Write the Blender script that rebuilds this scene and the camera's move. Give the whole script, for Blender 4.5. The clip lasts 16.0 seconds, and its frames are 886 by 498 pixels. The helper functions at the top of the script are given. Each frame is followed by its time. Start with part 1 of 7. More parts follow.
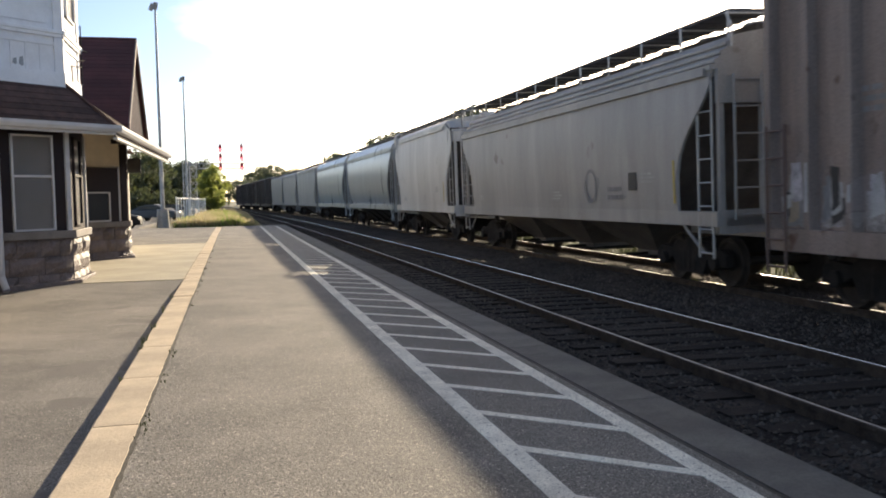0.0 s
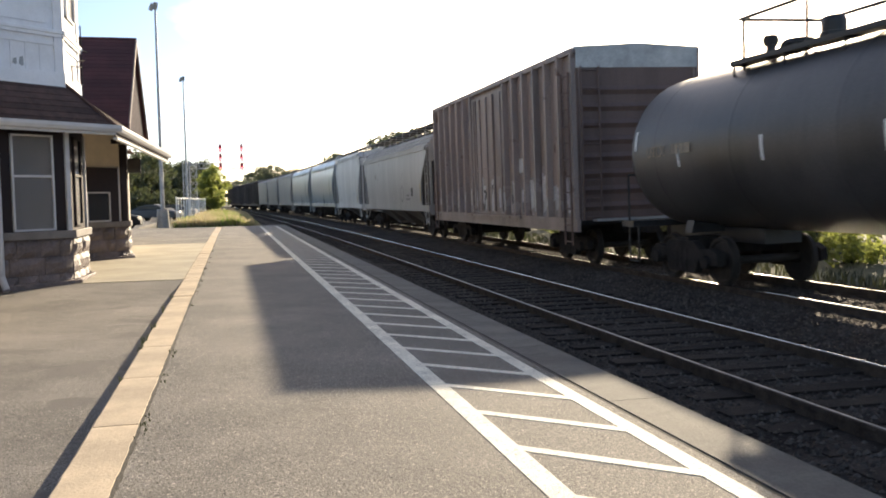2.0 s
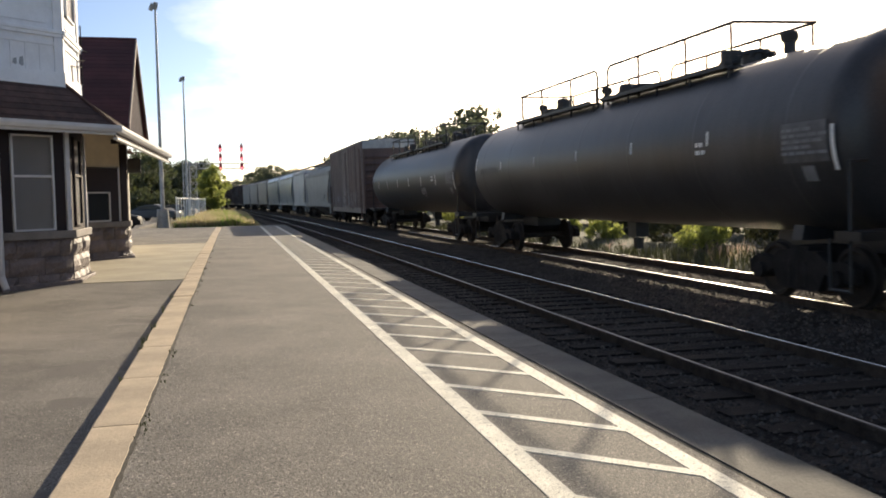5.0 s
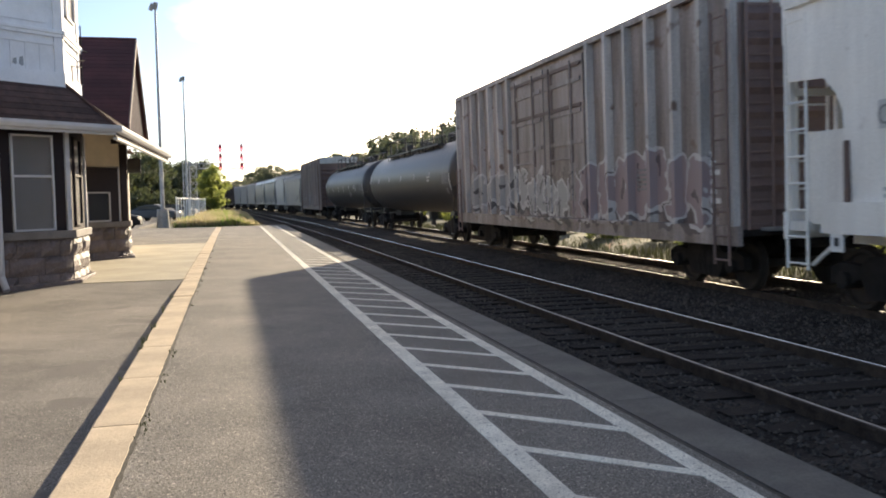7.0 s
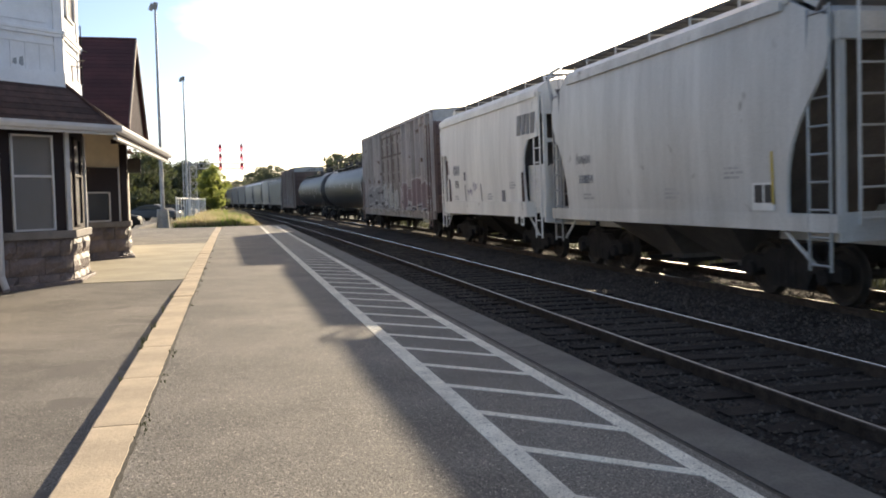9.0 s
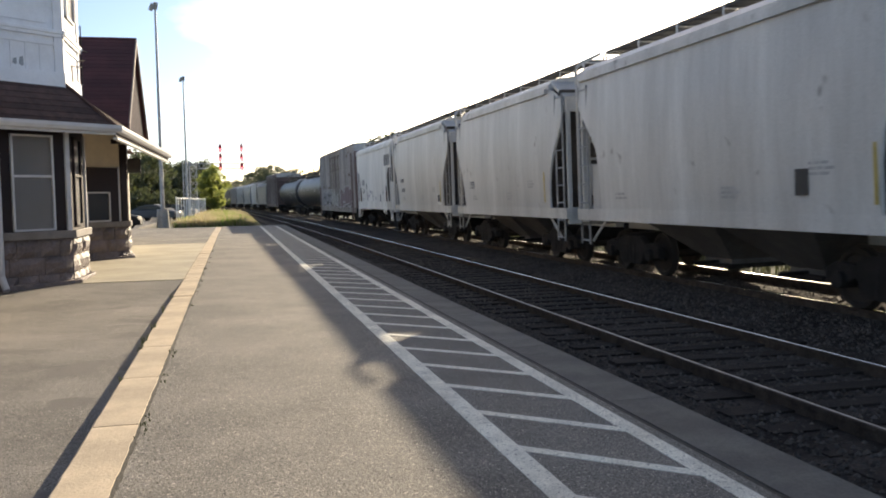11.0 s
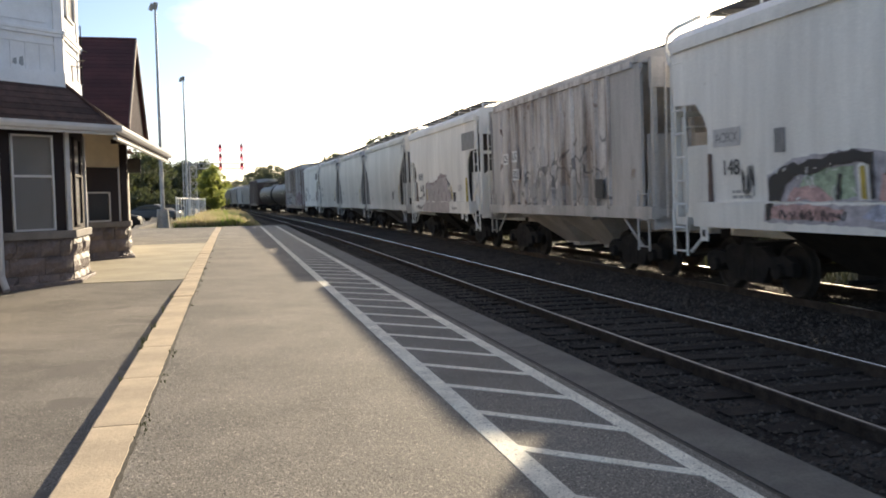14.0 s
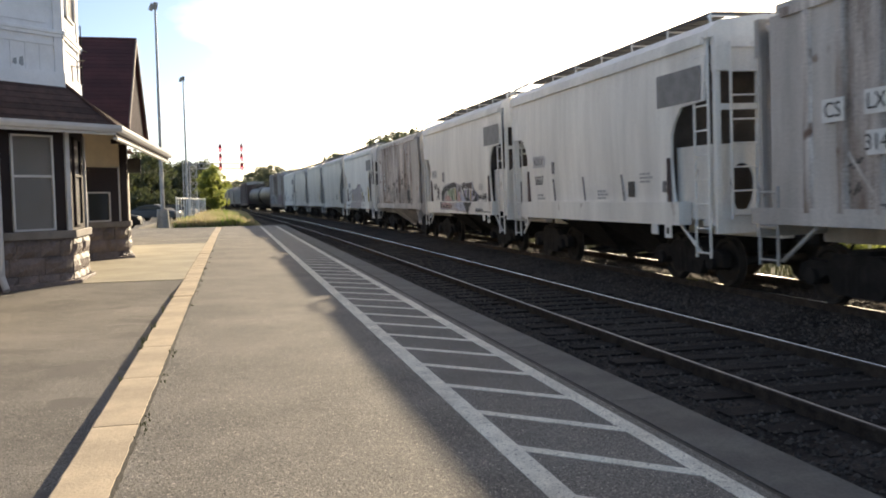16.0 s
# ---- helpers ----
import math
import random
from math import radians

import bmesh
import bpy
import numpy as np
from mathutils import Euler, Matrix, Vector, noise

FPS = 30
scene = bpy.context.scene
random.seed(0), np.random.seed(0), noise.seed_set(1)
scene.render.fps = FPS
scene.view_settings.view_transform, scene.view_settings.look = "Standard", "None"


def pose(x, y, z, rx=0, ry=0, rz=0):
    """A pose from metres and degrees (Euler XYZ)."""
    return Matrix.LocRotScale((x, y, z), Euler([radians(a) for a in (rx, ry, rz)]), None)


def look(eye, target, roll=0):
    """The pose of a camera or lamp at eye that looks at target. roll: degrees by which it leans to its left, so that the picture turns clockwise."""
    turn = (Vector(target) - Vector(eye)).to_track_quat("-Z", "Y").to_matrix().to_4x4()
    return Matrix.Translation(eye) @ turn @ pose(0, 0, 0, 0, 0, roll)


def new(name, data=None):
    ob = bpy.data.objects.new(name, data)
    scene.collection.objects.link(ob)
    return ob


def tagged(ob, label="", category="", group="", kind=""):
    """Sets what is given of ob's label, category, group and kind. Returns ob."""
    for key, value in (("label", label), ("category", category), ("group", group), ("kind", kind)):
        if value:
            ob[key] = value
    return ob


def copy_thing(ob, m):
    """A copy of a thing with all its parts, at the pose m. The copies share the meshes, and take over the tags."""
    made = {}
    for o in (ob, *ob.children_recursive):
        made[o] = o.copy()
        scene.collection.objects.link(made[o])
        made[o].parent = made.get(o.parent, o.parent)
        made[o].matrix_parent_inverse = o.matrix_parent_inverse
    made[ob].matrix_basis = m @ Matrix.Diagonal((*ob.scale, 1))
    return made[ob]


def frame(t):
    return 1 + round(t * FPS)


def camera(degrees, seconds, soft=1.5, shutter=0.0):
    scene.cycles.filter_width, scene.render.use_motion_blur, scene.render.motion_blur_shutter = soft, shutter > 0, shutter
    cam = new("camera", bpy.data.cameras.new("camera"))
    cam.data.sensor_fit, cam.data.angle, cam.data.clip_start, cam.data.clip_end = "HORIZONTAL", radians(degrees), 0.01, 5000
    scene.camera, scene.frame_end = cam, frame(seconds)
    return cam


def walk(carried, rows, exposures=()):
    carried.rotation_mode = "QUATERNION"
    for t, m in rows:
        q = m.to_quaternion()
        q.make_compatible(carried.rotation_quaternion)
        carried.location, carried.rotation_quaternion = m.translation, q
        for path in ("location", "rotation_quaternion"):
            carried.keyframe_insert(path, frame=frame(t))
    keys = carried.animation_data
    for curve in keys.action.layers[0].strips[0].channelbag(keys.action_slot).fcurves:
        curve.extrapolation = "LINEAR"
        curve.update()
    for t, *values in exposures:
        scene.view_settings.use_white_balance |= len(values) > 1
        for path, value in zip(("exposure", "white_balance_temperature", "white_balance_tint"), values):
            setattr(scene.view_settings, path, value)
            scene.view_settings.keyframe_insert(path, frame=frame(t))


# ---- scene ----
# Camera on a tripod on the platform, looking along the tracks.
cam = camera(53.66, 16.0, soft=1.9, shutter=0.2)
EYE = (0.0, 0.0, 1.62)
VIEW = look(EYE, (2.3217, 9.7087, 1.0270), -1.09)
walk(cam, [(0.0, VIEW), (16.0, VIEW)],
     exposures=[(0.0, 0.82, 7700, 13), (1.5, 0.97, 7700, 13), (2.0, 1.0, 7700, 13), (2.5, 0.6, 7650, 13), (3.2, 0.35, 7500, 12), (4.2, 0.35, 7500, 12), (5.4, 0.55, 7650, 13), (6.3, 0.85, 7700, 13), (7.5, 0.97, 7700, 13), (8.7, 0.87, 7700, 13), (12.5, 0.82, 7680, 12), (16.0, 0.8, 7980, 12)])

# ---- light ----
SUN_ELEV, SUN_AZ = radians(19.3), radians(31.8)
world = bpy.data.worlds.new("sky")
scene.world = world
world.use_nodes = True
sky = world.node_tree.nodes.new("ShaderNodeTexSky")
sky.sky_type = "NISHITA"
sky.sun_disc = False
sky.sun_elevation = SUN_ELEV
sky.sun_rotation = SUN_AZ
sky.air_density, sky.dust_density, sky.ozone_density = 0.6, 0.8, 1.2
world.node_tree.nodes["Background"].inputs["Strength"].default_value = 0.145
# Thin high cloud drifting over a pale blue sky.
_n, _l = world.node_tree.nodes, world.node_tree.links
_co, _mp, _ns, _mr = _n.new("ShaderNodeTexCoord"), _n.new("ShaderNodeMapping"), _n.new("ShaderNodeTexNoise"), _n.new("ShaderNodeMapRange")
_mp.inputs["Scale"].default_value, _mp.inputs["Location"].default_value = (1.0, 1.0, 2.6), (3.547, 3.62, -1.294)
_ns.inputs["Scale"].default_value, _ns.inputs["Detail"].default_value, _ns.inputs["Roughness"].default_value = 2.2, 7, 0.55
_mr.inputs["From Min"].default_value, _mr.inputs["From Max"].default_value = 0.40, 0.58
_tone, _mul = _n.new("ShaderNodeMix"), _n.new("ShaderNodeMix")
_tone.data_type = _mul.data_type = "RGBA"
_mul.blend_type = "MULTIPLY"
_mul.inputs["Factor"].default_value = 1.0
_tone.inputs["A"].default_value, _tone.inputs["B"].default_value = (0.60, 0.74, 0.89, 1), (1.47, 1.35, 1.2, 1)
_l.new(_co.outputs["Generated"], _mp.inputs["Vector"])
_l.new(_mp.outputs[0], _ns.inputs["Vector"])
_l.new(_ns.outputs["Fac"], _mr.inputs["Value"])
_l.new(_mr.outputs[0], _tone.inputs["Factor"])
_l.new(sky.outputs[0], _mul.inputs["A"])
_l.new(_tone.outputs["Result"], _mul.inputs["B"])
_l.new(_mul.outputs["Result"], _n["Background"].inputs["Color"])
sun_data = bpy.data.lights.new("sun", "SUN")
sun_data.energy, sun_data.angle, sun_data.color = 5.0, radians(0.6), (1.0, 0.925, 0.765)
sun = new("sun", sun_data)
sun_way = Vector((math.sin(SUN_AZ) * math.cos(SUN_ELEV), math.cos(SUN_AZ) * math.cos(SUN_ELEV), math.sin(SUN_ELEV)))
sun.matrix_world = look(sun_way * 60, (0, 0, 0))

# ---- materials ----
def mat(name, color, rough=0.7, metal=0.0, var=0.25, scale=3.0, fine=60.0, bump=0.15, tint=None, island=0.0, rand=0.0, spots=None, bump_dist=0.01, streak=0.0, grain=0.55, spec=None, spots2=None):
    """A worn surface: a base colour with stains at one scale, grain at another, and relief."""
    m = bpy.data.materials.new(name)
    m.use_nodes = True
    n, l = m.node_tree.nodes, m.node_tree.links
    b = n["Principled BSDF"]
    co = n.new("ShaderNodeTexCoord")
    mapping = n.new("ShaderNodeMapping")
    l.new(co.outputs["Object"], mapping.inputs["Vector"])
    if streak:
        mapping.inputs["Scale"].default_value = (1, 1, streak)
    big = n.new("ShaderNodeTexNoise")
    big.inputs["Scale"].default_value, big.inputs["Detail"].default_value, big.inputs["Roughness"].default_value = scale, 6, 0.65
    small = n.new("ShaderNodeTexNoise")
    small.inputs["Scale"].default_value, small.inputs["Detail"].default_value = fine, 3
    l.new(mapping.outputs[0], big.inputs["Vector"])
    l.new(co.outputs["Object"], small.inputs["Vector"])
    ramp = n.new("ShaderNodeValToRGB")
    ramp.color_ramp.elements[0].position, ramp.color_ramp.elements[1].position = 0.37, 0.63
    dark = [c * (1 - var) for c in color]
    lite = [min(1, c * (1 + var * 0.7)) for c in color]
    if tint:
        dark = list(tint)
    ramp.color_ramp.elements[0].color, ramp.color_ramp.elements[1].color = (*dark, 1), (*lite, 1)
    l.new(big.outputs["Fac"], ramp.inputs[0])
    hsv = n.new("ShaderNodeHueSaturation")
    l.new(ramp.outputs[0], hsv.inputs["Color"])
    mr = n.new("ShaderNodeMapRange")
    mr.inputs["From Min"].default_value, mr.inputs["From Max"].default_value = 0.3, 0.7
    mr.inputs["To Min"].default_value, mr.inputs["To Max"].default_value = max(0.1, 1 - var * grain), 1 + var * grain
    l.new(small.outputs["Fac"], mr.inputs["Value"])
    last = mr.outputs[0]
    if island or rand:
        src = n.new("ShaderNodeNewGeometry").outputs["Random Per Island"] if island else n.new("ShaderNodeObjectInfo").outputs["Random"]
        amount = island or rand
        r2 = n.new("ShaderNodeMapRange")
        r2.inputs["To Min"].default_value, r2.inputs["To Max"].default_value = 1 - amount, 1 + amount
        l.new(src, r2.inputs["Value"])
        mul = n.new("ShaderNodeMath")
        mul.operation = "MULTIPLY"
        l.new(last, mul.inputs[0])
        l.new(r2.outputs[0], mul.inputs[1])
        last = mul.outputs[0]
    l.new(last, hsv.inputs["Value"])
    out = hsv.outputs[0]
    for layer in (spots, spots2):
        if not layer:
            continue
        vor = n.new("ShaderNodeTexNoise")
        vor.inputs["Scale"].default_value, vor.inputs["Detail"].default_value = layer[0], 2
        l.new(co.outputs["Object"], vor.inputs["Vector"])
        r3 = n.new("ShaderNodeMapRange")
        r3.inputs["From Min"].default_value, r3.inputs["From Max"].default_value = layer[1], layer[1] + 0.06
        l.new(vor.outputs["Fac"], r3.inputs["Value"])
        mix = n.new("ShaderNodeMix")
        mix.data_type = "RGBA"
        l.new(r3.outputs[0], mix.inputs["Factor"])
        l.new(out, mix.inputs["A"])
        mix.inputs["B"].default_value = (*layer[2], 1)
        out = mix.outputs["Result"]
    if spec is not None:
        b.inputs["Specular IOR Level"].default_value = spec
    l.new(out, b.inputs["Base Color"])
    b.inputs["Roughness"].default_value, b.inputs["Metallic"].default_value = rough, metal
    rr = n.new("ShaderNodeMapRange")
    rr.inputs["To Min"].default_value, rr.inputs["To Max"].default_value = max(0.05, rough - 0.12), min(1, rough + 0.12)
    l.new(big.outputs["Fac"], rr.inputs["Value"])
    l.new(rr.outputs[0], b.inputs["Roughness"])
    if bump:
        bp = n.new("ShaderNodeBump")
        bp.inputs["Strength"].default_value, bp.inputs["Distance"].default_value = bump, bump_dist
        l.new(small.outputs["Fac"], bp.inputs["Height"])
        l.new(bp.outputs[0], b.inputs["Normal"])
    return m


def leaf_mat(name, color, island=0.45, glow=(1.9, 1.9, 0.9), through_light=0.4):
    m = mat(name, color, 0.6, 0, 0.35, 0.5, 6, 0, island=island)
    n, l = m.node_tree.nodes, m.node_tree.links
    tr = n.new("ShaderNodeBsdfTranslucent")
    tr.inputs["Color"].default_value = (color[0] * glow[0], color[1] * glow[1], color[2] * glow[2], 1)
    mx = n.new("ShaderNodeMixShader")
    mx.inputs[0].default_value = through_light
    l.new(n["Principled BSDF"].outputs[0], mx.inputs[1])
    l.new(tr.outputs[0], mx.inputs[2])
    l.new(mx.outputs[0], n["Material Output"].inputs["Surface"])
    return m


def glow_mat(name, color, strength):
    m = bpy.data.materials.new(name)
    m.use_nodes = True
    b = m.node_tree.nodes["Principled BSDF"]
    b.inputs["Base Color"].default_value = (*color, 1)
    b.inputs["Emission Color"].default_value = (*color, 1)
    b.inputs["Emission Strength"].default_value = strength
    return m


def glass_mat(name, color=(0.03, 0.035, 0.04), rough=0.06):
    m = bpy.data.materials.new(name)
    m.use_nodes = True
    b = m.node_tree.nodes["Principled BSDF"]
    b.inputs["Base Color"].default_value = (*color, 1)
    b.inputs["Roughness"].default_value = rough
    b.inputs["Specular IOR Level"].default_value = 0.7
    return m


def sprayed_mat(name, color, boxes, var=0.3, cell=1.6, rough=0.55, palette=((0.5, 0.47, 0.45), (0.12, 0.03, 0.04), (0.3, 0.28, 0.3), (0.03, 0.03, 0.035), (0.4, 0.38, 0.36), (0.16, 0.13, 0.2)), rust=(0.09, 0.045, 0.03), cover=0.5, ink=0.055, bare=False, strength=0.85, tint=None, runs=1.2, worn=0.66):
    """Painted steel with rust streaks and sprayed shapes within boxes (y0, y1, z0, z1) of the car's side."""
    m = mat(name, color, rough, 0.0, var, runs, 40, 0.08, tint=tint, streak=0.12, spots=(2.2, worn, rust))
    n, l = m.node_tree.nodes, m.node_tree.links
    b = n["Principled BSDF"]
    base = b.inputs["Base Color"].links[0].from_socket
    co = n.new("ShaderNodeTexCoord")
    wob = n.new("ShaderNodeTexNoise")
    wob.inputs["Scale"].default_value = 1.3
    l.new(co.outputs["Object"], wob.inputs["Vector"])
    add = n.new("ShaderNodeMix")
    add.data_type, add.blend_type = "RGBA", "ADD"
    add.inputs["Factor"].default_value = 0.9
    l.new(co.outputs["Object"], add.inputs["A"])
    l.new(wob.outputs["Color"], add.inputs["B"])
    mp = n.new("ShaderNodeMapping")
    mp.inputs["Scale"].default_value = (0.0, 1.0, 0.62)
    l.new(add.outputs["Result"], mp.inputs["Vector"])
    cells = n.new("ShaderNodeTexVoronoi")
    cells.inputs["Scale"].default_value = cell
    edge = n.new("ShaderNodeTexVoronoi")
    edge.feature = "DISTANCE_TO_EDGE"
    edge.inputs["Scale"].default_value = cell
    l.new(mp.outputs[0], cells.inputs["Vector"])
    l.new(mp.outputs[0], edge.inputs["Vector"])
    sep = n.new("ShaderNodeSeparateColor")
    l.new(cells.outputs["Color"], sep.inputs[0])
    ramp = n.new("ShaderNodeValToRGB")
    ramp.color_ramp.interpolation = "CONSTANT"
    while len(ramp.color_ramp.elements) < len(palette):
        ramp.color_ramp.elements.new(0.5)
    for i, c in enumerate(palette):
        ramp.color_ramp.elements[i].position = i / len(palette)
        ramp.color_ramp.elements[i].color = (*c, 1)
    l.new(sep.outputs[0], ramp.inputs[0])
    line = n.new("ShaderNodeMath")
    line.operation = "LESS_THAN"
    line.inputs[1].default_value = ink
    l.new(edge.outputs["Distance"], line.inputs[0])
    inked = n.new("ShaderNodeMix")
    inked.data_type = "RGBA"
    inked.inputs["B"].default_value = (0.02, 0.018, 0.022, 1)
    l.new(line.outputs[0], inked.inputs["Factor"])
    l.new(ramp.outputs[0], inked.inputs["A"])
    xyz = n.new("ShaderNodeSeparateXYZ")
    l.new(co.outputs["Object"], xyz.inputs[0])

    def op(kind, a, c):
        x = n.new("ShaderNodeMath")
        x.operation = kind
        for i, s in enumerate((a, c)):
            if isinstance(s, (int, float)):
                x.inputs[i].default_value = s
            else:
                l.new(s, x.inputs[i])
        return x.outputs[0]
    wy = op("ADD", xyz.outputs[1], op("MULTIPLY", op("SUBTRACT", wob.outputs["Fac"], 0.5), 1.6))
    wz = op("ADD", xyz.outputs[2], op("MULTIPLY", op("SUBTRACT", sep.outputs[1], 0.5), 0.55))
    total = None
    for y0, y1, z0, z1 in boxes:
        inside = op("MULTIPLY", op("MULTIPLY", op("GREATER_THAN", wy, y0), op("LESS_THAN", wy, y1)), op("MULTIPLY", op("GREATER_THAN", wz, z0), op("LESS_THAN", wz, z1)))
        total = inside if total is None else op("MAXIMUM", total, inside)
    total = op("MULTIPLY", total, op("LESS_THAN", sep.outputs[2], cover + 0.35))
    if bare:
        total = op("MULTIPLY", total, line.outputs[0])
    mix = n.new("ShaderNodeMix")
    mix.data_type = "RGBA"
    l.new(op("MULTIPLY", total, strength), mix.inputs["Factor"])
    l.new(base, mix.inputs["A"])
    l.new(inked.outputs["Result"], mix.inputs["B"])
    l.new(mix.outputs["Result"], b.inputs["Base Color"])
    return m


def bubble_letters(m, rows, fade=0.85):
    """Adds rows of fat sprayed letters: (y0, y1, middle z, height, letter width, fill, outline, shade, roundness)."""
    n, l = m.node_tree.nodes, m.node_tree.links
    b = n["Principled BSDF"]
    co = n.new("ShaderNodeTexCoord")
    xyz = n.new("ShaderNodeSeparateXYZ")
    l.new(co.outputs["Object"], xyz.inputs[0])
    wob = n.new("ShaderNodeTexNoise")
    wob.inputs["Scale"].default_value, wob.inputs["Detail"].default_value = 2.4, 1.5
    l.new(co.outputs["Object"], wob.inputs["Vector"])
    rgb = n.new("ShaderNodeSeparateColor")
    l.new(wob.outputs["Color"], rgb.inputs[0])

    def op(kind, a, c=0.0):
        x = n.new("ShaderNodeMath")
        x.operation = kind
        for i, s in enumerate((a, c)):
            if isinstance(s, (int, float)):
                x.inputs[i].default_value = s
            else:
                l.new(s, x.inputs[i])
        return x.outputs[0]

    def lay(mask, color):
        mix = n.new("ShaderNodeMix")
        mix.data_type = "RGBA"
        l.new(op("MULTIPLY", mask, fade), mix.inputs["Factor"])
        l.new(b.inputs["Base Color"].links[0].from_socket, mix.inputs["A"])
        mix.inputs["B"].default_value = (*color, 1)
        l.new(mix.outputs["Result"], b.inputs["Base Color"])
    wy = op("ADD", xyz.outputs[1], op("MULTIPLY", op("SUBTRACT", rgb.outputs[0], 0.5), 0.75))
    wz = op("ADD", xyz.outputs[2], op("MULTIPLY", op("SUBTRACT", rgb.outputs[1], 0.5), 0.6))
    side = op("LESS_THAN", xyz.outputs[0], 0.0)
    for y0, y1, zc, h, wd, fill, outline, shade, power in rows:
        def shape(dy, dz):
            u = op("DIVIDE", op("ADD", wy, dy), wd)
            cell = op("FLOOR", u)
            white = n.new("ShaderNodeTexWhiteNoise")
            white.noise_dimensions = "1D"
            l.new(cell, white.inputs["W"])
            c = op("SUBTRACT", op("SUBTRACT", u, cell), 0.5)
            lean = op("MULTIPLY", op("SUBTRACT", white.outputs["Value"], 0.5), h * 0.35)
            v = op("DIVIDE", op("SUBTRACT", op("ADD", wz, dz), op("ADD", lean, zc)), h / 2)
            e = op("ADD", op("POWER", op("ABSOLUTE", op("MULTIPLY", c, 1.85)), power), op("POWER", op("ABSOLUTE", v), power))
            hole = op("ADD", op("POWER", op("DIVIDE", op("ADD", c, op("MULTIPLY", op("SUBTRACT", white.outputs["Value"], 0.5), 0.3)), 0.09), 2.0), op("POWER", op("DIVIDE", op("SUBTRACT", v, op("SUBTRACT", white.outputs["Value"], 0.5)), 0.34), 2.0))
            return e, hole
        inside = op("MULTIPLY", side, op("MULTIPLY", op("GREATER_THAN", wy, y0), op("LESS_THAN", wy, y1)))
        e, hole = shape(0.0, 0.0)
        e2, _ = shape(-0.1, 0.09)
        lay(op("MULTIPLY", inside, op("LESS_THAN", e2, 1.0)), shade)
        lay(op("MULTIPLY", inside, op("LESS_THAN", e, 1.0)), outline)
        lay(op("MULTIPLY", inside, op("LESS_THAN", e, 0.68)), fill)
        lay(op("MULTIPLY", inside, op("LESS_THAN", hole, 1.0)), shade)
    return m


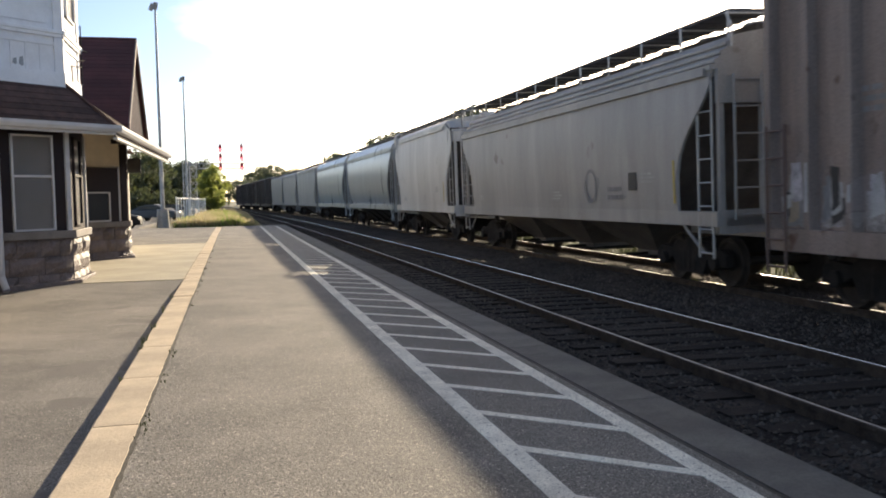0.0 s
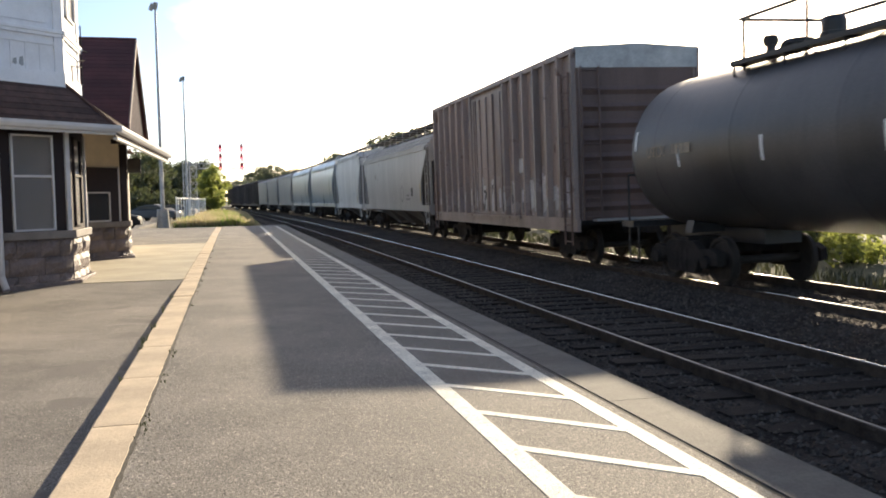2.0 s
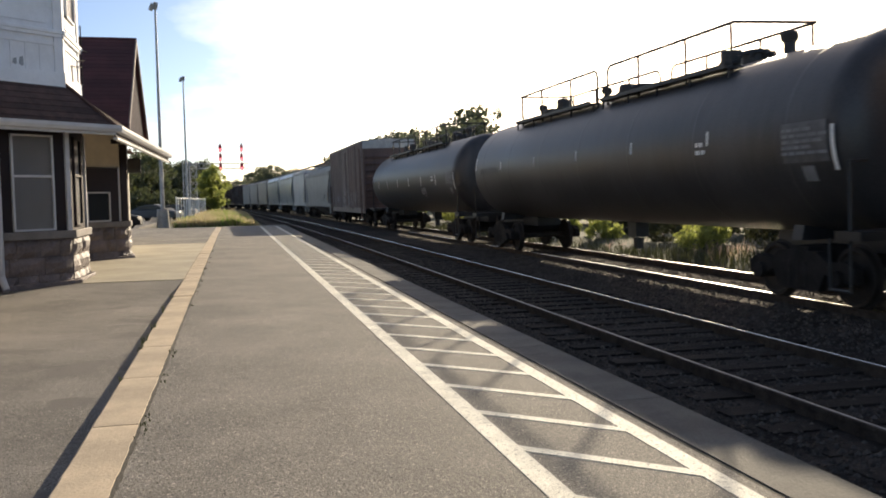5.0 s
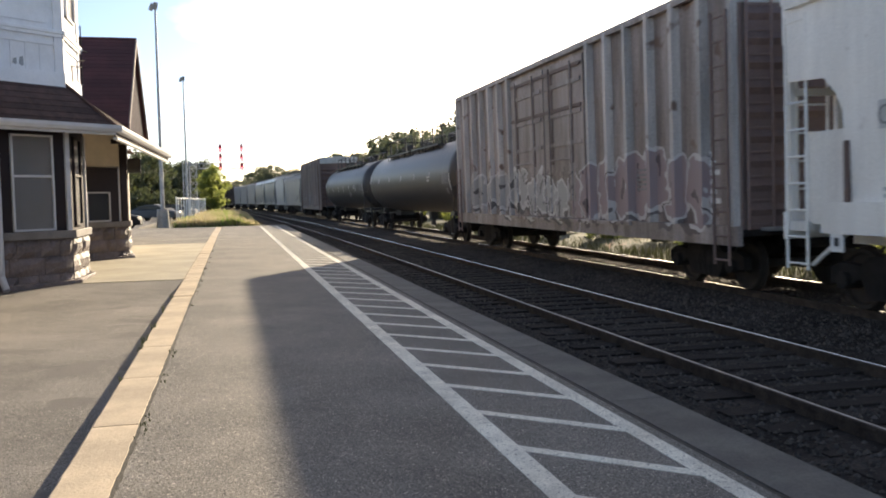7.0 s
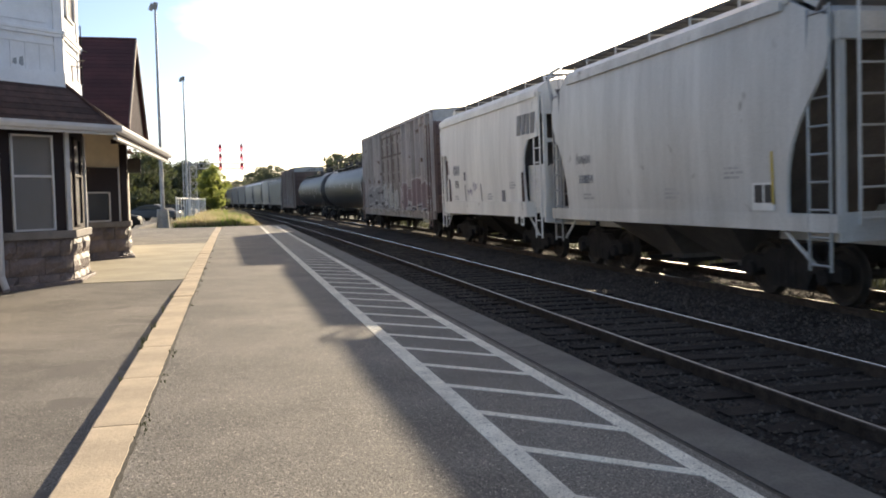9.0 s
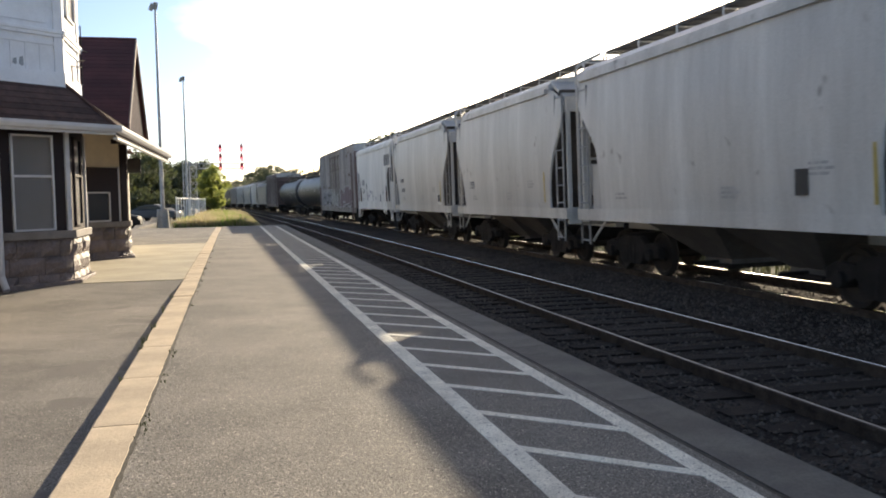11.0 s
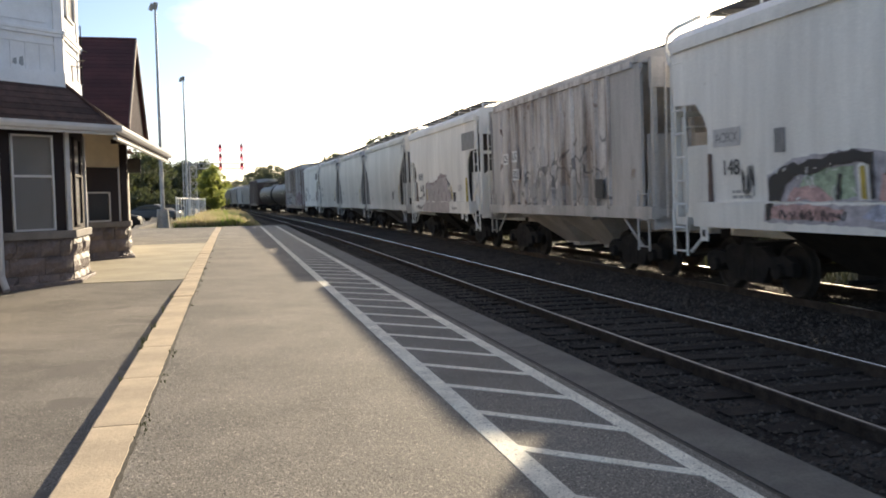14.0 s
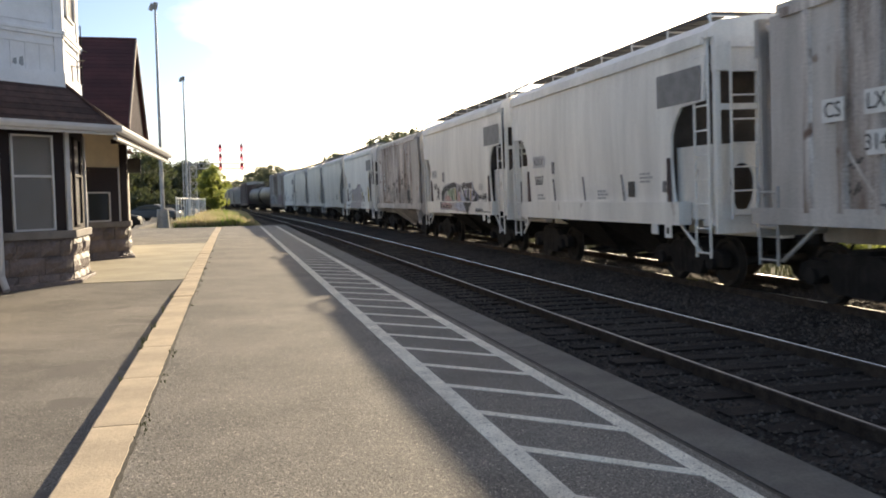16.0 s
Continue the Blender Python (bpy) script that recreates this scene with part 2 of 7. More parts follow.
M = dict(
    asphalt=mat("asphalt", (0.142, 0.127, 0.110), 0.85, 0, 0.34, 0.7, 105, 0.9, spots=(72, 0.62, (0.44, 0.39, 0.33)), bump_dist=0.007, grain=2.4, spots2=(58, 0.65, (0.05, 0.044, 0.04))),
    asphalt_dark=mat("old_asphalt", (0.132, 0.12, 0.106), 0.88, 0, 0.36, 0.5, 120, 0.7, spots=(80, 0.62, (0.34, 0.305, 0.27)), bump_dist=0.007, grain=2.4, spots2=(1.1, 0.59, (0.105, 0.094, 0.085))),
    concrete=mat("concrete", (0.44, 0.35, 0.25), 0.9, 0, 0.22, 1.4, 70, 0.35, rand=0.08),
    slab=mat("walk_concrete", (0.36, 0.32, 0.24), 0.9, 0, 0.16, 0.8, 70, 0.3),
    edge=mat("edge_concrete", (0.128, 0.119, 0.106), 0.9, 0, 0.3, 1.5, 60, 0.5, rand=0.1),
    paint=mat("white_road_paint", (0.68, 0.65, 0.555), 0.75, 0, 0.24, 3.0, 90, 0.5, spots=(38, 0.61, (0.23, 0.215, 0.19)), grain=1.2),
    lampbase=mat("pale_concrete", (0.36, 0.345, 0.32), 0.9, 0, 0.2, 2.0, 50, 0.4),
    dirt=mat("joint_dirt", (0.05, 0.042, 0.032), 0.95, 0, 0.4, 6, 60, 0.6),
    earth=mat("earth", (0.095, 0.095, 0.058), 0.95, 0, 0.4, 0.25, 20, 0.6, bump_dist=0.04),
    ballast=mat("ballast", (0.058, 0.047, 0.041), 0.95, 0, 0.5, 1.2, 34, 1.0, bump_dist=0.05, spec=0.1),
    stones=mat("ballast_stone", (0.072, 0.061, 0.053), 0.95, 0, 0.3, 8, 60, 0.3, island=0.5, spec=0.15),
    grit=mat("loose_grit", (0.13, 0.11, 0.09), 0.9, 0, 0.3, 20, 80, 0.2, island=0.85),
    grit_pale=mat("pale_grit", (0.5, 0.46, 0.4), 0.8, 0, 0.2, 20, 80, 0.2, island=0.4),
    tie=mat("creosoted_tie", (0.028, 0.022, 0.019), 0.95, 0, 0.4, 2.0, 50, 0.6, rand=0.25, spec=0.15),
    rail=mat("rusty_rail_steel", (0.062, 0.048, 0.040), 0.95, 0.0, 0.3, 6, 60, 0.2, spec=0.05),
    railhead=mat("polished_rail_head", (0.62, 0.6, 0.58), 0.22, 1.0, 0.12, 4, 50, 0.02),
    railhead_dull=mat("dull_rail_head", (0.34, 0.31, 0.28), 0.38, 0.9, 0.3, 4, 50, 0.05),
    white=mat("white_boarding", (0.78, 0.78, 0.8), 0.55, 0, 0.07, 2, 40, 0.08),
    gutter=mat("white_metal_gutter", (0.56, 0.56, 0.57), 0.35, 0, 0.07, 3, 30, 0.04),
    soffit=mat("cream_render", (0.76, 0.68, 0.54), 0.8, 0, 0.1, 1.5, 60, 0.15),
    trim=mat("dark_red_brown_trim", (0.02, 0.011, 0.011), 0.75, 0, 0.25, 3, 40, 0.1),
    shingle=mat("brown_shingle", (0.075, 0.042, 0.036), 0.9, 0, 0.3, 5, 60, 0.6, rand=0.3),
    redroof=mat("maroon_shingle", (0.072, 0.026, 0.028), 0.85, 0, 0.25, 1.0, 60, 0.4, rand=0.18),
    stone=mat("rough_sandstone", (0.158, 0.124, 0.117), 0.6, 0, 0.3, 3.0, 28, 0.7, rand=0.13, bump_dist=0.03, spec=0.6),
    mortar=mat("mortar", (0.09, 0.077, 0.073), 0.95, 0, 0.2, 4, 60, 0.5),
    sill=mat("stone_sill", (0.185, 0.165, 0.15), 0.6, 0, 0.2, 3, 40, 0.4),
    glass=glass_mat("window_glass"),
    blind=mat("grey_blind", (0.42, 0.4, 0.39), 0.8, 0, 0.12, 2, 30, 0.05),
    galv=mat("galvanised_steel", (0.33, 0.34, 0.35), 0.5, 0.5, 0.15, 2, 40, 0.08),
    fence=mat("white_fence_paint", (0.72, 0.71, 0.69), 0.6, 0, 0.1, 2, 40, 0.1),
    black=mat("black_painted_steel", (0.02, 0.02, 0.022), 0.5, 0, 0.4, 2, 40, 0.1),
    truck=mat("grimy_truck_steel", (0.022, 0.019, 0.018), 0.9, 0.0, 0.4, 4, 50, 0.3, spec=0.2),
    wheel=mat("wheel_steel", (0.032, 0.026, 0.023), 0.75, 0.1, 0.3, 5, 50, 0.1, spec=0.3),
    leaf=leaf_mat("green_leaf", (0.082, 0.098, 0.062), 0.4, (1.3, 1.3, 0.8)),
    leaf_bright=leaf_mat("bright_leaf", (0.19, 0.215, 0.08), 0.35, (2.2, 2.15, 1.6), 0.55),
    leaf_far=leaf_mat("far_leaf", (0.105, 0.12, 0.085), 0.35, (1.4, 1.4, 1.1)),
    leafdark=leaf_mat("dark_weed", (0.06, 0.066, 0.036), 0.4, (1.2, 1.2, 0.9), 0.3),
    gableface=mat("gable_shingle", (0.043, 0.035, 0.043), 0.95, 0, 0.25, 2.0, 50, 0.4, spec=0.1),
    barge=mat("mauve_board_paint", (0.13, 0.1, 0.105), 0.7, 0, 0.15, 3, 40, 0.1),
    bark=mat("bark", (0.1, 0.075, 0.055), 0.95, 0, 0.4, 5, 30, 0.8, bump_dist=0.03),
    grass=leaf_mat("dry_grass", (0.31, 0.275, 0.2), 0.4, (1.6, 1.5, 1.25), 0.5),
    plume=leaf_mat("dry_plume", (0.42, 0.33, 0.29), 0.3, (1.5, 1.4, 1.3), 0.5),
    weed=leaf_mat("green_weed", (0.13, 0.18, 0.06), 0.4, (1.9, 2.0, 1.0), 0.5),
    ink=mat("black_stencil", (0.03, 0.03, 0.033), 0.6, 0, 0.2, 4, 40, 0),
    faded=mat("faded_stencil", (0.2, 0.2, 0.21), 0.6, 0, 0.2, 4, 40, 0),
    overpaint=mat("grey_brown_overpaint", (0.40, 0.355, 0.355), 0.6, 0, 0.2, 2.5, 40, 0),
    oldtag=mat("old_purple_spray", (0.22, 0.16, 0.18), 0.6, 0, 0.3, 5, 40, 0),
    taggrey=mat("grey_violet_spray", (0.42, 0.4, 0.44), 0.6, 0, 0.35, 6, 40, 0),
    tagviolet=mat("violet_spray", (0.30, 0.27, 0.38), 0.6, 0, 0.3, 5, 40, 0),
    taggreen=mat("green_spray", (0.33, 0.42, 0.30), 0.6, 0, 0.4, 7, 40, 0),
    tagpink=mat("pink_spray", (0.52, 0.33, 0.32), 0.6, 0, 0.4, 6, 40, 0),
    tagblue=mat("pale_blue_spray", (0.40, 0.43, 0.55), 0.6, 0, 0.4, 5, 40, 0),
    tagbrown=mat("brown_spray", (0.085, 0.055, 0.055), 0.6, 0, 0.3, 6, 40, 0),
    oldfield=mat("worn_grey_spray", (0.29, 0.265, 0.26), 0.65, 0, 0.4, 5, 40, 0),
    patch=mat("grey_paint_patch", (0.5, 0.5, 0.51), 0.6, 0, 0.15, 3, 40, 0),
    fineprint=mat("faint_stencil", (0.4, 0.4, 0.41), 0.6, 0, 0.2, 4, 40, 0),
    placard=mat("white_placard", (0.75, 0.75, 0.74), 0.6, 0, 0.1, 4, 40, 0),
    yellow=mat("yellow_stripe", (0.5, 0.36, 0.06), 0.5, 0, 0.2, 4, 40, 0),
    faintpanel=mat("faint_stencil_panel", (0.11, 0.108, 0.112), 0.6, 0, 0.25, 6, 40, 0),
    tantext=mat("tan_stencil", (0.3, 0.25, 0.19), 0.6, 0, 0.2, 4, 40, 0),
    rubber=mat("tyre_rubber", (0.02, 0.02, 0.02), 0.8, 0, 0.2, 6, 60, 0.2),
    carpaint=mat("grey_car_paint", (0.05, 0.052, 0.058), 0.45, 0.1, 0.05, 2, 30, 0),
    carblack=mat("black_car_paint", (0.012, 0.012, 0.013), 0.6, 0, 0.05, 2, 30, 0, spec=0.2),
    redlens=glow_mat("red_signal_lens", (1.0, 0.16, 0.2), 3.0),
    gantry=mat("aluminium_paint", (0.42, 0.43, 0.44), 0.6, 0, 0.15, 2, 30, 0.05),
    # Grating colour darkened to carry the shade of the roof walks' undersides.
    grating=mat("shade_dark_grating", (0.10, 0.10, 0.105), 0.8, 0, 0.3, 4, 40, 0.1, spec=0.2),
    signal_red=mat("signal_red_paint", (0.4, 0.04, 0.06), 0.6, 0, 0.2, 3, 30, 0.05),
)
# A clear pane: mostly see-through, with a gloss.
pm = bpy.data.materials.new("clear_pane")
pm.use_nodes = True
_n, _l = pm.node_tree.nodes, pm.node_tree.links
_tr, _mx = _n.new("ShaderNodeBsdfTransparent"), _n.new("ShaderNodeMixShader")
_n["Principled BSDF"].inputs["Roughness"].default_value = 0.05
_n["Principled BSDF"].inputs["Base Color"].default_value = (0.03, 0.03, 0.03, 1)
_mx.inputs[0].default_value = 0.2
_l.new(_tr.outputs[0], _mx.inputs[1])
_l.new(_n["Principled BSDF"].outputs[0], _mx.inputs[2])
_l.new(_mx.outputs[0], _n["Material Output"].inputs["Surface"])
M["pane"] = pm
# Body paints of the railway cars.
TAN_ROWS = [(-7.5, -1.9, 1.72, 1.3, 0.74, (0.25, 0.17, 0.18), (0.58, 0.55, 0.55), (0.08, 0.06, 0.065), 2.6), (-1.6, 7.2, 1.72, 1.05, 0.66, (0.3, 0.29, 0.29), (0.58, 0.56, 0.56), (0.05, 0.045, 0.05), 2.2)]
PAINT = dict(
    grey=mat("grey_hopper_paint", (0.31, 0.305, 0.305), 0.45, 0, 0.22, 1.0, 45, 0.06, streak=0.15, spots=(1.6, 0.70, (0.16, 0.14, 0.13))),
    silver=mat("pale_grey_hopper_paint", (0.55, 0.545, 0.535), 0.45, 0, 0.2, 1.0, 45, 0.06, streak=0.15, spots=(1.8, 0.70, (0.26, 0.24, 0.23))),
    white=sprayed_mat("white_hopper_paint", (0.79, 0.775, 0.745), [(-20, -19, 0, 1)], 0.16, rust=(0.5, 0.46, 0.43), worn=0.71),
    rib=bubble_letters(sprayed_mat("weathered_hopper_paint", (0.52, 0.49, 0.47), [(-3.8, 2.2, 1.3, 2.7)], 0.5, 2.6, ink=0.07, bare=True, rust=(0.17, 0.1, 0.075), cover=0.3, strength=0.65, tint=(0.21, 0.155, 0.13), runs=2.6),
                       [(-3.6, 1.4, 1.75, 0.75, 0.5, (0.46, 0.435, 0.42), (0.1, 0.095, 0.1), (0.3, 0.28, 0.28), 1.6)], 0.3),
    brown=sprayed_mat("brown_boxcar_paint", (0.22, 0.17, 0.155), [(-6.5, 6.4, 1.15, 2.15)], 0.35, 3.2, ink=0.015, palette=((0.36, 0.34, 0.34), (0.24, 0.2, 0.19), (0.4, 0.38, 0.38), (0.2, 0.16, 0.15), (0.3, 0.27, 0.29)), rust=(0.1, 0.05, 0.035), cover=0.2, strength=0.22),
    # Panels darkened: the shade between the posts is put into the colour.
    tan=bubble_letters(sprayed_mat("shaded_grey_boxcar_paint", (0.25, 0.215, 0.205), [(-2.2, 7.2, 1.25, 2.1)], 0.5, 3.4, tint=(0.15, 0.115, 0.105), runs=2.2, ink=0.05, bare=True, rust=(0.16, 0.1, 0.08), cover=0.5, strength=0.6),
                       TAN_ROWS, 0.85),
    ribplain=mat("weathered_hopper_frame", (0.5, 0.47, 0.45), 0.6, 0, 0.3, 1.0, 40, 0.08, streak=0.15, spots=(2.2, 0.7, (0.3, 0.23, 0.19))),
    # Dark colour that paints shade onto hopper ends, bays and coaming.
    shade_dark=mat("shade_dark_hopper_paint", (0.10, 0.09, 0.088), 0.8, 0, 0.35, 1.2, 40, 0.15, streak=0.3),
    # Dark brown that puts shade into end walls; also colours brown posts and bars.
    brown_end=mat("darkened_brown_paint", (0.11, 0.07, 0.062), 0.65, 0, 0.3, 1.0, 40, 0.1, streak=0.15),
    # Paler copy of the same paint, so the posts stand out from shaded panels.
    tan_rib=bubble_letters(mat("lit_boxcar_rib_paint", (0.46, 0.425, 0.41), 0.55, 0, 0.35, 1.6, 40, 0.08, streak=0.12, spots=(2.2, 0.66, (0.16, 0.1, 0.08))), TAN_ROWS, 0.85),
    tan_end=mat("maroon_end_paint", (0.17, 0.115, 0.105), 0.65, 0, 0.3, 1.0, 40, 0.1, streak=0.15),
    dark=mat("dark_brown_car_paint", (0.07, 0.05, 0.045), 0.6, 0, 0.3, 1.0, 40, 0.1, streak=0.15),
    rooflite=mat("galvanised_roof", (0.42, 0.42, 0.42), 0.5, 0.2, 0.25, 1.5, 40, 0.08),
    tank=mat("black_tank_paint", (0.055, 0.052, 0.054), 0.45, 0, 0.4, 0.9, 40, 0.05, streak=0.2),
    bluegrey=mat("blue_grey_hopper_paint", (0.34, 0.375, 0.395), 0.3, 0, 0.18, 1.0, 45, 0.05, streak=0.15),
)

# ---- mesh helpers ----
def box(bm, x0, x1, y0, y1, z0, z1, turn=None):
    vs = [bm.verts.new((x, y, z)) for x in (x0, x1) for y in (y0, y1) for z in (z0, z1)]
    for f in ((0, 1, 3, 2), (4, 6, 7, 5), (0, 4, 5, 1), (2, 3, 7, 6), (0, 2, 6, 4), (1, 5, 7, 3)):
        bm.faces.new([vs[i] for i in f])
    if turn:
        bmesh.ops.transform(bm, matrix=turn, verts=vs)
    return vs


def rod(bm, a, b, r, n=8, r2=None):
    """A round bar from a to b."""
    a, b = Vector(a), Vector(b)
    q = (b - a).to_track_quat("Z", "Y").to_matrix()
    rings = []
    for p, rad in ((a, r), (b, r if r2 is None else r2)):
        rings.append([bm.verts.new(p + q @ Vector((rad * math.cos(6.28319 * i / n), rad * math.sin(6.28319 * i / n), 0))) for i in range(n)])
    for i in range(n):
        bm.faces.new((rings[0][i], rings[0][(i + 1) % n], rings[1][(i + 1) % n], rings[1][i]))
    bm.faces.new(rings[0][::-1])
    bm.faces.new(rings[1])


def loft(bm, rings, close=True, cap=True):
    """Joins rings of equally many points with faces."""
    made = [[bm.verts.new(p) for p in ring] for ring in rings]
    n = len(made[0])
    for a, b in zip(made, made[1:]):
        for i in range(n if close else n - 1):
            bm.faces.new((a[i], a[(i + 1) % n], b[(i + 1) % n], b[i]))
    if cap and close:
        bm.faces.new(made[0][::-1])
        bm.faces.new(made[-1])


def prism(bm, pts, axis, lo, hi):
    """A flat outline pushed out along an axis (0 x, 1 y, 2 z) from lo to hi."""
    def put(p, d):
        v = list(p)
        v.insert(axis, d)
        return v
    a = [bm.verts.new(put(p, lo)) for p in pts]
    b = [bm.verts.new(put(p, hi)) for p in pts]
    n = len(pts)
    for i in range(n):
        bm.faces.new((a[i], a[(i + 1) % n], b[(i + 1) % n], b[i]))
    bm.faces.new(a[::-1])
    bm.faces.new(b)


def done(bm, name, material, smooth=False, bevel=0.0):
    if bevel:
        bmesh.ops.bevel(bm, geom=[e for e in bm.edges if len(e.link_faces) == 2 and e.calc_face_angle(0) > 0.6], offset=bevel, segments=2, affect="EDGES", profile=0.6)
    bmesh.ops.recalc_face_normals(bm, faces=bm.faces)
    me = bpy.data.meshes.new(name)
    bm.to_mesh(me)
    bm.free()
    me.materials.append(material)
    if smooth:
        me.polygons.foreach_set("use_smooth", [True] * len(me.polygons))
        me.set_sharp_from_angle(angle=radians(38))
    return me


def part(name, bm, material, parent=None, label="", smooth=False, bevel=0.0, at=None):
    """One mesh object under a thing or a part."""
    ob = new(name, bm if isinstance(bm, bpy.types.Mesh) else done(bm, name, material, smooth, bevel))
    if parent:
        ob.parent = parent
    if at is not None:
        ob.matrix_basis = at
    if label:
        ob["label"] = label
    return ob


def B():
    return bmesh.new()


TEXTS = {}


def text_mesh(words, height, material):
    key = (words, height, material.name)
    if key not in TEXTS:
        cu = bpy.data.curves.new("lettering", "FONT")
        cu.body, cu.size, cu.extrude, cu.align_x = words, height * 1.4, 0.002, "CENTER"
        ob = bpy.data.objects.new("lettering", cu)
        scene.collection.objects.link(ob)
        me = bpy.data.meshes.new_from_object(ob.evaluated_get(bpy.context.evaluated_depsgraph_get()))
        bpy.data.objects.remove(ob)
        me.materials.clear()
        me.materials.append(material)
        TEXTS[key] = me
    return TEXTS[key]


def lettering(words, height, material, parent, x, y, z, name="lettering"):
    """Letters on a car's side that faces -x."""
    m = Matrix(((0, 0, -1, x), (-1, 0, 0, y), (0, 1, 0, z), (0, 0, 0, 1)))
    return part(name, text_mesh(words, height, material), None, parent, at=m)


def bars(parent, x, y, z, rows, material, width=0.6, h=0.05, name="small_print"):
    """Small print that nobody can read, as plain bars."""
    bm = B()
    for i in range(rows):
        k = 0.0
        w = width * (0.7 + 0.3 * ((i * 37) % 10) / 10)
        while k < w:
            s = 0.07 + 0.06 * ((i * 7 + int(k * 40)) % 3)
            box(bm, x - 0.003, x, y - k - s, y - k, z - i * h * 1.8 - h, z - i * h * 1.8)
            k += s + 0.035
    return tagged(part(name, bm, material, parent), kind="stuff")


# ---- ground, platform and tracks ----
GAUGE = 1.507
NEAR_X, FAR_X = 5.0, 9.05
BEND, RADIUS = 15.34, 2161.0
PLAT = 0.13


def on_track(s, x0):
    """Place and heading at s metres along a track; both tracks bend gently to the left."""
    if s < BEND:
        return Vector((x0, s, 0)), 0.0
    a = (s - BEND) / RADIUS
    r = RADIUS - 9.05 + x0
    return Vector((x0 - r * (1 - math.cos(a)), BEND + r * math.sin(a), 0)), a


def strip(bm, x0, pts, s0, s1, step):
    """A profile (offset, height) drawn along a track."""
    rings, s = [], s0
    n = max(1, int((s1 - s0) / step))
    for i in range(n + 1):
        p, a = on_track(s0 + (s1 - s0) * i / n, x0)
        rings.append([(p.x + o * math.cos(a), p.y + o * math.sin(a), z) for o, z in pts])
    loft(bm, rings)


bm = B()
n = 48
rng = random.Random(3)
xs = [-1500, -700, -300, -120, -60, -30, -12, 3.3, 12.2, 14, 20, 40, 80, 200, 600, 1500]
ys = [-400, -100, -30, 0, 30, 60, 90, 120, 160, 220, 320, 500, 900, 1600, 3000]
grid = [[bm.verts.new((x, y, -0.42 if 3 < x < 13 else (-0.12 if x < 3 else -0.1))) for x in xs] for y in ys]
for a, b in zip(grid, grid[1:]):
    for i in range(len(xs) - 1):
        bm.faces.new((a[i], a[i + 1], b[i + 1], b[i]))
tagged(part("ground", bm, M["earth"]), "dry brown earth with sparse growth around the tracks", "ground", kind="structure")

bm = B()
strip(bm, NEAR_X, [(-1.98, -0.42), (-1.98, -0.14), (-1.2, -0.122), (1.2, -0.122), (2.0, -0.165), (2.4, -0.165), (2.8, -0.124), (5.3, -0.122), (6.6, -0.45)], -30, 420, 4)
tagged(part("ballast_bed", bm, M["ballast"]), "dark crushed-stone ballast under both railway tracks", "ballast", kind="structure")

# Loose stones along the nearer stretch.
verts, faces = [], []
rng = random.Random(5)
ico = [(0, 0, 1), (0.9, 0, 0.2), (0.2, 0.85, 0.1), (-0.8, 0.4, 0.15), (-0.6, -0.7, 0.1), (0.5, -0.8, 0.2)]
icof = [(0, 1, 2), (0, 2, 3), (0, 3, 4), (0, 4, 5), (0, 5, 1)]
for i in range(42000):
    y = 2.5 + 30 * rng.random() ** 1.6
    x = rng.uniform(3.05, 10.9)
    d = min(abs(x - NEAR_X), abs(x - FAR_X))
    if abs(d - GAUGE / 2) < 0.09:
        continue
    r, a, base = rng.uniform(0.012, 0.036), rng.uniform(0, 6.28), len(verts)
    z = -0.13 + 0.018 * rng.random()
    for vx, vy, vz in ico:
        verts.append((x + r * (vx * math.cos(a) - vy * math.sin(a)) * rng.uniform(0.8, 1.2), y + r * (vx * math.sin(a) + vy * math.cos(a)) * rng.uniform(0.8, 1.2), z + r * vz * 0.9))
    faces += [tuple(base + k for k in f) for f in icof]
me = bpy.data.meshes.new("ballast_stones")
me.from_pydata(verts, [], faces)
me.materials.append(M["stones"])
tagged(new("ballast_stones", me), "loose grey-brown crushed stones between the rails", "stones", kind="stuff")


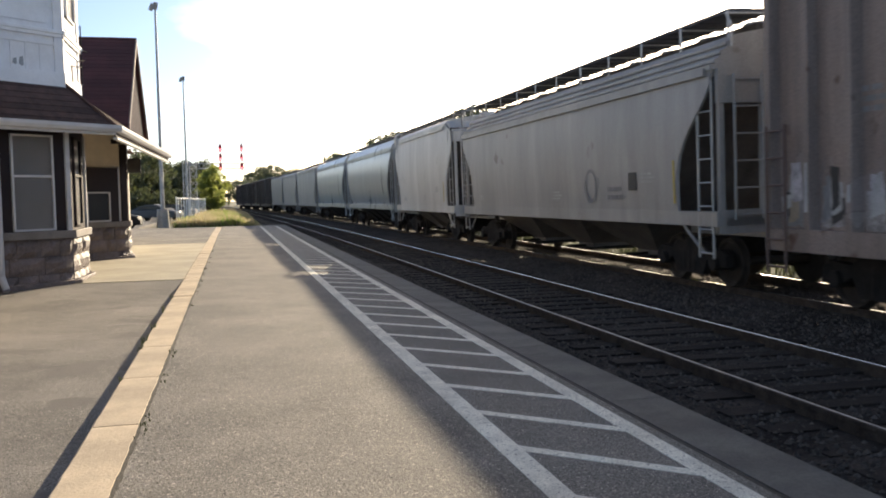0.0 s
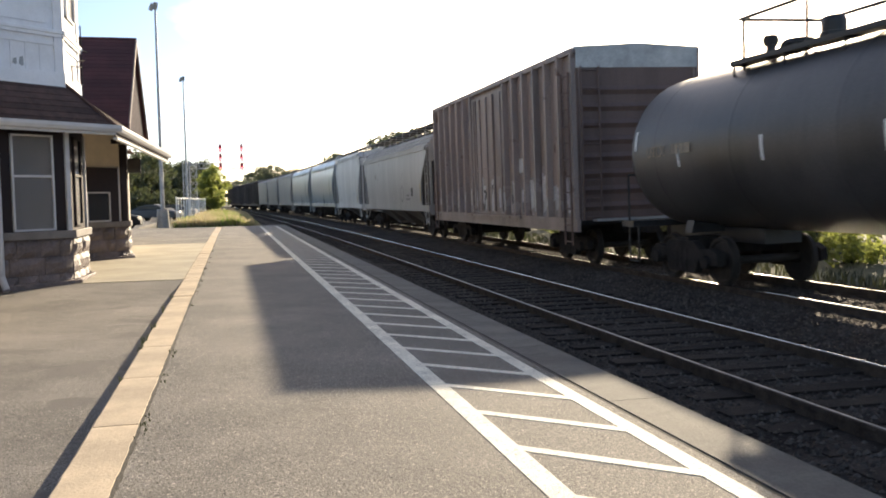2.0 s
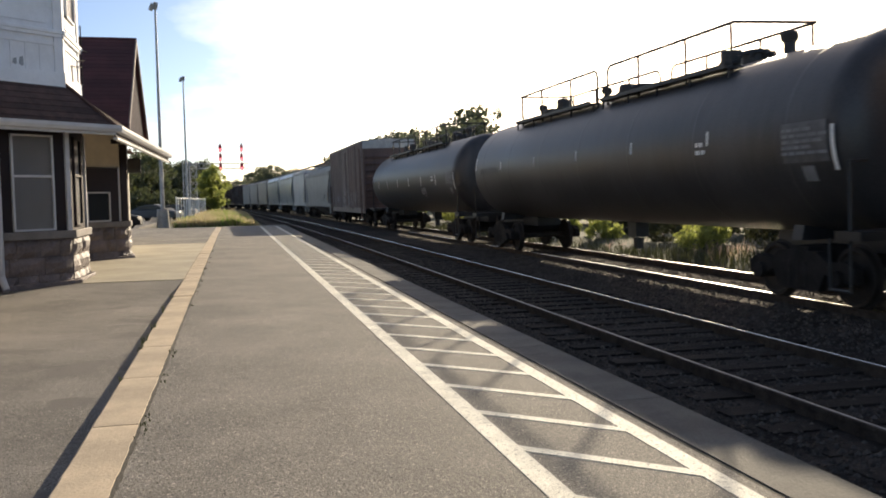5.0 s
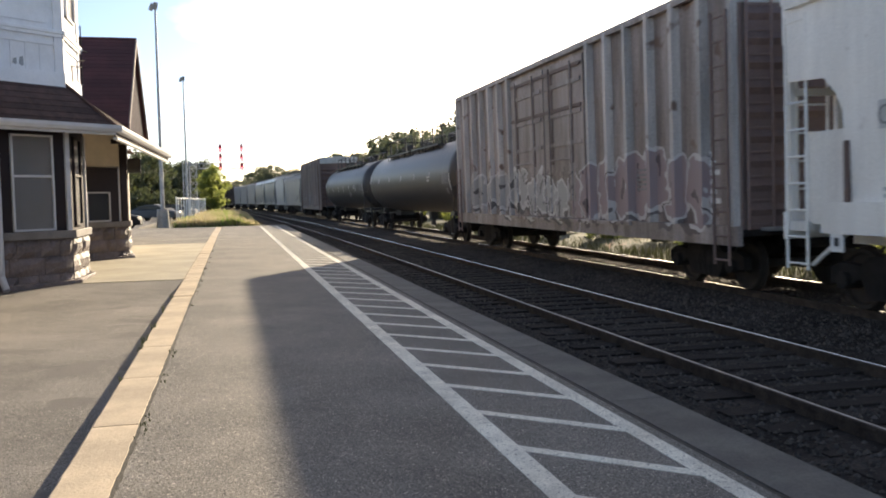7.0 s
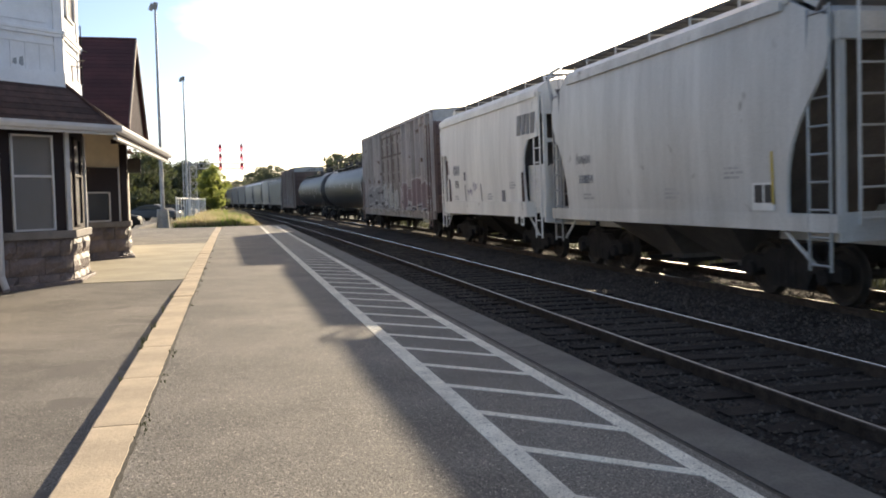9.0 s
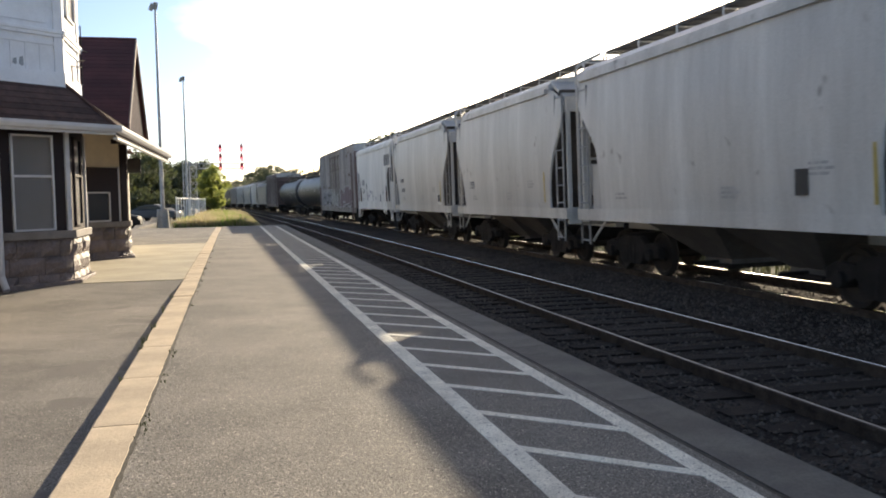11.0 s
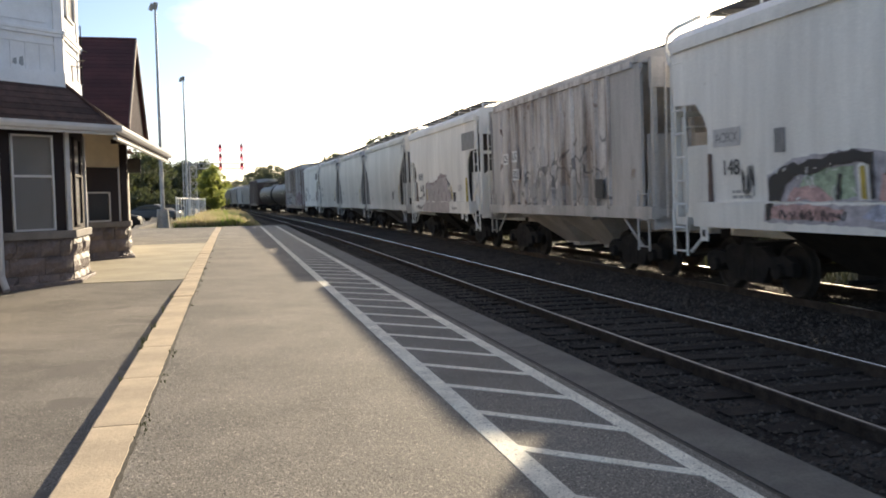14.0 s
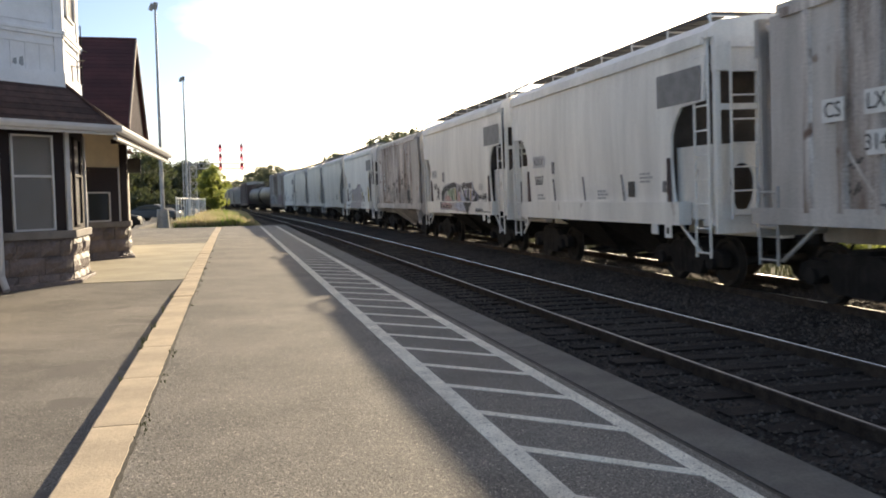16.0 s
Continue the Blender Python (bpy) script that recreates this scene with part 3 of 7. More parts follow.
def track(x0, name, cant, head, shine, worn, sunk=0.0):
    base = tagged(new(name), "standard railway track with worn steel rails on wooden ties", "railway track", kind="structure")
    for side in (-1, 1):
        off = side * GAUGE / 2
        lift = cant if side > 0 else 0
        bm = B()
        w, hw = 0.036, worn[side > 0]
        strip(bm, x0, [(off - 0.07, -0.178), (off - 0.07, -0.165), (off - 0.012, -0.14 + lift), (off - 0.012, -0.045 + lift), (off - w, -0.035 + lift), (off - w, -0.006 + lift),
                       (off + w, -0.006 + lift), (off + w, -0.035 + lift), (off + 0.012, -0.045 + lift), (off + 0.012, -0.14 + lift), (off + 0.07, -0.165), (off + 0.07, -0.178)], -30, 420, 4)
        rail = part("rail", bm, M["rail"], base)
        bm = B()
        strip(bm, x0, [(off - hw - 0.005, -0.006 + lift), (off - hw, 0.0 + lift), (off + hw, 0.0 + lift), (off + hw + 0.005, -0.006 + lift)], -30, 420, 4)
        part("rail_head", bm, head if side < 0 else M["railhead"], rail, shine if side < 0 else "bright polished running surface")
    bm = B()
    box(bm, -1.3, 1.3, -0.11, 0.11, -0.3, -0.1)
    me = done(bm, "tie", M["tie"], bevel=0.012)
    rng = random.Random(int(x0 * 10))
    s = -4.0
    far = B()
    while s < 300:
        p, a = on_track(s + rng.uniform(-0.02, 0.02), x0)
        if s < 60:
            tie = new("tie", me)
            tie.parent = base
            tie.matrix_basis = pose(p.x + rng.uniform(-0.03, 0.03), p.y, rng.uniform(-0.008, 0.006) - sunk, rng.uniform(-0.4, 0.4), rng.uniform(-0.4, 0.4), math.degrees(a) + rng.uniform(-2, 2))
        else:
            box(far, -1.3, 1.3, -0.11, 0.11, -0.3, -0.1, pose(p.x, p.y, -sunk, 0, 0, math.degrees(a)))
        s += 0.53
    tagged(part("far_ties", far, M["tie"], base), kind="stuff")
    return base


track(NEAR_X, "track_near", 0.0, M["railhead_dull"], "dull running surface", (0.004, 0.006))
track(FAR_X, "track_far", 0.025, M["railhead"], "bright polished running surface", (0.02, 0.022), 0.03)

# Platform: asphalt between a kerb and a concrete edge.
KERB_L, KERB_R, EDGE_L, EDGE_R, END_Y = -0.97, -0.635, 2.60, 3.02, 53.5
bm = B()
box(bm, KERB_R, EDGE_L - 0.05, -12, END_Y, -0.4, PLAT)
platform = tagged(part("platform", bm, M["asphalt"]), "grey worn asphalt railway platform with white safety markings", "platform", kind="structure")
bm = B()
box(bm, EDGE_L - 0.05, EDGE_L, -12, END_Y, -0.4, PLAT - 0.012)
part("joint_strip", bm, M["dirt"], platform, "dark dirt-filled joint")
bm = B()
box(bm, EDGE_L, EDGE_R, 0, 2.392, -0.42, PLAT - 0.004)
slab_mesh = done(bm, "edge_slab", M["edge"], bevel=0.015)
for i in range(27):
    part("edge_slab", slab_mesh, None, platform, at=pose(0, -11 + i * 2.4, 0))
kerb_meshes = []
for k in range(5):
    rng = random.Random(70 + k)
    bm = B()
    rings = []
    for i in range(21):
        y = 0.004 + 1.637 * i / 20
        chip = 0.009 if i in (0, 20) else 0.0
        r = KERB_R - 0.012 + rng.uniform(-0.005, 0.004) - chip * 0.6 * rng.random()
        l0 = KERB_L + rng.uniform(0, 0.006) + chip * 0.5 * rng.random()
        zt = PLAT + 0.004 + rng.uniform(-0.0004, 0.0004) - chip * 0.3
        rings.append([(l0, y, -0.3), (l0, y, zt - 0.014), (l0 + 0.014, y, zt), (r - 0.014, y, zt), (r, y, zt - 0.012), (r, y, -0.3)])
    loft(bm, rings)
    kerb_meshes.append(done(bm, "kerbstone", M["concrete"]))
kerb = tagged(new("kerb"), "row of tan concrete kerbstones edging the platform", "kerb", kind="structure")
for i in range(40):
    y = 6.15 - 1.65 * 10 + 1.65 * i
    if y + 1.65 < END_Y:
        part("kerbstone", kerb_meshes[(i * 3) % 5], None, kerb, at=pose(0, y, random.Random(i).uniform(-0.004, 0.004), 0, 0, random.Random(i + 50).uniform(-0.12, 0.12)))
# Dirt along the kerb's joint with the asphalt.
rng = random.Random(77)
verts, faces = [], []
for i in range(700):
    y = 1 + i * 0.06
    verts += [(KERB_R - 0.03, y, PLAT + 0.0015), (KERB_R + max(0.0, 0.002 + 0.005 * noise.noise((y * 1.3, 2, 0)) + rng.uniform(-0.006, 0.008)), y, PLAT + 0.0015)]
    if i:
        faces.append((2 * i - 2, 2 * i - 1, 2 * i + 1, 2 * i))
me = bpy.data.meshes.new("dirt_line")
me.from_pydata(verts, [], faces)
me.materials.append(M["dirt"])
part("dirt_line", me, None, kerb, "dark dirt in the kerb joint")
bm = B()
loft(bm, [[(x, -12, -0.4), (x, -12, 0.03), (x, 14.2, 0.03), (x, 17.6, 0.116), (x, 17.6, -0.4)] for x in (-9, KERB_L)])
tagged(part("side_pavement", bm, M["asphalt_dark"]), "patched grey asphalt beside the station building", "pavement", kind="structure")
bm = B()
box(bm, -9, KERB_L, 17.6, 32.6, -0.4, PLAT - 0.004)
tagged(part("concrete_walk", bm, M["slab"]), "pale tan concrete walk by the station wall", "pavement", kind="structure")
bm = B()
box(bm, -9, KERB_L, 32.6, END_Y, -0.4, PLAT - 0.012)
tagged(part("far_pavement", bm, M["asphalt_dark"]), "grey asphalt beyond the concrete walk", "pavement", kind="structure")
bm = B()
box(bm, -60, -6.0, END_Y + 0.4, 120, -0.3, 0.0)
tagged(part("parking_lot", bm, M["asphalt_dark"]), "pale grey asphalt parking lot beyond the station", "parking lot", kind="structure")

# White markings: two long lines and slanted bars between them.
Z0 = PLAT + 0.0005
bm = B()
box(bm, 1.47, 1.61, -6, 51.5, Z0, Z0 + 0.004)
part("marking_line", bm, M["paint"], platform, "worn white painted line")
bm = B()
box(bm, 2.35, 2.47, -6, 51, Z0, Z0 + 0.004)
part("marking_line", bm, M["paint"], platform, "worn white painted line")
bm = B()
prism(bm, [(1.61, 0.0), (2.35, -0.70), (2.35, -0.575), (1.61, 0.125)], 2, 0, 0.004)
bar_mesh = done(bm, "marking_bar", M["paint"])
for i in range(-6, 53):
    part("marking_bar", bar_mesh, None, platform, at=pose(0, 4.78 + 0.91 * i, Z0))

# Grit and pebbles scattered on the asphalt.
def scatter(count, seed, rmin, rmax, material, label):
    verts, faces = [], []
    rng = random.Random(seed)
    for i in range(count):
        y = 2.6 + 20 * rng.random() ** 2.0
        x = rng.uniform(KERB_R + 0.02, 2.3)
        if i % 3 == 0:
            x = KERB_R + abs(rng.gauss(0, 0.22))
        if i % 5 == 0:
            x = KERB_L - abs(rng.gauss(0, 0.5)) - 0.05
        r, a, base = rng.uniform(rmin, rmax), rng.uniform(0, 6.28), len(verts)
        z = PLAT if x > KERB_L else 0.031 + max(0.0, (y - 14.2) * 0.0252)
        for vx, vy, vz in ico:
            verts.append((x + r * (vx * math.cos(a) - vy * math.sin(a)) * rng.uniform(0.7, 1.4), y + r * (vx * math.sin(a) + vy * math.cos(a)), z + r * vz * 0.8))
        faces.extend(tuple(base + k for k in f) for f in icof)
    me = bpy.data.meshes.new("grit")
    me.from_pydata(verts, [], faces)
    me.materials.append(material)
    tagged(new("grit", me), label, "grit", kind="stuff")


scatter(1300, 91, 0.003, 0.0075, M["grit"], "small loose grit and pebbles on the asphalt")
scatter(3200, 92, 0.0028, 0.0058, M["grit_pale"], "tiny pale stone chips on the asphalt")

# ---- station building ----
def wall_between(bm, a, b, z0, z1, thick=0.2):
    """An upright wall whose outer face runs from a to b; its back lies to the left of that way."""
    a, b = Vector((*a, 0)), Vector((*b, 0))
    d = (b - a).normalized()
    back = Vector((-d.y, d.x, 0)) * thick
    loft(bm, [[(p.x, p.y, z0), (p.x + back.x, p.y + back.y, z0), (p.x + back.x, p.y + back.y, z1), (p.x, p.y, z1)] for p in (a, b)])


def frame_of(a, b):
    """A matrix whose x runs along a wall's face, y into the wall, z up."""
    a, b = Vector((*a, 0)), Vector((*b, 0))
    d = (b - a).normalized()
    return Matrix(((d.x, -d.y, 0, a.x), (d.y, d.x, 0, a.y), (0, 0, 1, 0), (0, 0, 0, 1))), (b - a).length


station = tagged(new("station_building"), "old railway station with white turret, stone plinth and maroon shingled roofs", "building")
# Outer faces of the two bays, from the front end round to the back.
BAY1 = [(-4.45, 16.42), (-2.98, 17.75), (-2.98, 19.55), (-4.3, 20.8)]
BAY2 = [(-4.4, 23.5), (-2.80, 25.2), (-2.84, 25.9), (-4.3, 27.2)]
TUR = [(-4.50, 16.46), (-3.02, 17.80), (-3.02, 19.60), (-4.35, 20.85)]


def stones(parent, a, b, z0, z1, seed, course=0.31):
    """Courses of rough stone on a wall's face, with recessed mortar."""
    m, length = frame_of(a, b)
    rng = random.Random(seed)
    rows = max(1, round((z1 - z0) / course))
    h = (z1 - z0) / rows
    for r in range(rows):
        x = 0.0
        while x < length - 0.02:
            w = min(rng.uniform(0.24, 0.72), length - x)
            if length - x - w < 0.15:
                w = length - x
            bm = B()
            vs = box(bm, x + 0.005, x + w - 0.005, -0.05, 0.06, z0 + r * h + 0.005, z0 + (r + 1) * h - 0.005)
            bmesh.ops.subdivide_edges(bm, edges=bm.edges[:], cuts=2, use_grid_fill=True)
            for v in bm.verts:
                inner = x + 0.03 < v.co.x < x + w - 0.03 and z0 + r * h + 0.03 < v.co.z < z0 + (r + 1) * h - 0.03
                if v.co.y < -0.03:
                    v.co.y = -0.045 - rng.uniform(0.02, 0.05) if inner else -0.02 - rng.uniform(0, 0.015)
            bmesh.ops.transform(bm, matrix=m, verts=bm.verts)
            part("stone_block", bm, M["stone"], parent)
            x += w


def window(parent, a, b, x0, x1, z0, z1, blind=True, sash=0.036, mid=True, paint="gutter"):
    """A sash window set in a dark surround."""
    m, _ = frame_of(a, b)
    w = part("window", B(), M[paint], parent)
    bm = w.data
    bm2 = B()
    for p in ((x0, x0 + sash, z0, z1), (x1 - sash, x1, z0, z1), (x0, x1, z0, z0 + sash), (x0, x1, z1 - sash, z1)):
        box(bm2, p[0], p[1], -0.05, 0.03, p[2], p[3])
    if mid:
        box(bm2, x0, x1, -0.045, 0.03, (z0 + z1) / 2 + 0.1, (z0 + z1) / 2 + 0.145)
    bmesh.ops.transform(bm2, matrix=m, verts=bm2.verts)
    bmesh.ops.recalc_face_normals(bm2, faces=bm2.faces)
    bm2.to_mesh(bm)
    bm2.free()
    for k, (za, zb) in enumerate((((z0 + sash), (z0 + z1) / 2 + 0.1), ((z0 + z1) / 2 + 0.145, z1 - sash)) if mid else ((z0 + sash, z1 - sash),)):
        g = B()
        box(g, x0 + sash, x1 - sash, -0.016 - 0.010 * k, -0.011 - 0.010 * k, za, zb)
        bmesh.ops.transform(g, matrix=m, verts=g.verts)
        part("pane", g, M["pane"] if blind else M["glass"], w)
    if blind:
        g = B()
        box(g, x0 + sash, x1 - sash, -0.005, -0.001, z0 + sash, z1 - sash)
        bmesh.ops.transform(g, matrix=m, verts=g.verts)
        part("blind", g, M["blind"], w, "drawn grey blind")
    return w


def slab_on(parent, name, a, b, x0, x1, y0, y1, z0, z1, material, label="", bevel=0.0):
    m, _ = frame_of(a, b)
    bm = B()
    box(bm, x0, x1, y0, y1, z0, z1)
    bmesh.ops.transform(bm, matrix=m, verts=bm.verts)
    return part(name, bm, material, parent, label, bevel=bevel)


SILL, EAVE, TURZ = 1.10, 3.0, 3.86
G0 = -0.2
# Stone plinths with sills.
for bay, seed in ((BAY1, 1), (BAY2, 2)):
    for k, (a, b) in enumerate(zip(bay, bay[1:])):
        bm = B()
        wall_between(bm, a, b, G0, SILL, 0.3)
        pl = part("plinth", bm, M["mortar"], station, "rough coursed sandstone plinth")
        if k < 2:
            stones(pl, a, b, 0.0, SILL - 0.12, seed * 10 + k)
            m, ln = frame_of(a, b)
            slab_on(pl, "base_course", a, b, -0.02, ln + 0.12, -0.13, 0.02, G0, 0.19, M["stone"], "projecting base course", 0.02)
            slab_on(pl, "sill", a, b, -0.03, ln + 0.05, -0.1, 0.2, SILL - 0.115, SILL + 0.03, M["sill"], "dressed stone sill", 0.012)
# Dark timber walls of the first bay above the sill.
for a, b in zip(BAY1, BAY1[1:]):
    bm = B()
    wall_between(bm, a, b, SILL + 0.03, 3.75, 0.2)
    part("bay_wall", bm, M["trim"], station, "dark red-brown timber bay wall")
a, b = BAY1[0], BAY1[1]
window(station, a, b, 0.85, 1.66, 1.14, 2.89)
slab_on(station, "corner_board", a, b, 1.90, 1.985, -0.05, 0.0, SILL + 0.03, EAVE, M["gutter"], "white corner board")
a, b = BAY1[1], BAY1[2]
window(station, a, b, 0.4, 1.15, 1.2, 2.9, paint="trim")
slab_on(station, "corner_board", a, b, 1.68, 1.77, -0.04, 0.0, SILL + 0.03, EAVE, M["gutter"], "white corner board")
# Cream second bay.
for k, (a, b) in enumerate(zip(BAY2, BAY2[1:])):
    bm = B()
    wall_between(bm, a, b, SILL + 0.03, 3.62, 0.2)
    part("bay_wall", bm, M["soffit"], station, "cream rendered bay wall")
a, b = BAY2[0], BAY2[1]
slab_on(station, "window_surround", a, b, 0.95, 2.04, -0.05, 0.0, SILL + 0.031, 2.56, M["trim"], "dark boarded window surround")
window(station, (a[0] + 0.05 * 0.7, a[1] - 0.05 * 0.7), (b[0] + 0.05 * 0.7, b[1] - 0.05 * 0.7), 1.0, 1.74, 1.14, 1.92, blind=False, mid=False)
slab_on(station, "corner_post", BAY2[1], BAY2[2], -0.02, 0.6, -0.04, 0.0, SILL + 0.03, 3.2, M["trim"], "dark timber corner post")
slab_on(station, "corner_post", BAY2[0], BAY2[1], 2.15, 2.34, -0.045, 0.0, SILL + 0.031, 3.2, M["trim"], "dark timber corner post")
# White strip added to imitate a lit edge beside the surround.
slab_on(station, "trim_board", BAY2[0], BAY2[1], 2.05, 2.085, -0.055, 0.0, SILL + 0.031, 2.6, M["gutter"], "narrow white strip standing in for a lit edge")
slab_on(station, "bracket", BAY2[0], BAY2[1], 1.90, 2.04, -0.2, 0.0, 3.2, 3.32, M["trim"], "dark eave bracket")
# Main wall behind the bays and the back of the building.
bm = B()
wall_between(bm, (-4.3, 10.5), (-4.3, 40), G0, 3.6, 0.25)
part("wall", bm, M["soffit"], station, "cream rendered wall")
bm = B()
box(bm, -13, -12.75, 10.5, 40, G0, 3.6)
box(bm, -12.75, -4.55, 10.5, 10.75, G0, 3.6)
box(bm, -12.75, -4.55, 39.75, 40, G0, 3.6)
part("wall", bm, M["soffit"], station)

# Turret: white boarded upper storey over the first bay.
for k, (a, b) in enumerate(zip(TUR, TUR[1:])):
    bm = B()
    wall_between(bm, a, b, TURZ - 0.4, 9.0, 0.18)
    tw = part("turret_wall", bm, M["white"], station, "white painted boarded turret wall")
    m, ln = frame_of(a, b)
    slab_on(tw, "skirt_board", a, b, -0.04, ln + 0.03, -0.05, 0, TURZ - 0.3, TURZ + 0.22, M["white"])
    slab_on(tw, "band_moulding", a, b, -0.07, ln + 0.06, -0.075, 0, 4.78, 4.85, M["white"], bevel=0.01)
    slab_on(tw, "band_moulding", a, b, -0.05, ln + 0.04, -0.05, 0, 4.72, 4.78, M["white"])
    slab_on(tw, "corner_board", a, b, ln - 0.16, ln + 0.02, -0.03, 0, TURZ + 0.22, 8.9, M["white"])
    slab_on(tw, "corner_board", a, b, -0.02, 0.16, -0.03, 0, TURZ + 0.22, 8.9, M["white"])
    slab_on(tw, "panel_rail", a, b, 0.16, ln - 0.16, -0.025, 0, 4.56, 4.62, M["white"])
    slab_on(tw, "panel_rail", a, b, 0.3, ln - 0.3, -0.025, 0, 4.95, 5.03, M["white"])
    for q in range(1, 6):
        bm = B()
        x = 0.16 + (ln - 0.32) * q / 6
        box(bm, x - 0.008, x + 0.008, -0.008, 0.0, TURZ + 0.22, 4.56)
        bmesh.ops.transform(bm, matrix=m, verts=bm.verts)
        part("batten", bm, M["white"], tw)
a, b = TUR[0], TUR[1]
m, ln = frame_of(a, b)
for x0, w, z0, h in ((1.03, 0.085, 4.14, 0.12), (1.15, 0.09, 4.12, 0.18)):
    bm = B()
    prism(bm, [(x0, z0 + h * 0.2), (x0 + w * 0.6, z0), (x0 + w, z0 + h * 0.15), (x0 + w * 0.9, z0 + h), (x0 + w * 0.2, z0 + h * 0.9)], 1, -0.006, -0.001)
    bmesh.ops.transform(bm, matrix=m, verts=bm.verts)
    part("peeled_patch", bm, M["galv"], station, "patch of peeled grey paint")
a, b = TUR[1], TUR[2]
window(station, a, b, 0.45, 1.35, 5.2, 7.2)
# The turret's plain back and cap.
for a, b in (((-4.35, 20.85), (-6.2, 20.85)), ((-6.2, 20.85), (-6.2, 16.46)), ((-6.2, 16.46), (-4.50, 16.46))):
    bm = B()
    wall_between(bm, a, b, 3.7, 9.0, 0.18)
    part("turret_wall", bm, M["white"], station)
bm = B()
prism(bm, [(-6.3, 16.3), (-4.4, 16.3), (-2.9, 17.7), (-2.9, 19.7), (-4.2, 21.0), (-6.3, 21.0)], 2, 9.0, 9.2)
part("turret_cap", bm, M["shingle"], station)
# A cable and fittings on the turret's track side.
bm = B()
for p, q in (((-2.95, 19.62, 3.95), (-2.95, 19.62, 5.3)), ((-2.98, 19.45, 4.55), (-2.9, 19.7, 4.6)), ((-2.95, 18.4, 4.3), (-2.95, 19.6, 4.45)), ((-2.95, 18.4, 4.3), (-2.95, 18.5, 4.0)), ((-2.98, 19.55, 4.8), (-2.86, 19.75, 4.78))):
    rod(bm, p, q, 0.012, 6)
part("cable", bm, M["truck"], station, "dark cables and fittings")

# Skirt roof round the turret, with gutter.
EA, EB, EC = (-5.6, 14.69), (-2.12, 17.85), (-1.88, 28.45)
TB = (-3.02, 17.80)
ER = EAVE + 0.07


def roof_course(parent, p0, p1, q0, q1, rows, material, name="shingle_course", lap=0.016):
    """Lapped courses from the eave p0-p1 up to the ridge q0-q1."""
    p0, p1, q0, q1 = map(Vector, (p0, p1, q0, q1))
    nrm = (p1 - p0).cross(q0 - p0).normalized()
    if nrm.z < 0:
        nrm = -nrm
    for i in range(rows):
        t0, t1 = i / rows, min(1.0, (i + 1.35) / rows)
        a0, a1 = p0.lerp(q0, t0), p1.lerp(q1, t0)
        b0, b1 = p0.lerp(q0, t1), p1.lerp(q1, t1)
        bm = B()
        lift = nrm * lap
        loft(bm, [[tuple(a0), tuple(a0 + lift), tuple(b0 + lift * 0.25), tuple(b0 - lift * 0.2)], [tuple(a1), tuple(a1 + lift), tuple(b1 + lift * 0.25), tuple(b1 - lift * 0.2)]])
        part(name, bm, material, parent)


bm = B()
pts = [(*EA, ER), (*EB, ER), (*TB, TURZ), (-5.1, 15.9, TURZ)]
vs = [bm.verts.new(p) for p in pts]
bm.faces.new(vs)
v2 = [bm.verts.new(p) for p in ((*EC, ER), (-3.02, 28.45, TURZ))]
bm.faces.new((vs[1], v2[0], v2[1], vs[2]))
v3 = [bm.verts.new(p) for p in ((-4.6, 28.45, TURZ), (-5.1, 15.9, TURZ))]
bm.faces.new((vs[2], v2[1], v3[0], v3[1]))
skirt = part("skirt_roof", bm, M["shingle"], station, "brown shingled skirt roof")
roof_course(skirt, (*EA, ER), (*EB, ER), (-5.1, 15.9, TURZ), (*TB, TURZ), 7, M["shingle"])
roof_course(skirt, (*EB, ER), (*EC, ER), (*TB, TURZ), (-3.02, 28.45, TURZ), 7, M["shingle"])
bm = B()
rod(bm, (*EB, ER + 0.03), (*TB, TURZ + 0.04), 0.035, 6)
part("hip_cap", bm, M["shingle"], skirt, "rounded hip capping")
for a, b in ((EA, EB), (EB, EC)):
    m, ln = frame_of(a, b)
    bm = B()
    prof = [(0.0, ER - 0.10), (-0.09, ER - 0.09), (-0.12, ER - 0.03), (-0.12, ER + 0.03), (-0.10, ER + 0.03), (-0.095, ER - 0.02), (-0.07, ER - 0.05), (0.0, ER - 0.05)]
    loft(bm, [[(x, y, z) for y, z in prof] for x in (-0.03, ln + 0.06)])
    bmesh.ops.transform(bm, matrix=m, verts=bm.verts)
    g = part("gutter", bm, M["gutter"], station, "white metal gutter")
    # Track-side fascia is dark to imitate the shaded gap below the gutter.
    dark = a == EB
    slab_on(g, "fascia", a, b, 0, ln, -0.002, 0.03, ER - (0.19 if dark else 0.15), ER - 0.04, M["trim"] if dark else M["gutter"], "fascia board darkened as a shaded gap" if dark else "white fascia board")
    if dark:
        slab_on(g, "soffit_edge", a, b, 0, ln, -0.03, 0.05, ER - 0.235, ER - 0.19, M["gutter"], "white soffit edge board")
# Downspouts.
bm = B()
rod(bm, (-3.99, 16.76, 0.35), (-3.99, 16.76, 2.9), 0.06, 10)
rod(bm, (-3.99, 16.76, 0.35), (-3.88, 16.6, 0.12), 0.06, 10)
part("downspout", bm, M["gutter"], station, "white downspout with an elbow", smooth=True)

# Cross gable with steep maroon roof.
GX, GY0, GY1, GZ, RZ = -2.9, 27.45, 33.3, 3.88, 6.9
GM = (GY0 + GY1) / 2
gable = part("gable_wall", B(), M["gableface"], station, "greyish maroon shingled gable face")
bm = B()
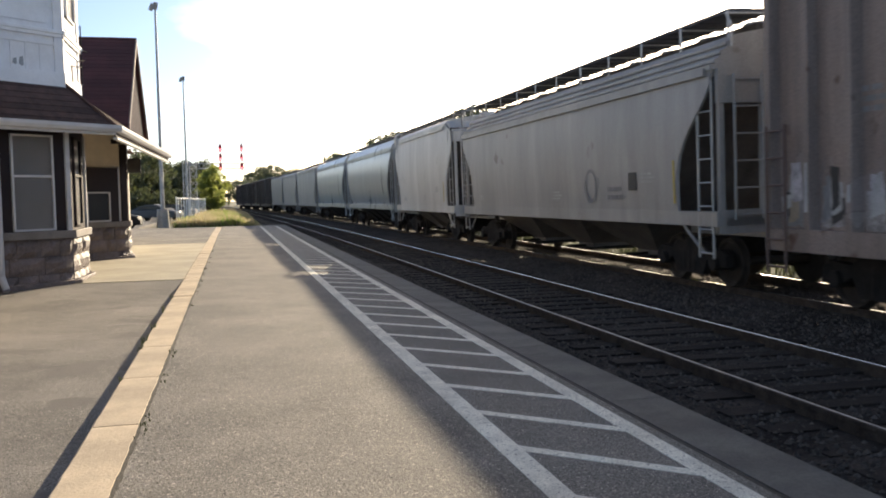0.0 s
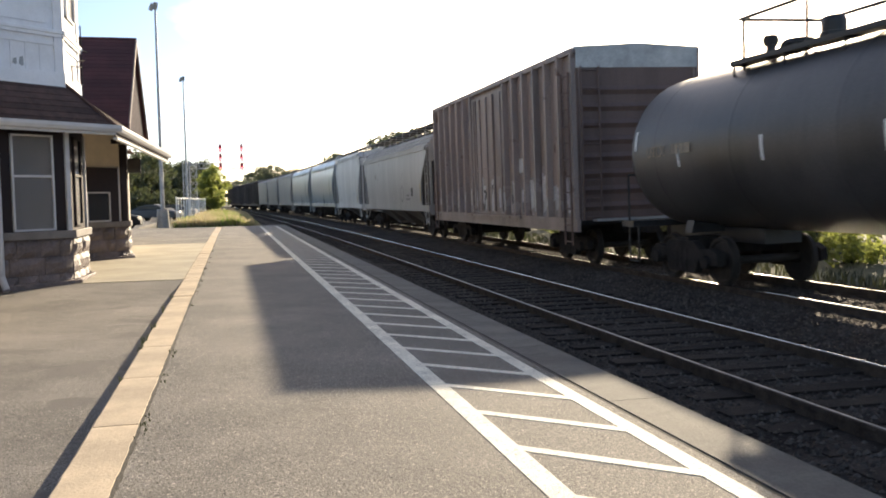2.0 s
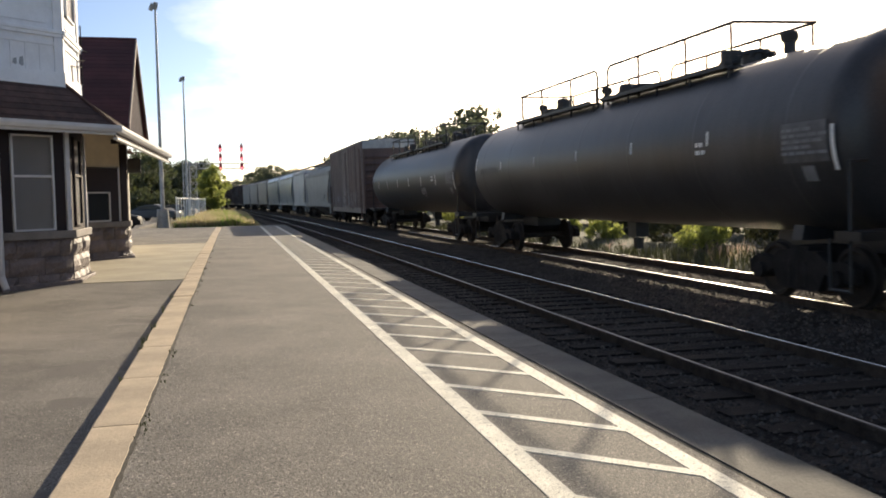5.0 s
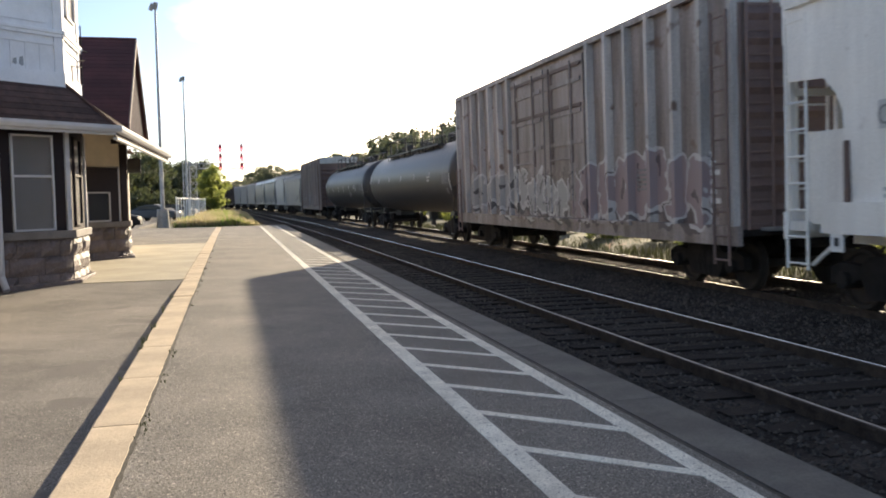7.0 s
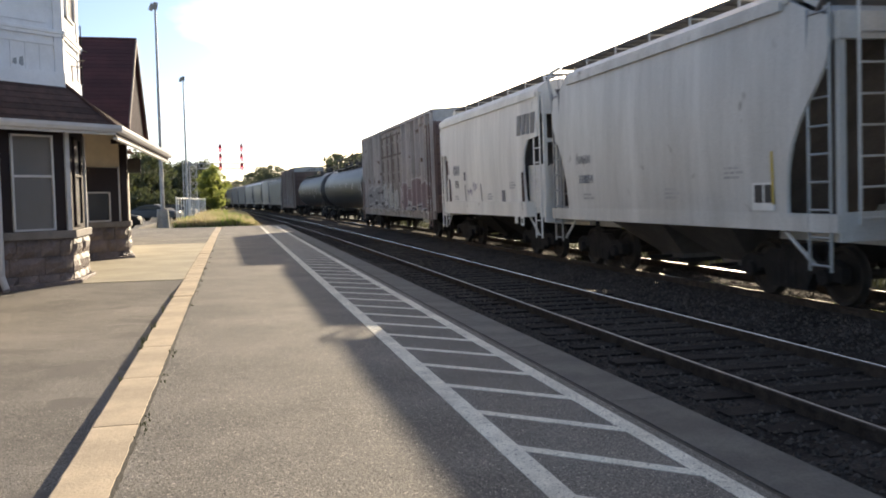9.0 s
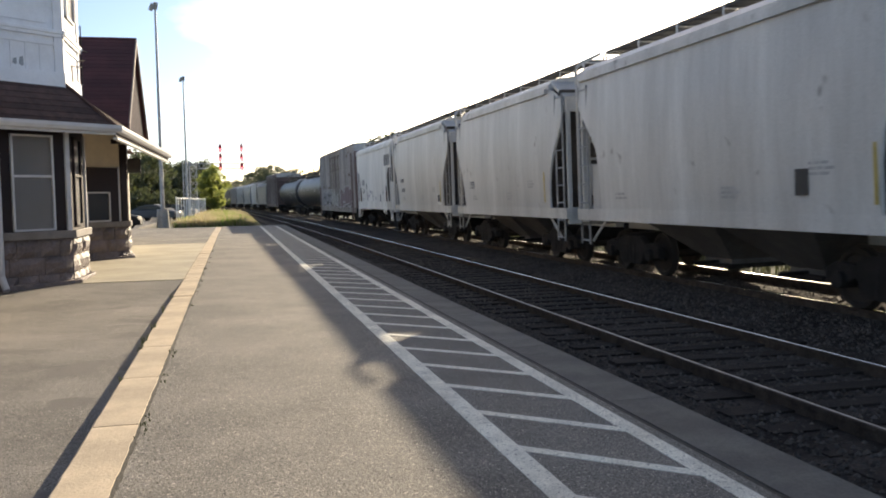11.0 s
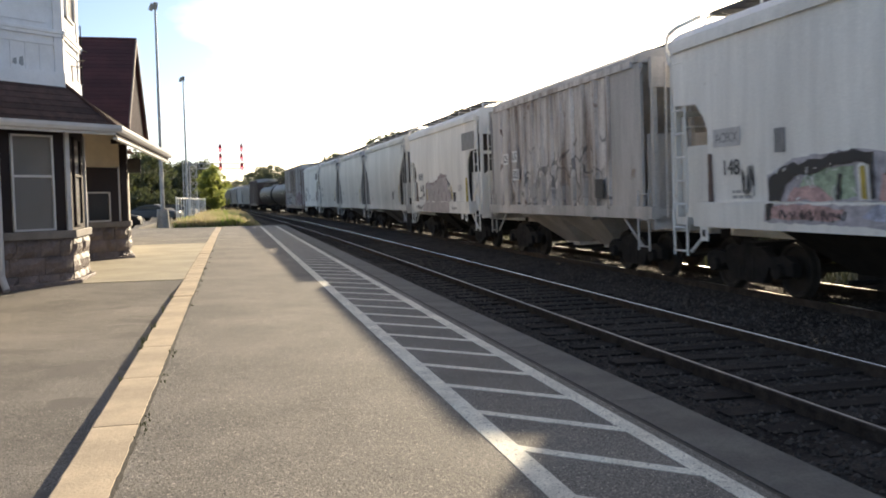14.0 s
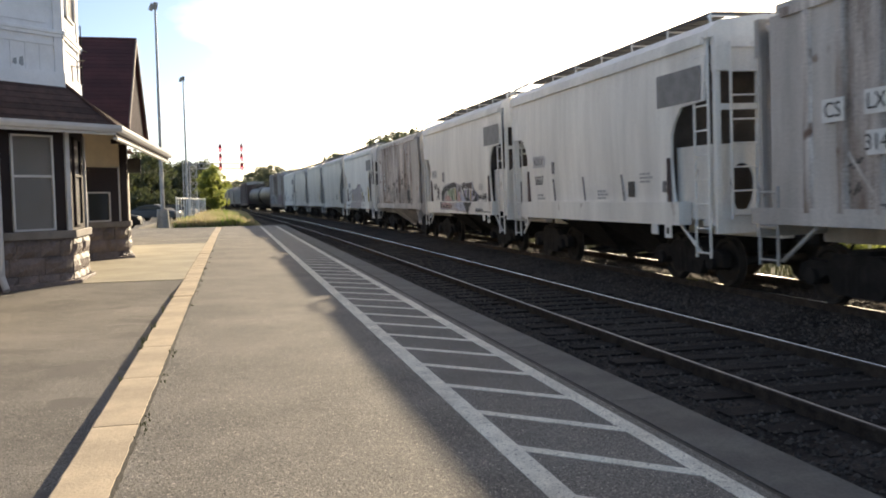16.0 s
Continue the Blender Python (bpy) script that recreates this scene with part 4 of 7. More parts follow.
prism(bm, [(GY0 + 0.15, 3.72), (GY1 - 0.15, 3.72), (GY1 - 0.15, GZ), (GM, RZ - 0.18), (GY0 + 0.15, GZ)], 0, GX - 0.35, GX - 0.1)
bmesh.ops.recalc_face_normals(bm, faces=bm.faces)
bm.to_mesh(gable.data)
bm.free()
for y in (GY0 - 0.1, GY1 + 0.1):
    bm = B()
    loft(bm, [[(x, y, GZ - 0.1), (x, y, GZ + 0.05), (x, GM, RZ + 0.02), (x, GM, RZ - 0.12)] for x in (GX, -12.0)])
    rf = part("gable_roof", bm, M["redroof"], station, "steep maroon shingled gable roof")
    roof_course(rf, (GX, y, GZ + 0.05), (-12, y, GZ + 0.05), (GX, GM, RZ + 0.02), (-12, GM, RZ + 0.02), 22, M["redroof"], lap=0.009)
    bm = B()
    loft(bm, [[(x, y - 0.02, GZ - 0.12), (x, y - 0.02, GZ + 0.08), (x, GM, RZ + 0.06), (x, GM, RZ - 0.16)] for x in (GX + 0.002, GX + 0.05)])
    part("bargeboard", bm, M["barge"], rf, "dull mauve bargeboard")
bm = B()
rod(bm, (GX + 0.02, GM, RZ + 0.03), (-12, GM, RZ + 0.03), 0.05, 6)
part("ridge_cap", bm, M["redroof"], station)
# Main roof over the rest of the building.
bm = B()
loft(bm, [[(-4.0, y, 3.75), (-8.6, y, 6.6), (-13.2, y, 3.5), (-8.6, y, 3.5)] for y in (10.2, 40.2)])
part("main_roof", bm, M["redroof"], station)
# Dark hanging sign box under the eave.
sign = tagged(new("hanging_sign"), "black hanging box sign under the station eave", "sign")
bm = B()
box(bm, -3.07, -2.54, 26.7, 26.84, 2.48, 2.9)
part("sign_box", bm, M["black"], sign, bevel=0.02)
for x in (-2.92, -2.67):
    bm = B()
    box(bm, x, x + 0.03, 26.75, 26.79, 2.89, 3.62 if x < -2.9 else 3.4)
    part("hanger", bm, M["black"], sign)

# ---- poles, fence, signals ----
def light_pole(x, y, h):
    p = tagged(new("lamp_post"), "tall grey steel lamp post on a concrete base", "lamp post", "platform lamp posts")
    bm = B()
    rod(bm, (0, 0, -0.1), (0, 0, 1.2), 0.42, 14, 0.33)
    part("base", bm, M["lampbase"], p, "round concrete base", smooth=True)
    bm = B()
    rod(bm, (0, 0, 1.2), (0, 0, h), 0.13, 12, 0.06)
    part("pole", bm, M["galv"], p, smooth=True)
    bm = B()
    box(bm, -0.13, 0.13, -0.14, 0.02, 3.2, 3.5)
    part("junction_box", bm, M["galv"], p, bevel=0.02)
    for dx, tilt in ((-0.2, 22), (0.02, 8)):
        bm = B()
        box(bm, -0.13, 0.13, -0.13, 0.13, -0.24, 0.2, pose(dx, 0, h + 0.12 - abs(dx) * 0.4, 20, tilt, 10))
        part("floodlight", bm, M["galv"], p, "grey floodlight head", bevel=0.04)
    p.matrix_basis = pose(x, y, 0)
    return p


light_pole(-4.2, 56.8, 13.5)
light_pole(-4.15, 87.0, 13.15)

fence = tagged(new("picket_fence"), "white metal picket fence beside tall grass", "fence")
bm = B()
box(bm, -0.045, 0.045, -0.04, 0.04, -0.2, 2.0)
post_mesh = done(bm, "post", M["fence"])
bm = B()
box(bm, -0.04, 0.04, -0.02, 0.02, 0.1, 1.92)
picket_mesh = done(bm, "picket", M["fence"])
f0, f1 = Vector((-3.75, 63.2, 0)), Vector((-3.0, 103, 0))
turn = math.degrees(-math.atan2(f1.x - f0.x, f1.y - f0.y))
for i in range(4):
    p = f0.lerp(f1, i / 3)
    part("post", post_mesh, None, fence, at=pose(p.x, p.y, 0, 0, 0, turn))
for i in range(15):
    p = f0.lerp(f1, (i + 0.5) / 15)
    part("picket", picket_mesh, None, fence, at=pose(p.x + 0.03, p.y, 0, 0, 0, turn))
for z in (1.9,):
    bm = B()
    rod(bm, (f0.x - 0.04, f0.y, z), (f1.x - 0.04, f1.y, z), 0.04, 6)
    part("rail", bm, M["fence"], fence)

def lattice(bm, a, b, w, n, r=0.05):
    """A square lattice girder between two points."""
    a, b = Vector(a), Vector(b)
    d = (b - a).normalized()
    u = d.orthogonal().normalized() if abs(d.z) > 0.5 else Vector((0, 0, 1))
    v = d.cross(u)
    cs = [(u * i + v * j) * w / 2 for i, j in ((-1, -1), (1, -1), (1, 1), (-1, 1))]
    for c in cs:
        rod(bm, a + c, b + c, r, 5)
    for k in range(n):
        p, q = a.lerp(b, k / n), a.lerp(b, (k + 1) / n)
        for i in range(4):
            s, e = (cs[i], cs[(i + 1) % 4]) if k % 2 else (cs[(i + 1) % 4], cs[i])
            rod(bm, p + s, q + e, r * 0.6, 4)


gantry = tagged(new("signal_gantry"), "steel lattice signal gantry spanning the railway tracks", "signal gantry")
GYP = 190
bm = B()
lattice(bm, (-8.4, GYP, -0.3), (-8.4, GYP, 10.0), 1.9, 8, 0.12)
part("tower", bm, M["gantry"], gantry, "grey lattice tower")
bm = B()
lattice(bm, (-9.2, GYP, 9.0), (3.6, GYP, 9.0), 1.1, 12, 0.085)
part("beam", bm, M["gantry"], gantry, "grey lattice beam with walkway")
for x in (-2.1, 2.2):
    mast = B()
    rod(mast, (x, GYP - 0.9, 8.2), (x, GYP - 0.9, 14.0), 0.09, 6)
    ms = part("signal_mast", mast, M["galv"], gantry, "signal mast with three heads")
    bm = B()
    for k in (-0.9, -0.6):
        rod(bm, (x + k, GYP - 0.6, 10.0), (x + k, GYP - 0.6, 13.6), 0.03, 4)
    part("ladder", bm, M["galv"], ms)
    for z in (8.75, 10.7, 12.65):
        bm = B()
        prism(bm, [(math.copysign(0.33 * abs(math.cos(i * 0.3142)) ** 0.5, math.cos(i * 0.3142)), math.copysign(0.78 * abs(math.sin(i * 0.3142)) ** 0.5, math.sin(i * 0.3142)) + z) for i in range(20)], 1, GYP - 1.35, GYP - 1.28)
        for v in bm.verts:
            v.co.x += x
        hd = part("signal_head", bm, M["signal_red"], ms, "oval signal target with red light")
        for dz in (0.35, -0.35):
            bm = B()
            rod(bm, (x, GYP - 1.35, z + dz), (x, GYP - 1.5, z + dz), 0.21, 10)
            part("lens", bm, M["redlens"] if dz < 0 else M["signal_red"], hd, "lit red lens" if dz < 0 else "unlit lens")

# ---- vegetation ----
def crown_mesh(name, seed, radius, height, clumps, leaves, size, material):
    """Many small leaves in clumps with gaps between them."""
    rng = random.Random(seed)
    verts, faces = [], []
    for c in range(clumps):
        u = rng.random() ** 0.6
        a = rng.uniform(0, 6.283)
        h = rng.uniform(-1, 1)
        flat = math.sqrt(max(0.0, 1 - h * h))
        cx, cy, cz = radius * u * flat * math.cos(a), radius * u * flat * math.sin(a), height * (0.5 + 0.5 * h * (0.6 + 0.4 * u))
        cr = radius * rng.uniform(0.16, 0.34)
        for k in range(leaves):
            d = Vector((rng.gauss(0, 1), rng.gauss(0, 1), rng.gauss(0, 0.8)))
            d = d.normalized() * cr * rng.uniform(0.45, 1.0)
            o = Vector((cx, cy, cz)) + d
            n1 = Vector((rng.gauss(0, 1), rng.gauss(0, 1), rng.gauss(0, 1) + 0.6)).normalized()
            t1 = n1.orthogonal().normalized()
            t2 = n1.cross(t1)
            s = size * rng.uniform(0.6, 1.4)
            b0 = len(verts)
            verts += [tuple(o - t1 * s), tuple(o + t2 * s * 0.5), tuple(o + t1 * s), tuple(o - t2 * s * 0.5)]
            faces.append((b0, b0 + 1, b0 + 2, b0 + 3))
    me = bpy.data.meshes.new(name)
    me.from_pydata(verts, [], faces)
    me.materials.append(material)
    return me


def tree(seed, h, r, trunk_h, material, clumps=60, leaves=70, leaf=0.22, label="leafy green tree beyond the station", name="tree"):
    t = tagged(new(name), label, "tree" if name == "tree" else "bush")
    rng = random.Random(seed)
    bm = B()
    rod(bm, (0, 0, -0.4), (0, 0, trunk_h + h * 0.3), 0.03 * h * 0.6, 8, 0.012 * h)
    for k in range(7):
        a = k * 0.9 + rng.uniform(0, 0.6)
        z = trunk_h * rng.uniform(0.6, 1.2)
        rod(bm, (0, 0, z), (r * 0.65 * math.cos(a), r * 0.65 * math.sin(a), z + h * rng.uniform(0.15, 0.4)), 0.011 * h, 6, 0.003 * h)
    part("trunk", bm, M["bark"], t, smooth=True)
    part("crown", crown_mesh("crown", seed, r, h - trunk_h, clumps, leaves, leaf, material), None, t, at=pose(0, 0, trunk_h))
    return t


PROTO = [tree(11, 9, 3.4, 1.8, M["leaf"]), tree(12, 10.5, 3.8, 2.0, M["leaf"], 70), tree(13, 9.6, 2.9, 1.0, M["leaf_bright"], 75),
         tree(14, 13, 4.8, 2.5, M["leaf_far"], 80, 60, 0.3, "tall leafy tree on the far bank"), tree(15, 14, 4.2, 3.0, M["leaf_far"], 70, 60, 0.3, "tall leafy tree on the far bank")]
PLACED = [set(), set(), set(), set(), set()]


def plant(kind, x, y, s=1.0, z=-0.2, turn=0.0):
    m = pose(x, y, z, 0, 0, turn) @ Matrix.Scale(s, 4)
    if not PLACED[kind]:
        PLACED[kind].add(1)
        ob = PROTO[kind]
    else:
        ob = copy_thing(PROTO[kind], Matrix())
    ob.matrix_basis = m
    return ob


rng = random.Random(21)
# Trees beyond the parking lot and beside the far end of the platform.
for kind, x, y, s in ((0, -14.5, 112, 0.9), (1, -19, 116, 0.85), (0, -10.5, 118, 0.95), (1, -12.5, 130, 0.85), (0, -11.4, 127, 0.9), (1, -16, 128, 0.95), (0, -22.5, 124, 0.95), (1, -27, 120, 0.9), (0, -32, 126, 1.0), (1, -37, 130, 1.1), (0, -9.6, 206, 1.2),
                      (2, -2.8, 128, 0.76), (2, -2.2, 138, 0.66), (2, -3.6, 140, 0.68), (1, -7.0, 226, 1.2), (0, -12.5, 204, 1.2), (1, -17, 190, 1.1), (0, -10, 215, 1.2), (1, -16, 240, 1.2), (0, -12, 265, 1.2)):
    plant(kind, x, y, s * rng.uniform(0.95, 1.05), -0.3, rng.uniform(0, 360))
# Distant wood round the bend.
for i in range(16):
    plant(3 + i % 2, -6 + i * 4.2 + rng.uniform(-1, 1), 330 + rng.uniform(-15, 25) - i * 2, rng.uniform(0.8, 1.1) * (0.72 if i < 3 else 1.0), -0.3, rng.uniform(0, 360))
# Tall trees on the far side of the tracks.
for x, y, s in ((29, 262, 1.15), (31, 250, 1.1), (33, 225, 1.0), (30, 205, 0.95), (31, 190, 1.0), (30, 178, 1.05), (32, 168, 1.05), (30, 158, 1.0), (32, 148, 1.0), (30, 139, 1.0), (32, 130, 1.0), (31, 122, 0.95), (33, 115, 0.98), (31, 108, 0.92), (36, 240, 1.1), (38, 180, 1.1), (37, 140, 1.05)):
    plant(3 + rng.randrange(2), x + rng.uniform(-1, 1), y, s * rng.uniform(0.93, 1.05), -0.3, rng.uniform(0, 360))

# A dark hedge behind the bank.
hedge = tree(33, 3.2, 2.0, 0.3, M["leaf"], 44, 60, 0.14, "dark green hedge bush on the far bank", "bush")
hedge.matrix_basis = pose(20, 10, -0.3)
for i in range(20):
    m = pose(19.5 + rng.uniform(-0.8, 1.2), 13 + i * 3.2, -0.3, 0, 0, rng.uniform(0, 360)) @ Matrix.Scale(rng.uniform(0.8, 1.15), 4)
    copy_thing(hedge, m).matrix_basis = m
# Low bushes beyond the far track.
bush = tree(31, 1.6, 1.0, 0.15, M["leaf_bright"], 34, 40, 0.09, "low sunlit bush beside the far track", "bush")
bush.matrix_basis = pose(14.6, 20.0, -0.3) @ Matrix.Scale(0.6, 4)
for x, y, s in ((-8, 112, 1.0), (-11, 110, 1.1), (-14, 113, 1.0), (-17, 111, 1.1), (-20, 112, 1.0), (-23, 113, 1.1), (-26, 112, 1.0), (-29, 113, 1.1), (-32, 114, 1.1), (-36, 114, 1.2), (-9.5, 116, 1.0), (-12.5, 117, 1.1), (-6.2, 196, 1.3), (-10, 198, 1.4), (-14, 200, 1.4)):
    m = pose(x, y, -0.2, 0, 0, rng.uniform(0, 360)) @ Matrix.Scale(s, 4)
    ob = copy_thing(hedge, m)
    ob.matrix_basis = m
    ob["label"] = "dark green shrub below the trees beyond the lot"
for x, y, s in ((14.0, 24.2, 0.85), (14.1, 31.8, 0.8), (14.0, 17.6, 0.8), (15.4, 13.0, 0.9), (14.4, 37, 0.9), (14.6, 46, 1.0), (15, 58, 1.1), (15.5, 75, 1.3)):
    m = pose(x, y, -0.3, 0, 0, rng.uniform(0, 360)) @ Matrix.Scale(s, 4)
    copy_thing(bush, m).matrix_basis = m
dull = tree(37, 1.5, 1.1, 0.15, M["leafdark"], 34, 44, 0.08, "low dull green bush beside the far track", "bush")
dull.matrix_basis = pose(15.2, 20.3, -0.3)
for x, y, s in ((15.3, 22.5, 0.9), (15.6, 26.3, 1.1), (15.0, 28.6, 0.9), (15.8, 34, 1.0), (16.2, 17.0, 1.0), (16.0, 14.6, 1.1), (16.6, 11.4, 1.0), (15.4, 41, 1.0), (15.6, 52, 1.2), (16, 66, 1.3)):
    m = pose(x, y, -0.3, 0, 0, rng.uniform(0, 360)) @ Matrix.Scale(s, 4)
    copy_thing(dull, m).matrix_basis = m


def blades(name, count, place, hmin, hmax, material, label, seed, width=0.012, taper=None):
    rng = random.Random(seed)
    verts, faces = [], []
    for i in range(count):
        x, y, z = place(rng)
        h, a = rng.uniform(hmin, hmax) * (0.55 + 0.9 * max(0.0, 0.5 + 0.9 * noise.noise((x * 0.45, y * 0.16, seed)))), rng.uniform(0, 6.283)
        if taper:
            h *= taper(x, y)
        lx, ly = rng.gauss(0, 0.22) * h, rng.gauss(0, 0.22) * h
        wx, wy = width * math.cos(a), width * math.sin(a)
        b0 = len(verts)
        verts += [(x - wx, y - wy, z), (x + wx, y + wy, z), (x + wx * 0.8 + lx * 0.4, y + wy * 0.8 + ly * 0.4, z + h * 0.6), (x - wx * 0.8 + lx * 0.4, y - wy * 0.8 + ly * 0.4, z + h * 0.6), (x + lx, y + ly, z + h)]
        faces += [(b0, b0 + 1, b0 + 2, b0 + 3), (b0 + 3, b0 + 2, b0 + 4)]
    me = bpy.data.meshes.new(name)
    me.from_pydata(verts, [], faces)
    me.materials.append(material)
    return tagged(new(name, me), label, "grass", kind="stuff")


def verge(rng):
    y = 53.8 + 50 * rng.random() ** 1.7
    right = on_track(y, NEAR_X)[0].x - 2.1
    return -3.4 + (min(1.6, right) + 3.4) * rng.random() ** 1.25, y, -0.12


def low_ends(x, _y):
    """The growth is lowest by the fence and beside the track."""
    return min(1.0, 0.72 + 0.35 * max(0.0, x + 3.4)) * min(1.0, 0.4 + 0.35 * max(0.0, 1.8 - x))


blades("tall_grass", 10000, verge, 0.42, 0.88, M["grass"], "tall dry straw-coloured grass beyond the platform end", 41, 0.022, low_ends)
blades("green_grass", 13500, verge, 0.36, 0.74, M["weed"], "green weeds among tall dry grass", 42, 0.025, low_ends)
blades("bank_grass", 22000, lambda r: (r.uniform(12.2, 17), 8 + 75 * r.random() ** 1.3, -0.42), 0.16, 0.45, M["leafdark"], "low green weeds on the bank beyond the far track", 43, 0.016)
blades("bank_straw", 140, lambda r: (r.uniform(12.4, 17), 8 + 75 * r.random() ** 1.3, -0.42), 0.3, 0.7, M["grass"], "dry straw on the bank beyond the far track", 44, 0.016)
blades("bank_straw", 260, lambda r: (13.7 + r.gauss(0, 0.35), r.choice((21.6, 22.4, 11.8, 29.0)) + r.gauss(0, 0.5), -0.42), 0.35, 0.62, M["plume"], "pale dry plumes of grass on the far bank", 47, 0.014)
blades("kerb_weeds", 210, lambda r: (KERB_R + r.uniform(-0.02, 0.05), r.choice((6.15, 7.8, 8.9, 13.0, 15, 16, 17, 18.5, 20, 22, 24, 27, 30)) + r.gauss(0, 0.16), PLAT), 0.008, 0.03, M["leafdark"], "small dull green weeds in the kerb joint", 45, 0.006)

blades("kerb_weeds", 54, lambda r: (KERB_L + r.uniform(-0.02, 0.03), r.choice((7.75, 9.35, 9.9, 10.9, 12.55, 14.2)) + r.gauss(0, 0.06), PLAT - 0.02), 0.03, 0.08, M["leafdark"], "small dull green weeds in the kerb joint", 46, 0.008)

# ---- parked vehicles ----
def parked_car(x, y, rz, paint, label):
    c = tagged(new("parked_car"), label, "car", "parked cars")
    bm = B()
    secs = []
    for yy, zt, w in ((-2.2, 0.62, 0.72), (-2.1, 0.82, 0.82), (-1.2, 0.95, 0.88), (-0.2, 1.0, 0.9), (1.2, 1.02, 0.9), (2.0, 0.98, 0.85), (2.25, 0.75, 0.75)):
        secs.append([(-w, yy, 0.28), (-w * 1.03, yy, 0.55), (-w, yy, zt - 0.08), (-w * 0.85, yy, zt), (w * 0.85, yy, zt), (w, yy, zt - 0.08), (w * 1.03, yy, 0.55), (w, yy, 0.28)])
    loft(bm, secs)
    part("body", bm, paint, c, smooth=True)
    bm = B()
    loft(bm, [[(-w, yy, 0.95), (-w * 0.86, yy + k, zt), (w * 0.86, yy + k, zt), (w, yy, 0.95)] for yy, k, w, zt in ((-1.45, 0.1, 0.8, 1.0), (-1.0, 0.1, 0.8, 1.2), (-0.55, 0.05, 0.79, 1.37), (0.0, 0.0, 0.78, 1.44), (0.6, 0.0, 0.78, 1.43), (1.15, 0.0, 0.78, 1.3), (1.9, -0.05, 0.78, 1.03))])
    part("cabin", bm, paint, c, smooth=True)
    for s in (-1, 1):
        bm = B()
        prism(bm, [(-1.0, 1.0), (-0.5, 1.28), (0.0, 1.36), (0.6, 1.35), (1.1, 1.24), (1.45, 1.03)], 0, s * 0.775 - 0.03, s * 0.775 + 0.03)
        part("side_window", bm, M["glass"], c, "dark side window")
        for yy in (-1.4, 1.35):
            bm = B()
            rod(bm, (s * 0.72, yy, 0.33), (s * 0.92, yy, 0.33), 0.33, 18)
            wh = part("wheel", bm, M["rubber"], c, smooth=True)
            bm = B()
            rod(bm, (s * 0.90, yy, 0.33), (s * 0.935, yy, 0.33), 0.2, 14)
            part("rim", bm, M["galv"], wh, "silver rim")
    bm = B()
    prism(bm, [(-0.7, 1.0), (-0.62, 1.36), (0.62, 1.36), (0.7, 1.0)], 1, -1.08, -1.02)
    part("windscreen", bm, M["glass"], c)
    c.matrix_basis = pose(x, y, 0.0, 0, 0, rz)
    return c


parked_car(-6.61, 82, 66, M["carpaint"], "grey parked saloon car in the lot")
parked_car(-5.6, 92, 80, M["carblack"], "black parked car behind the lamp post")
parked_car(-7.6, 56.0, 88, M["carblack"], "black parked car by the station wall")


# A street lamp beyond the far bank.
def street_lamp(x, y, h):
    p = tagged(new("street_lamp"), "slim grey street lamp with a single arm beyond the tracks", "street lamp")
    bm = B()
    rod(bm, (0, 0, -0.5), (0, 0, h), 0.11, 10, 0.07)
    part("pole", bm, M["galv"], p, smooth=True)
    bm = B()
    rod(bm, (0, 0, h - 0.1), (1.3, 0, h + 0.05), 0.05, 8)
    part("arm", bm, M["galv"], p)
    bm = B()
    loft(bm, [[(1.1, -0.12, h), (1.1, 0.12, h), (1.1, 0.1, h + 0.14), (1.1, -0.1, h + 0.14)], [(1.9, -0.14, h + 0.04), (1.9, 0.14, h + 0.04), (1.9, 0.08, h + 0.14), (1.9, -0.08, h + 0.14)]])
    part("lamp_head", bm, M["galv"], p)
    p.matrix_basis = pose(x, y, 0)


street_lamp(37.91, 62.0, 10.88)

# ---- the freight train ----
# A car's own space: y forward along the track, z up from the rail head, x to the right.
WHEEL_R = 0.42
INK, FADED = M["ink"], M["faded"]


def truck_meshes():
    bm = B()
    prism(bm, [(-1.2, 0.36), (-1.2, 0.56), (-0.98, 0.66), (-0.62, 0.62), (-0.42, 0.76), (0.42, 0.76), (0.62, 0.62), (0.98, 0.66), (1.2, 0.56), (1.2, 0.36),
               (0.82, 0.36), (0.6, 0.46), (0.45, 0.2), (-0.45, 0.2), (-0.6, 0.46), (-0.82, 0.36)], 0, -1.08, -0.94)
    for yy in (-0.88, 0.88):
        rod(bm, (-1.16, yy, WHEEL_R), (-0.9, yy, WHEEL_R), 0.12, 10)
    for yy in (-0.18, 0.0, 0.18):
        rod(bm, (-1.02, yy, 0.24), (-1.02, yy, 0.62), 0.075, 8)
    side = done(bm, "side_frame", M["truck"], bevel=0.015)
    bm = B()
    box(bm, -1.05, 1.05, -0.2, 0.2, 0.5, 0.82)
    bol = done(bm, "bolster", M["truck"], bevel=0.02)
    bm = B()
    rod(bm, (-0.95, 0, 0), (0.95, 0, 0), 0.075, 10)
    for s in (-1, 1):
        prof = [(0.69, 0.43), (0.72, 0.455), (0.735, 0.42), (0.83, 0.412), (0.83, 0.36), (0.79, 0.33), (0.79, 0.15), (0.83, 0.12), (0.69, 0.12)]
        n = 24
        rings = []
        for i in range(n + 1):
            a = 6.28319 * i / n
            rings.append([(s * x, r * math.cos(a), r * math.sin(a)) for x, r in prof])
        loft(bm, rings, cap=False)
    whl = done(bm, "wheelset", M["wheel"], smooth=True)
    return side, bol, whl


SIDE, BOLSTER, WHEELSET = truck_meshes()
SPINNING = []


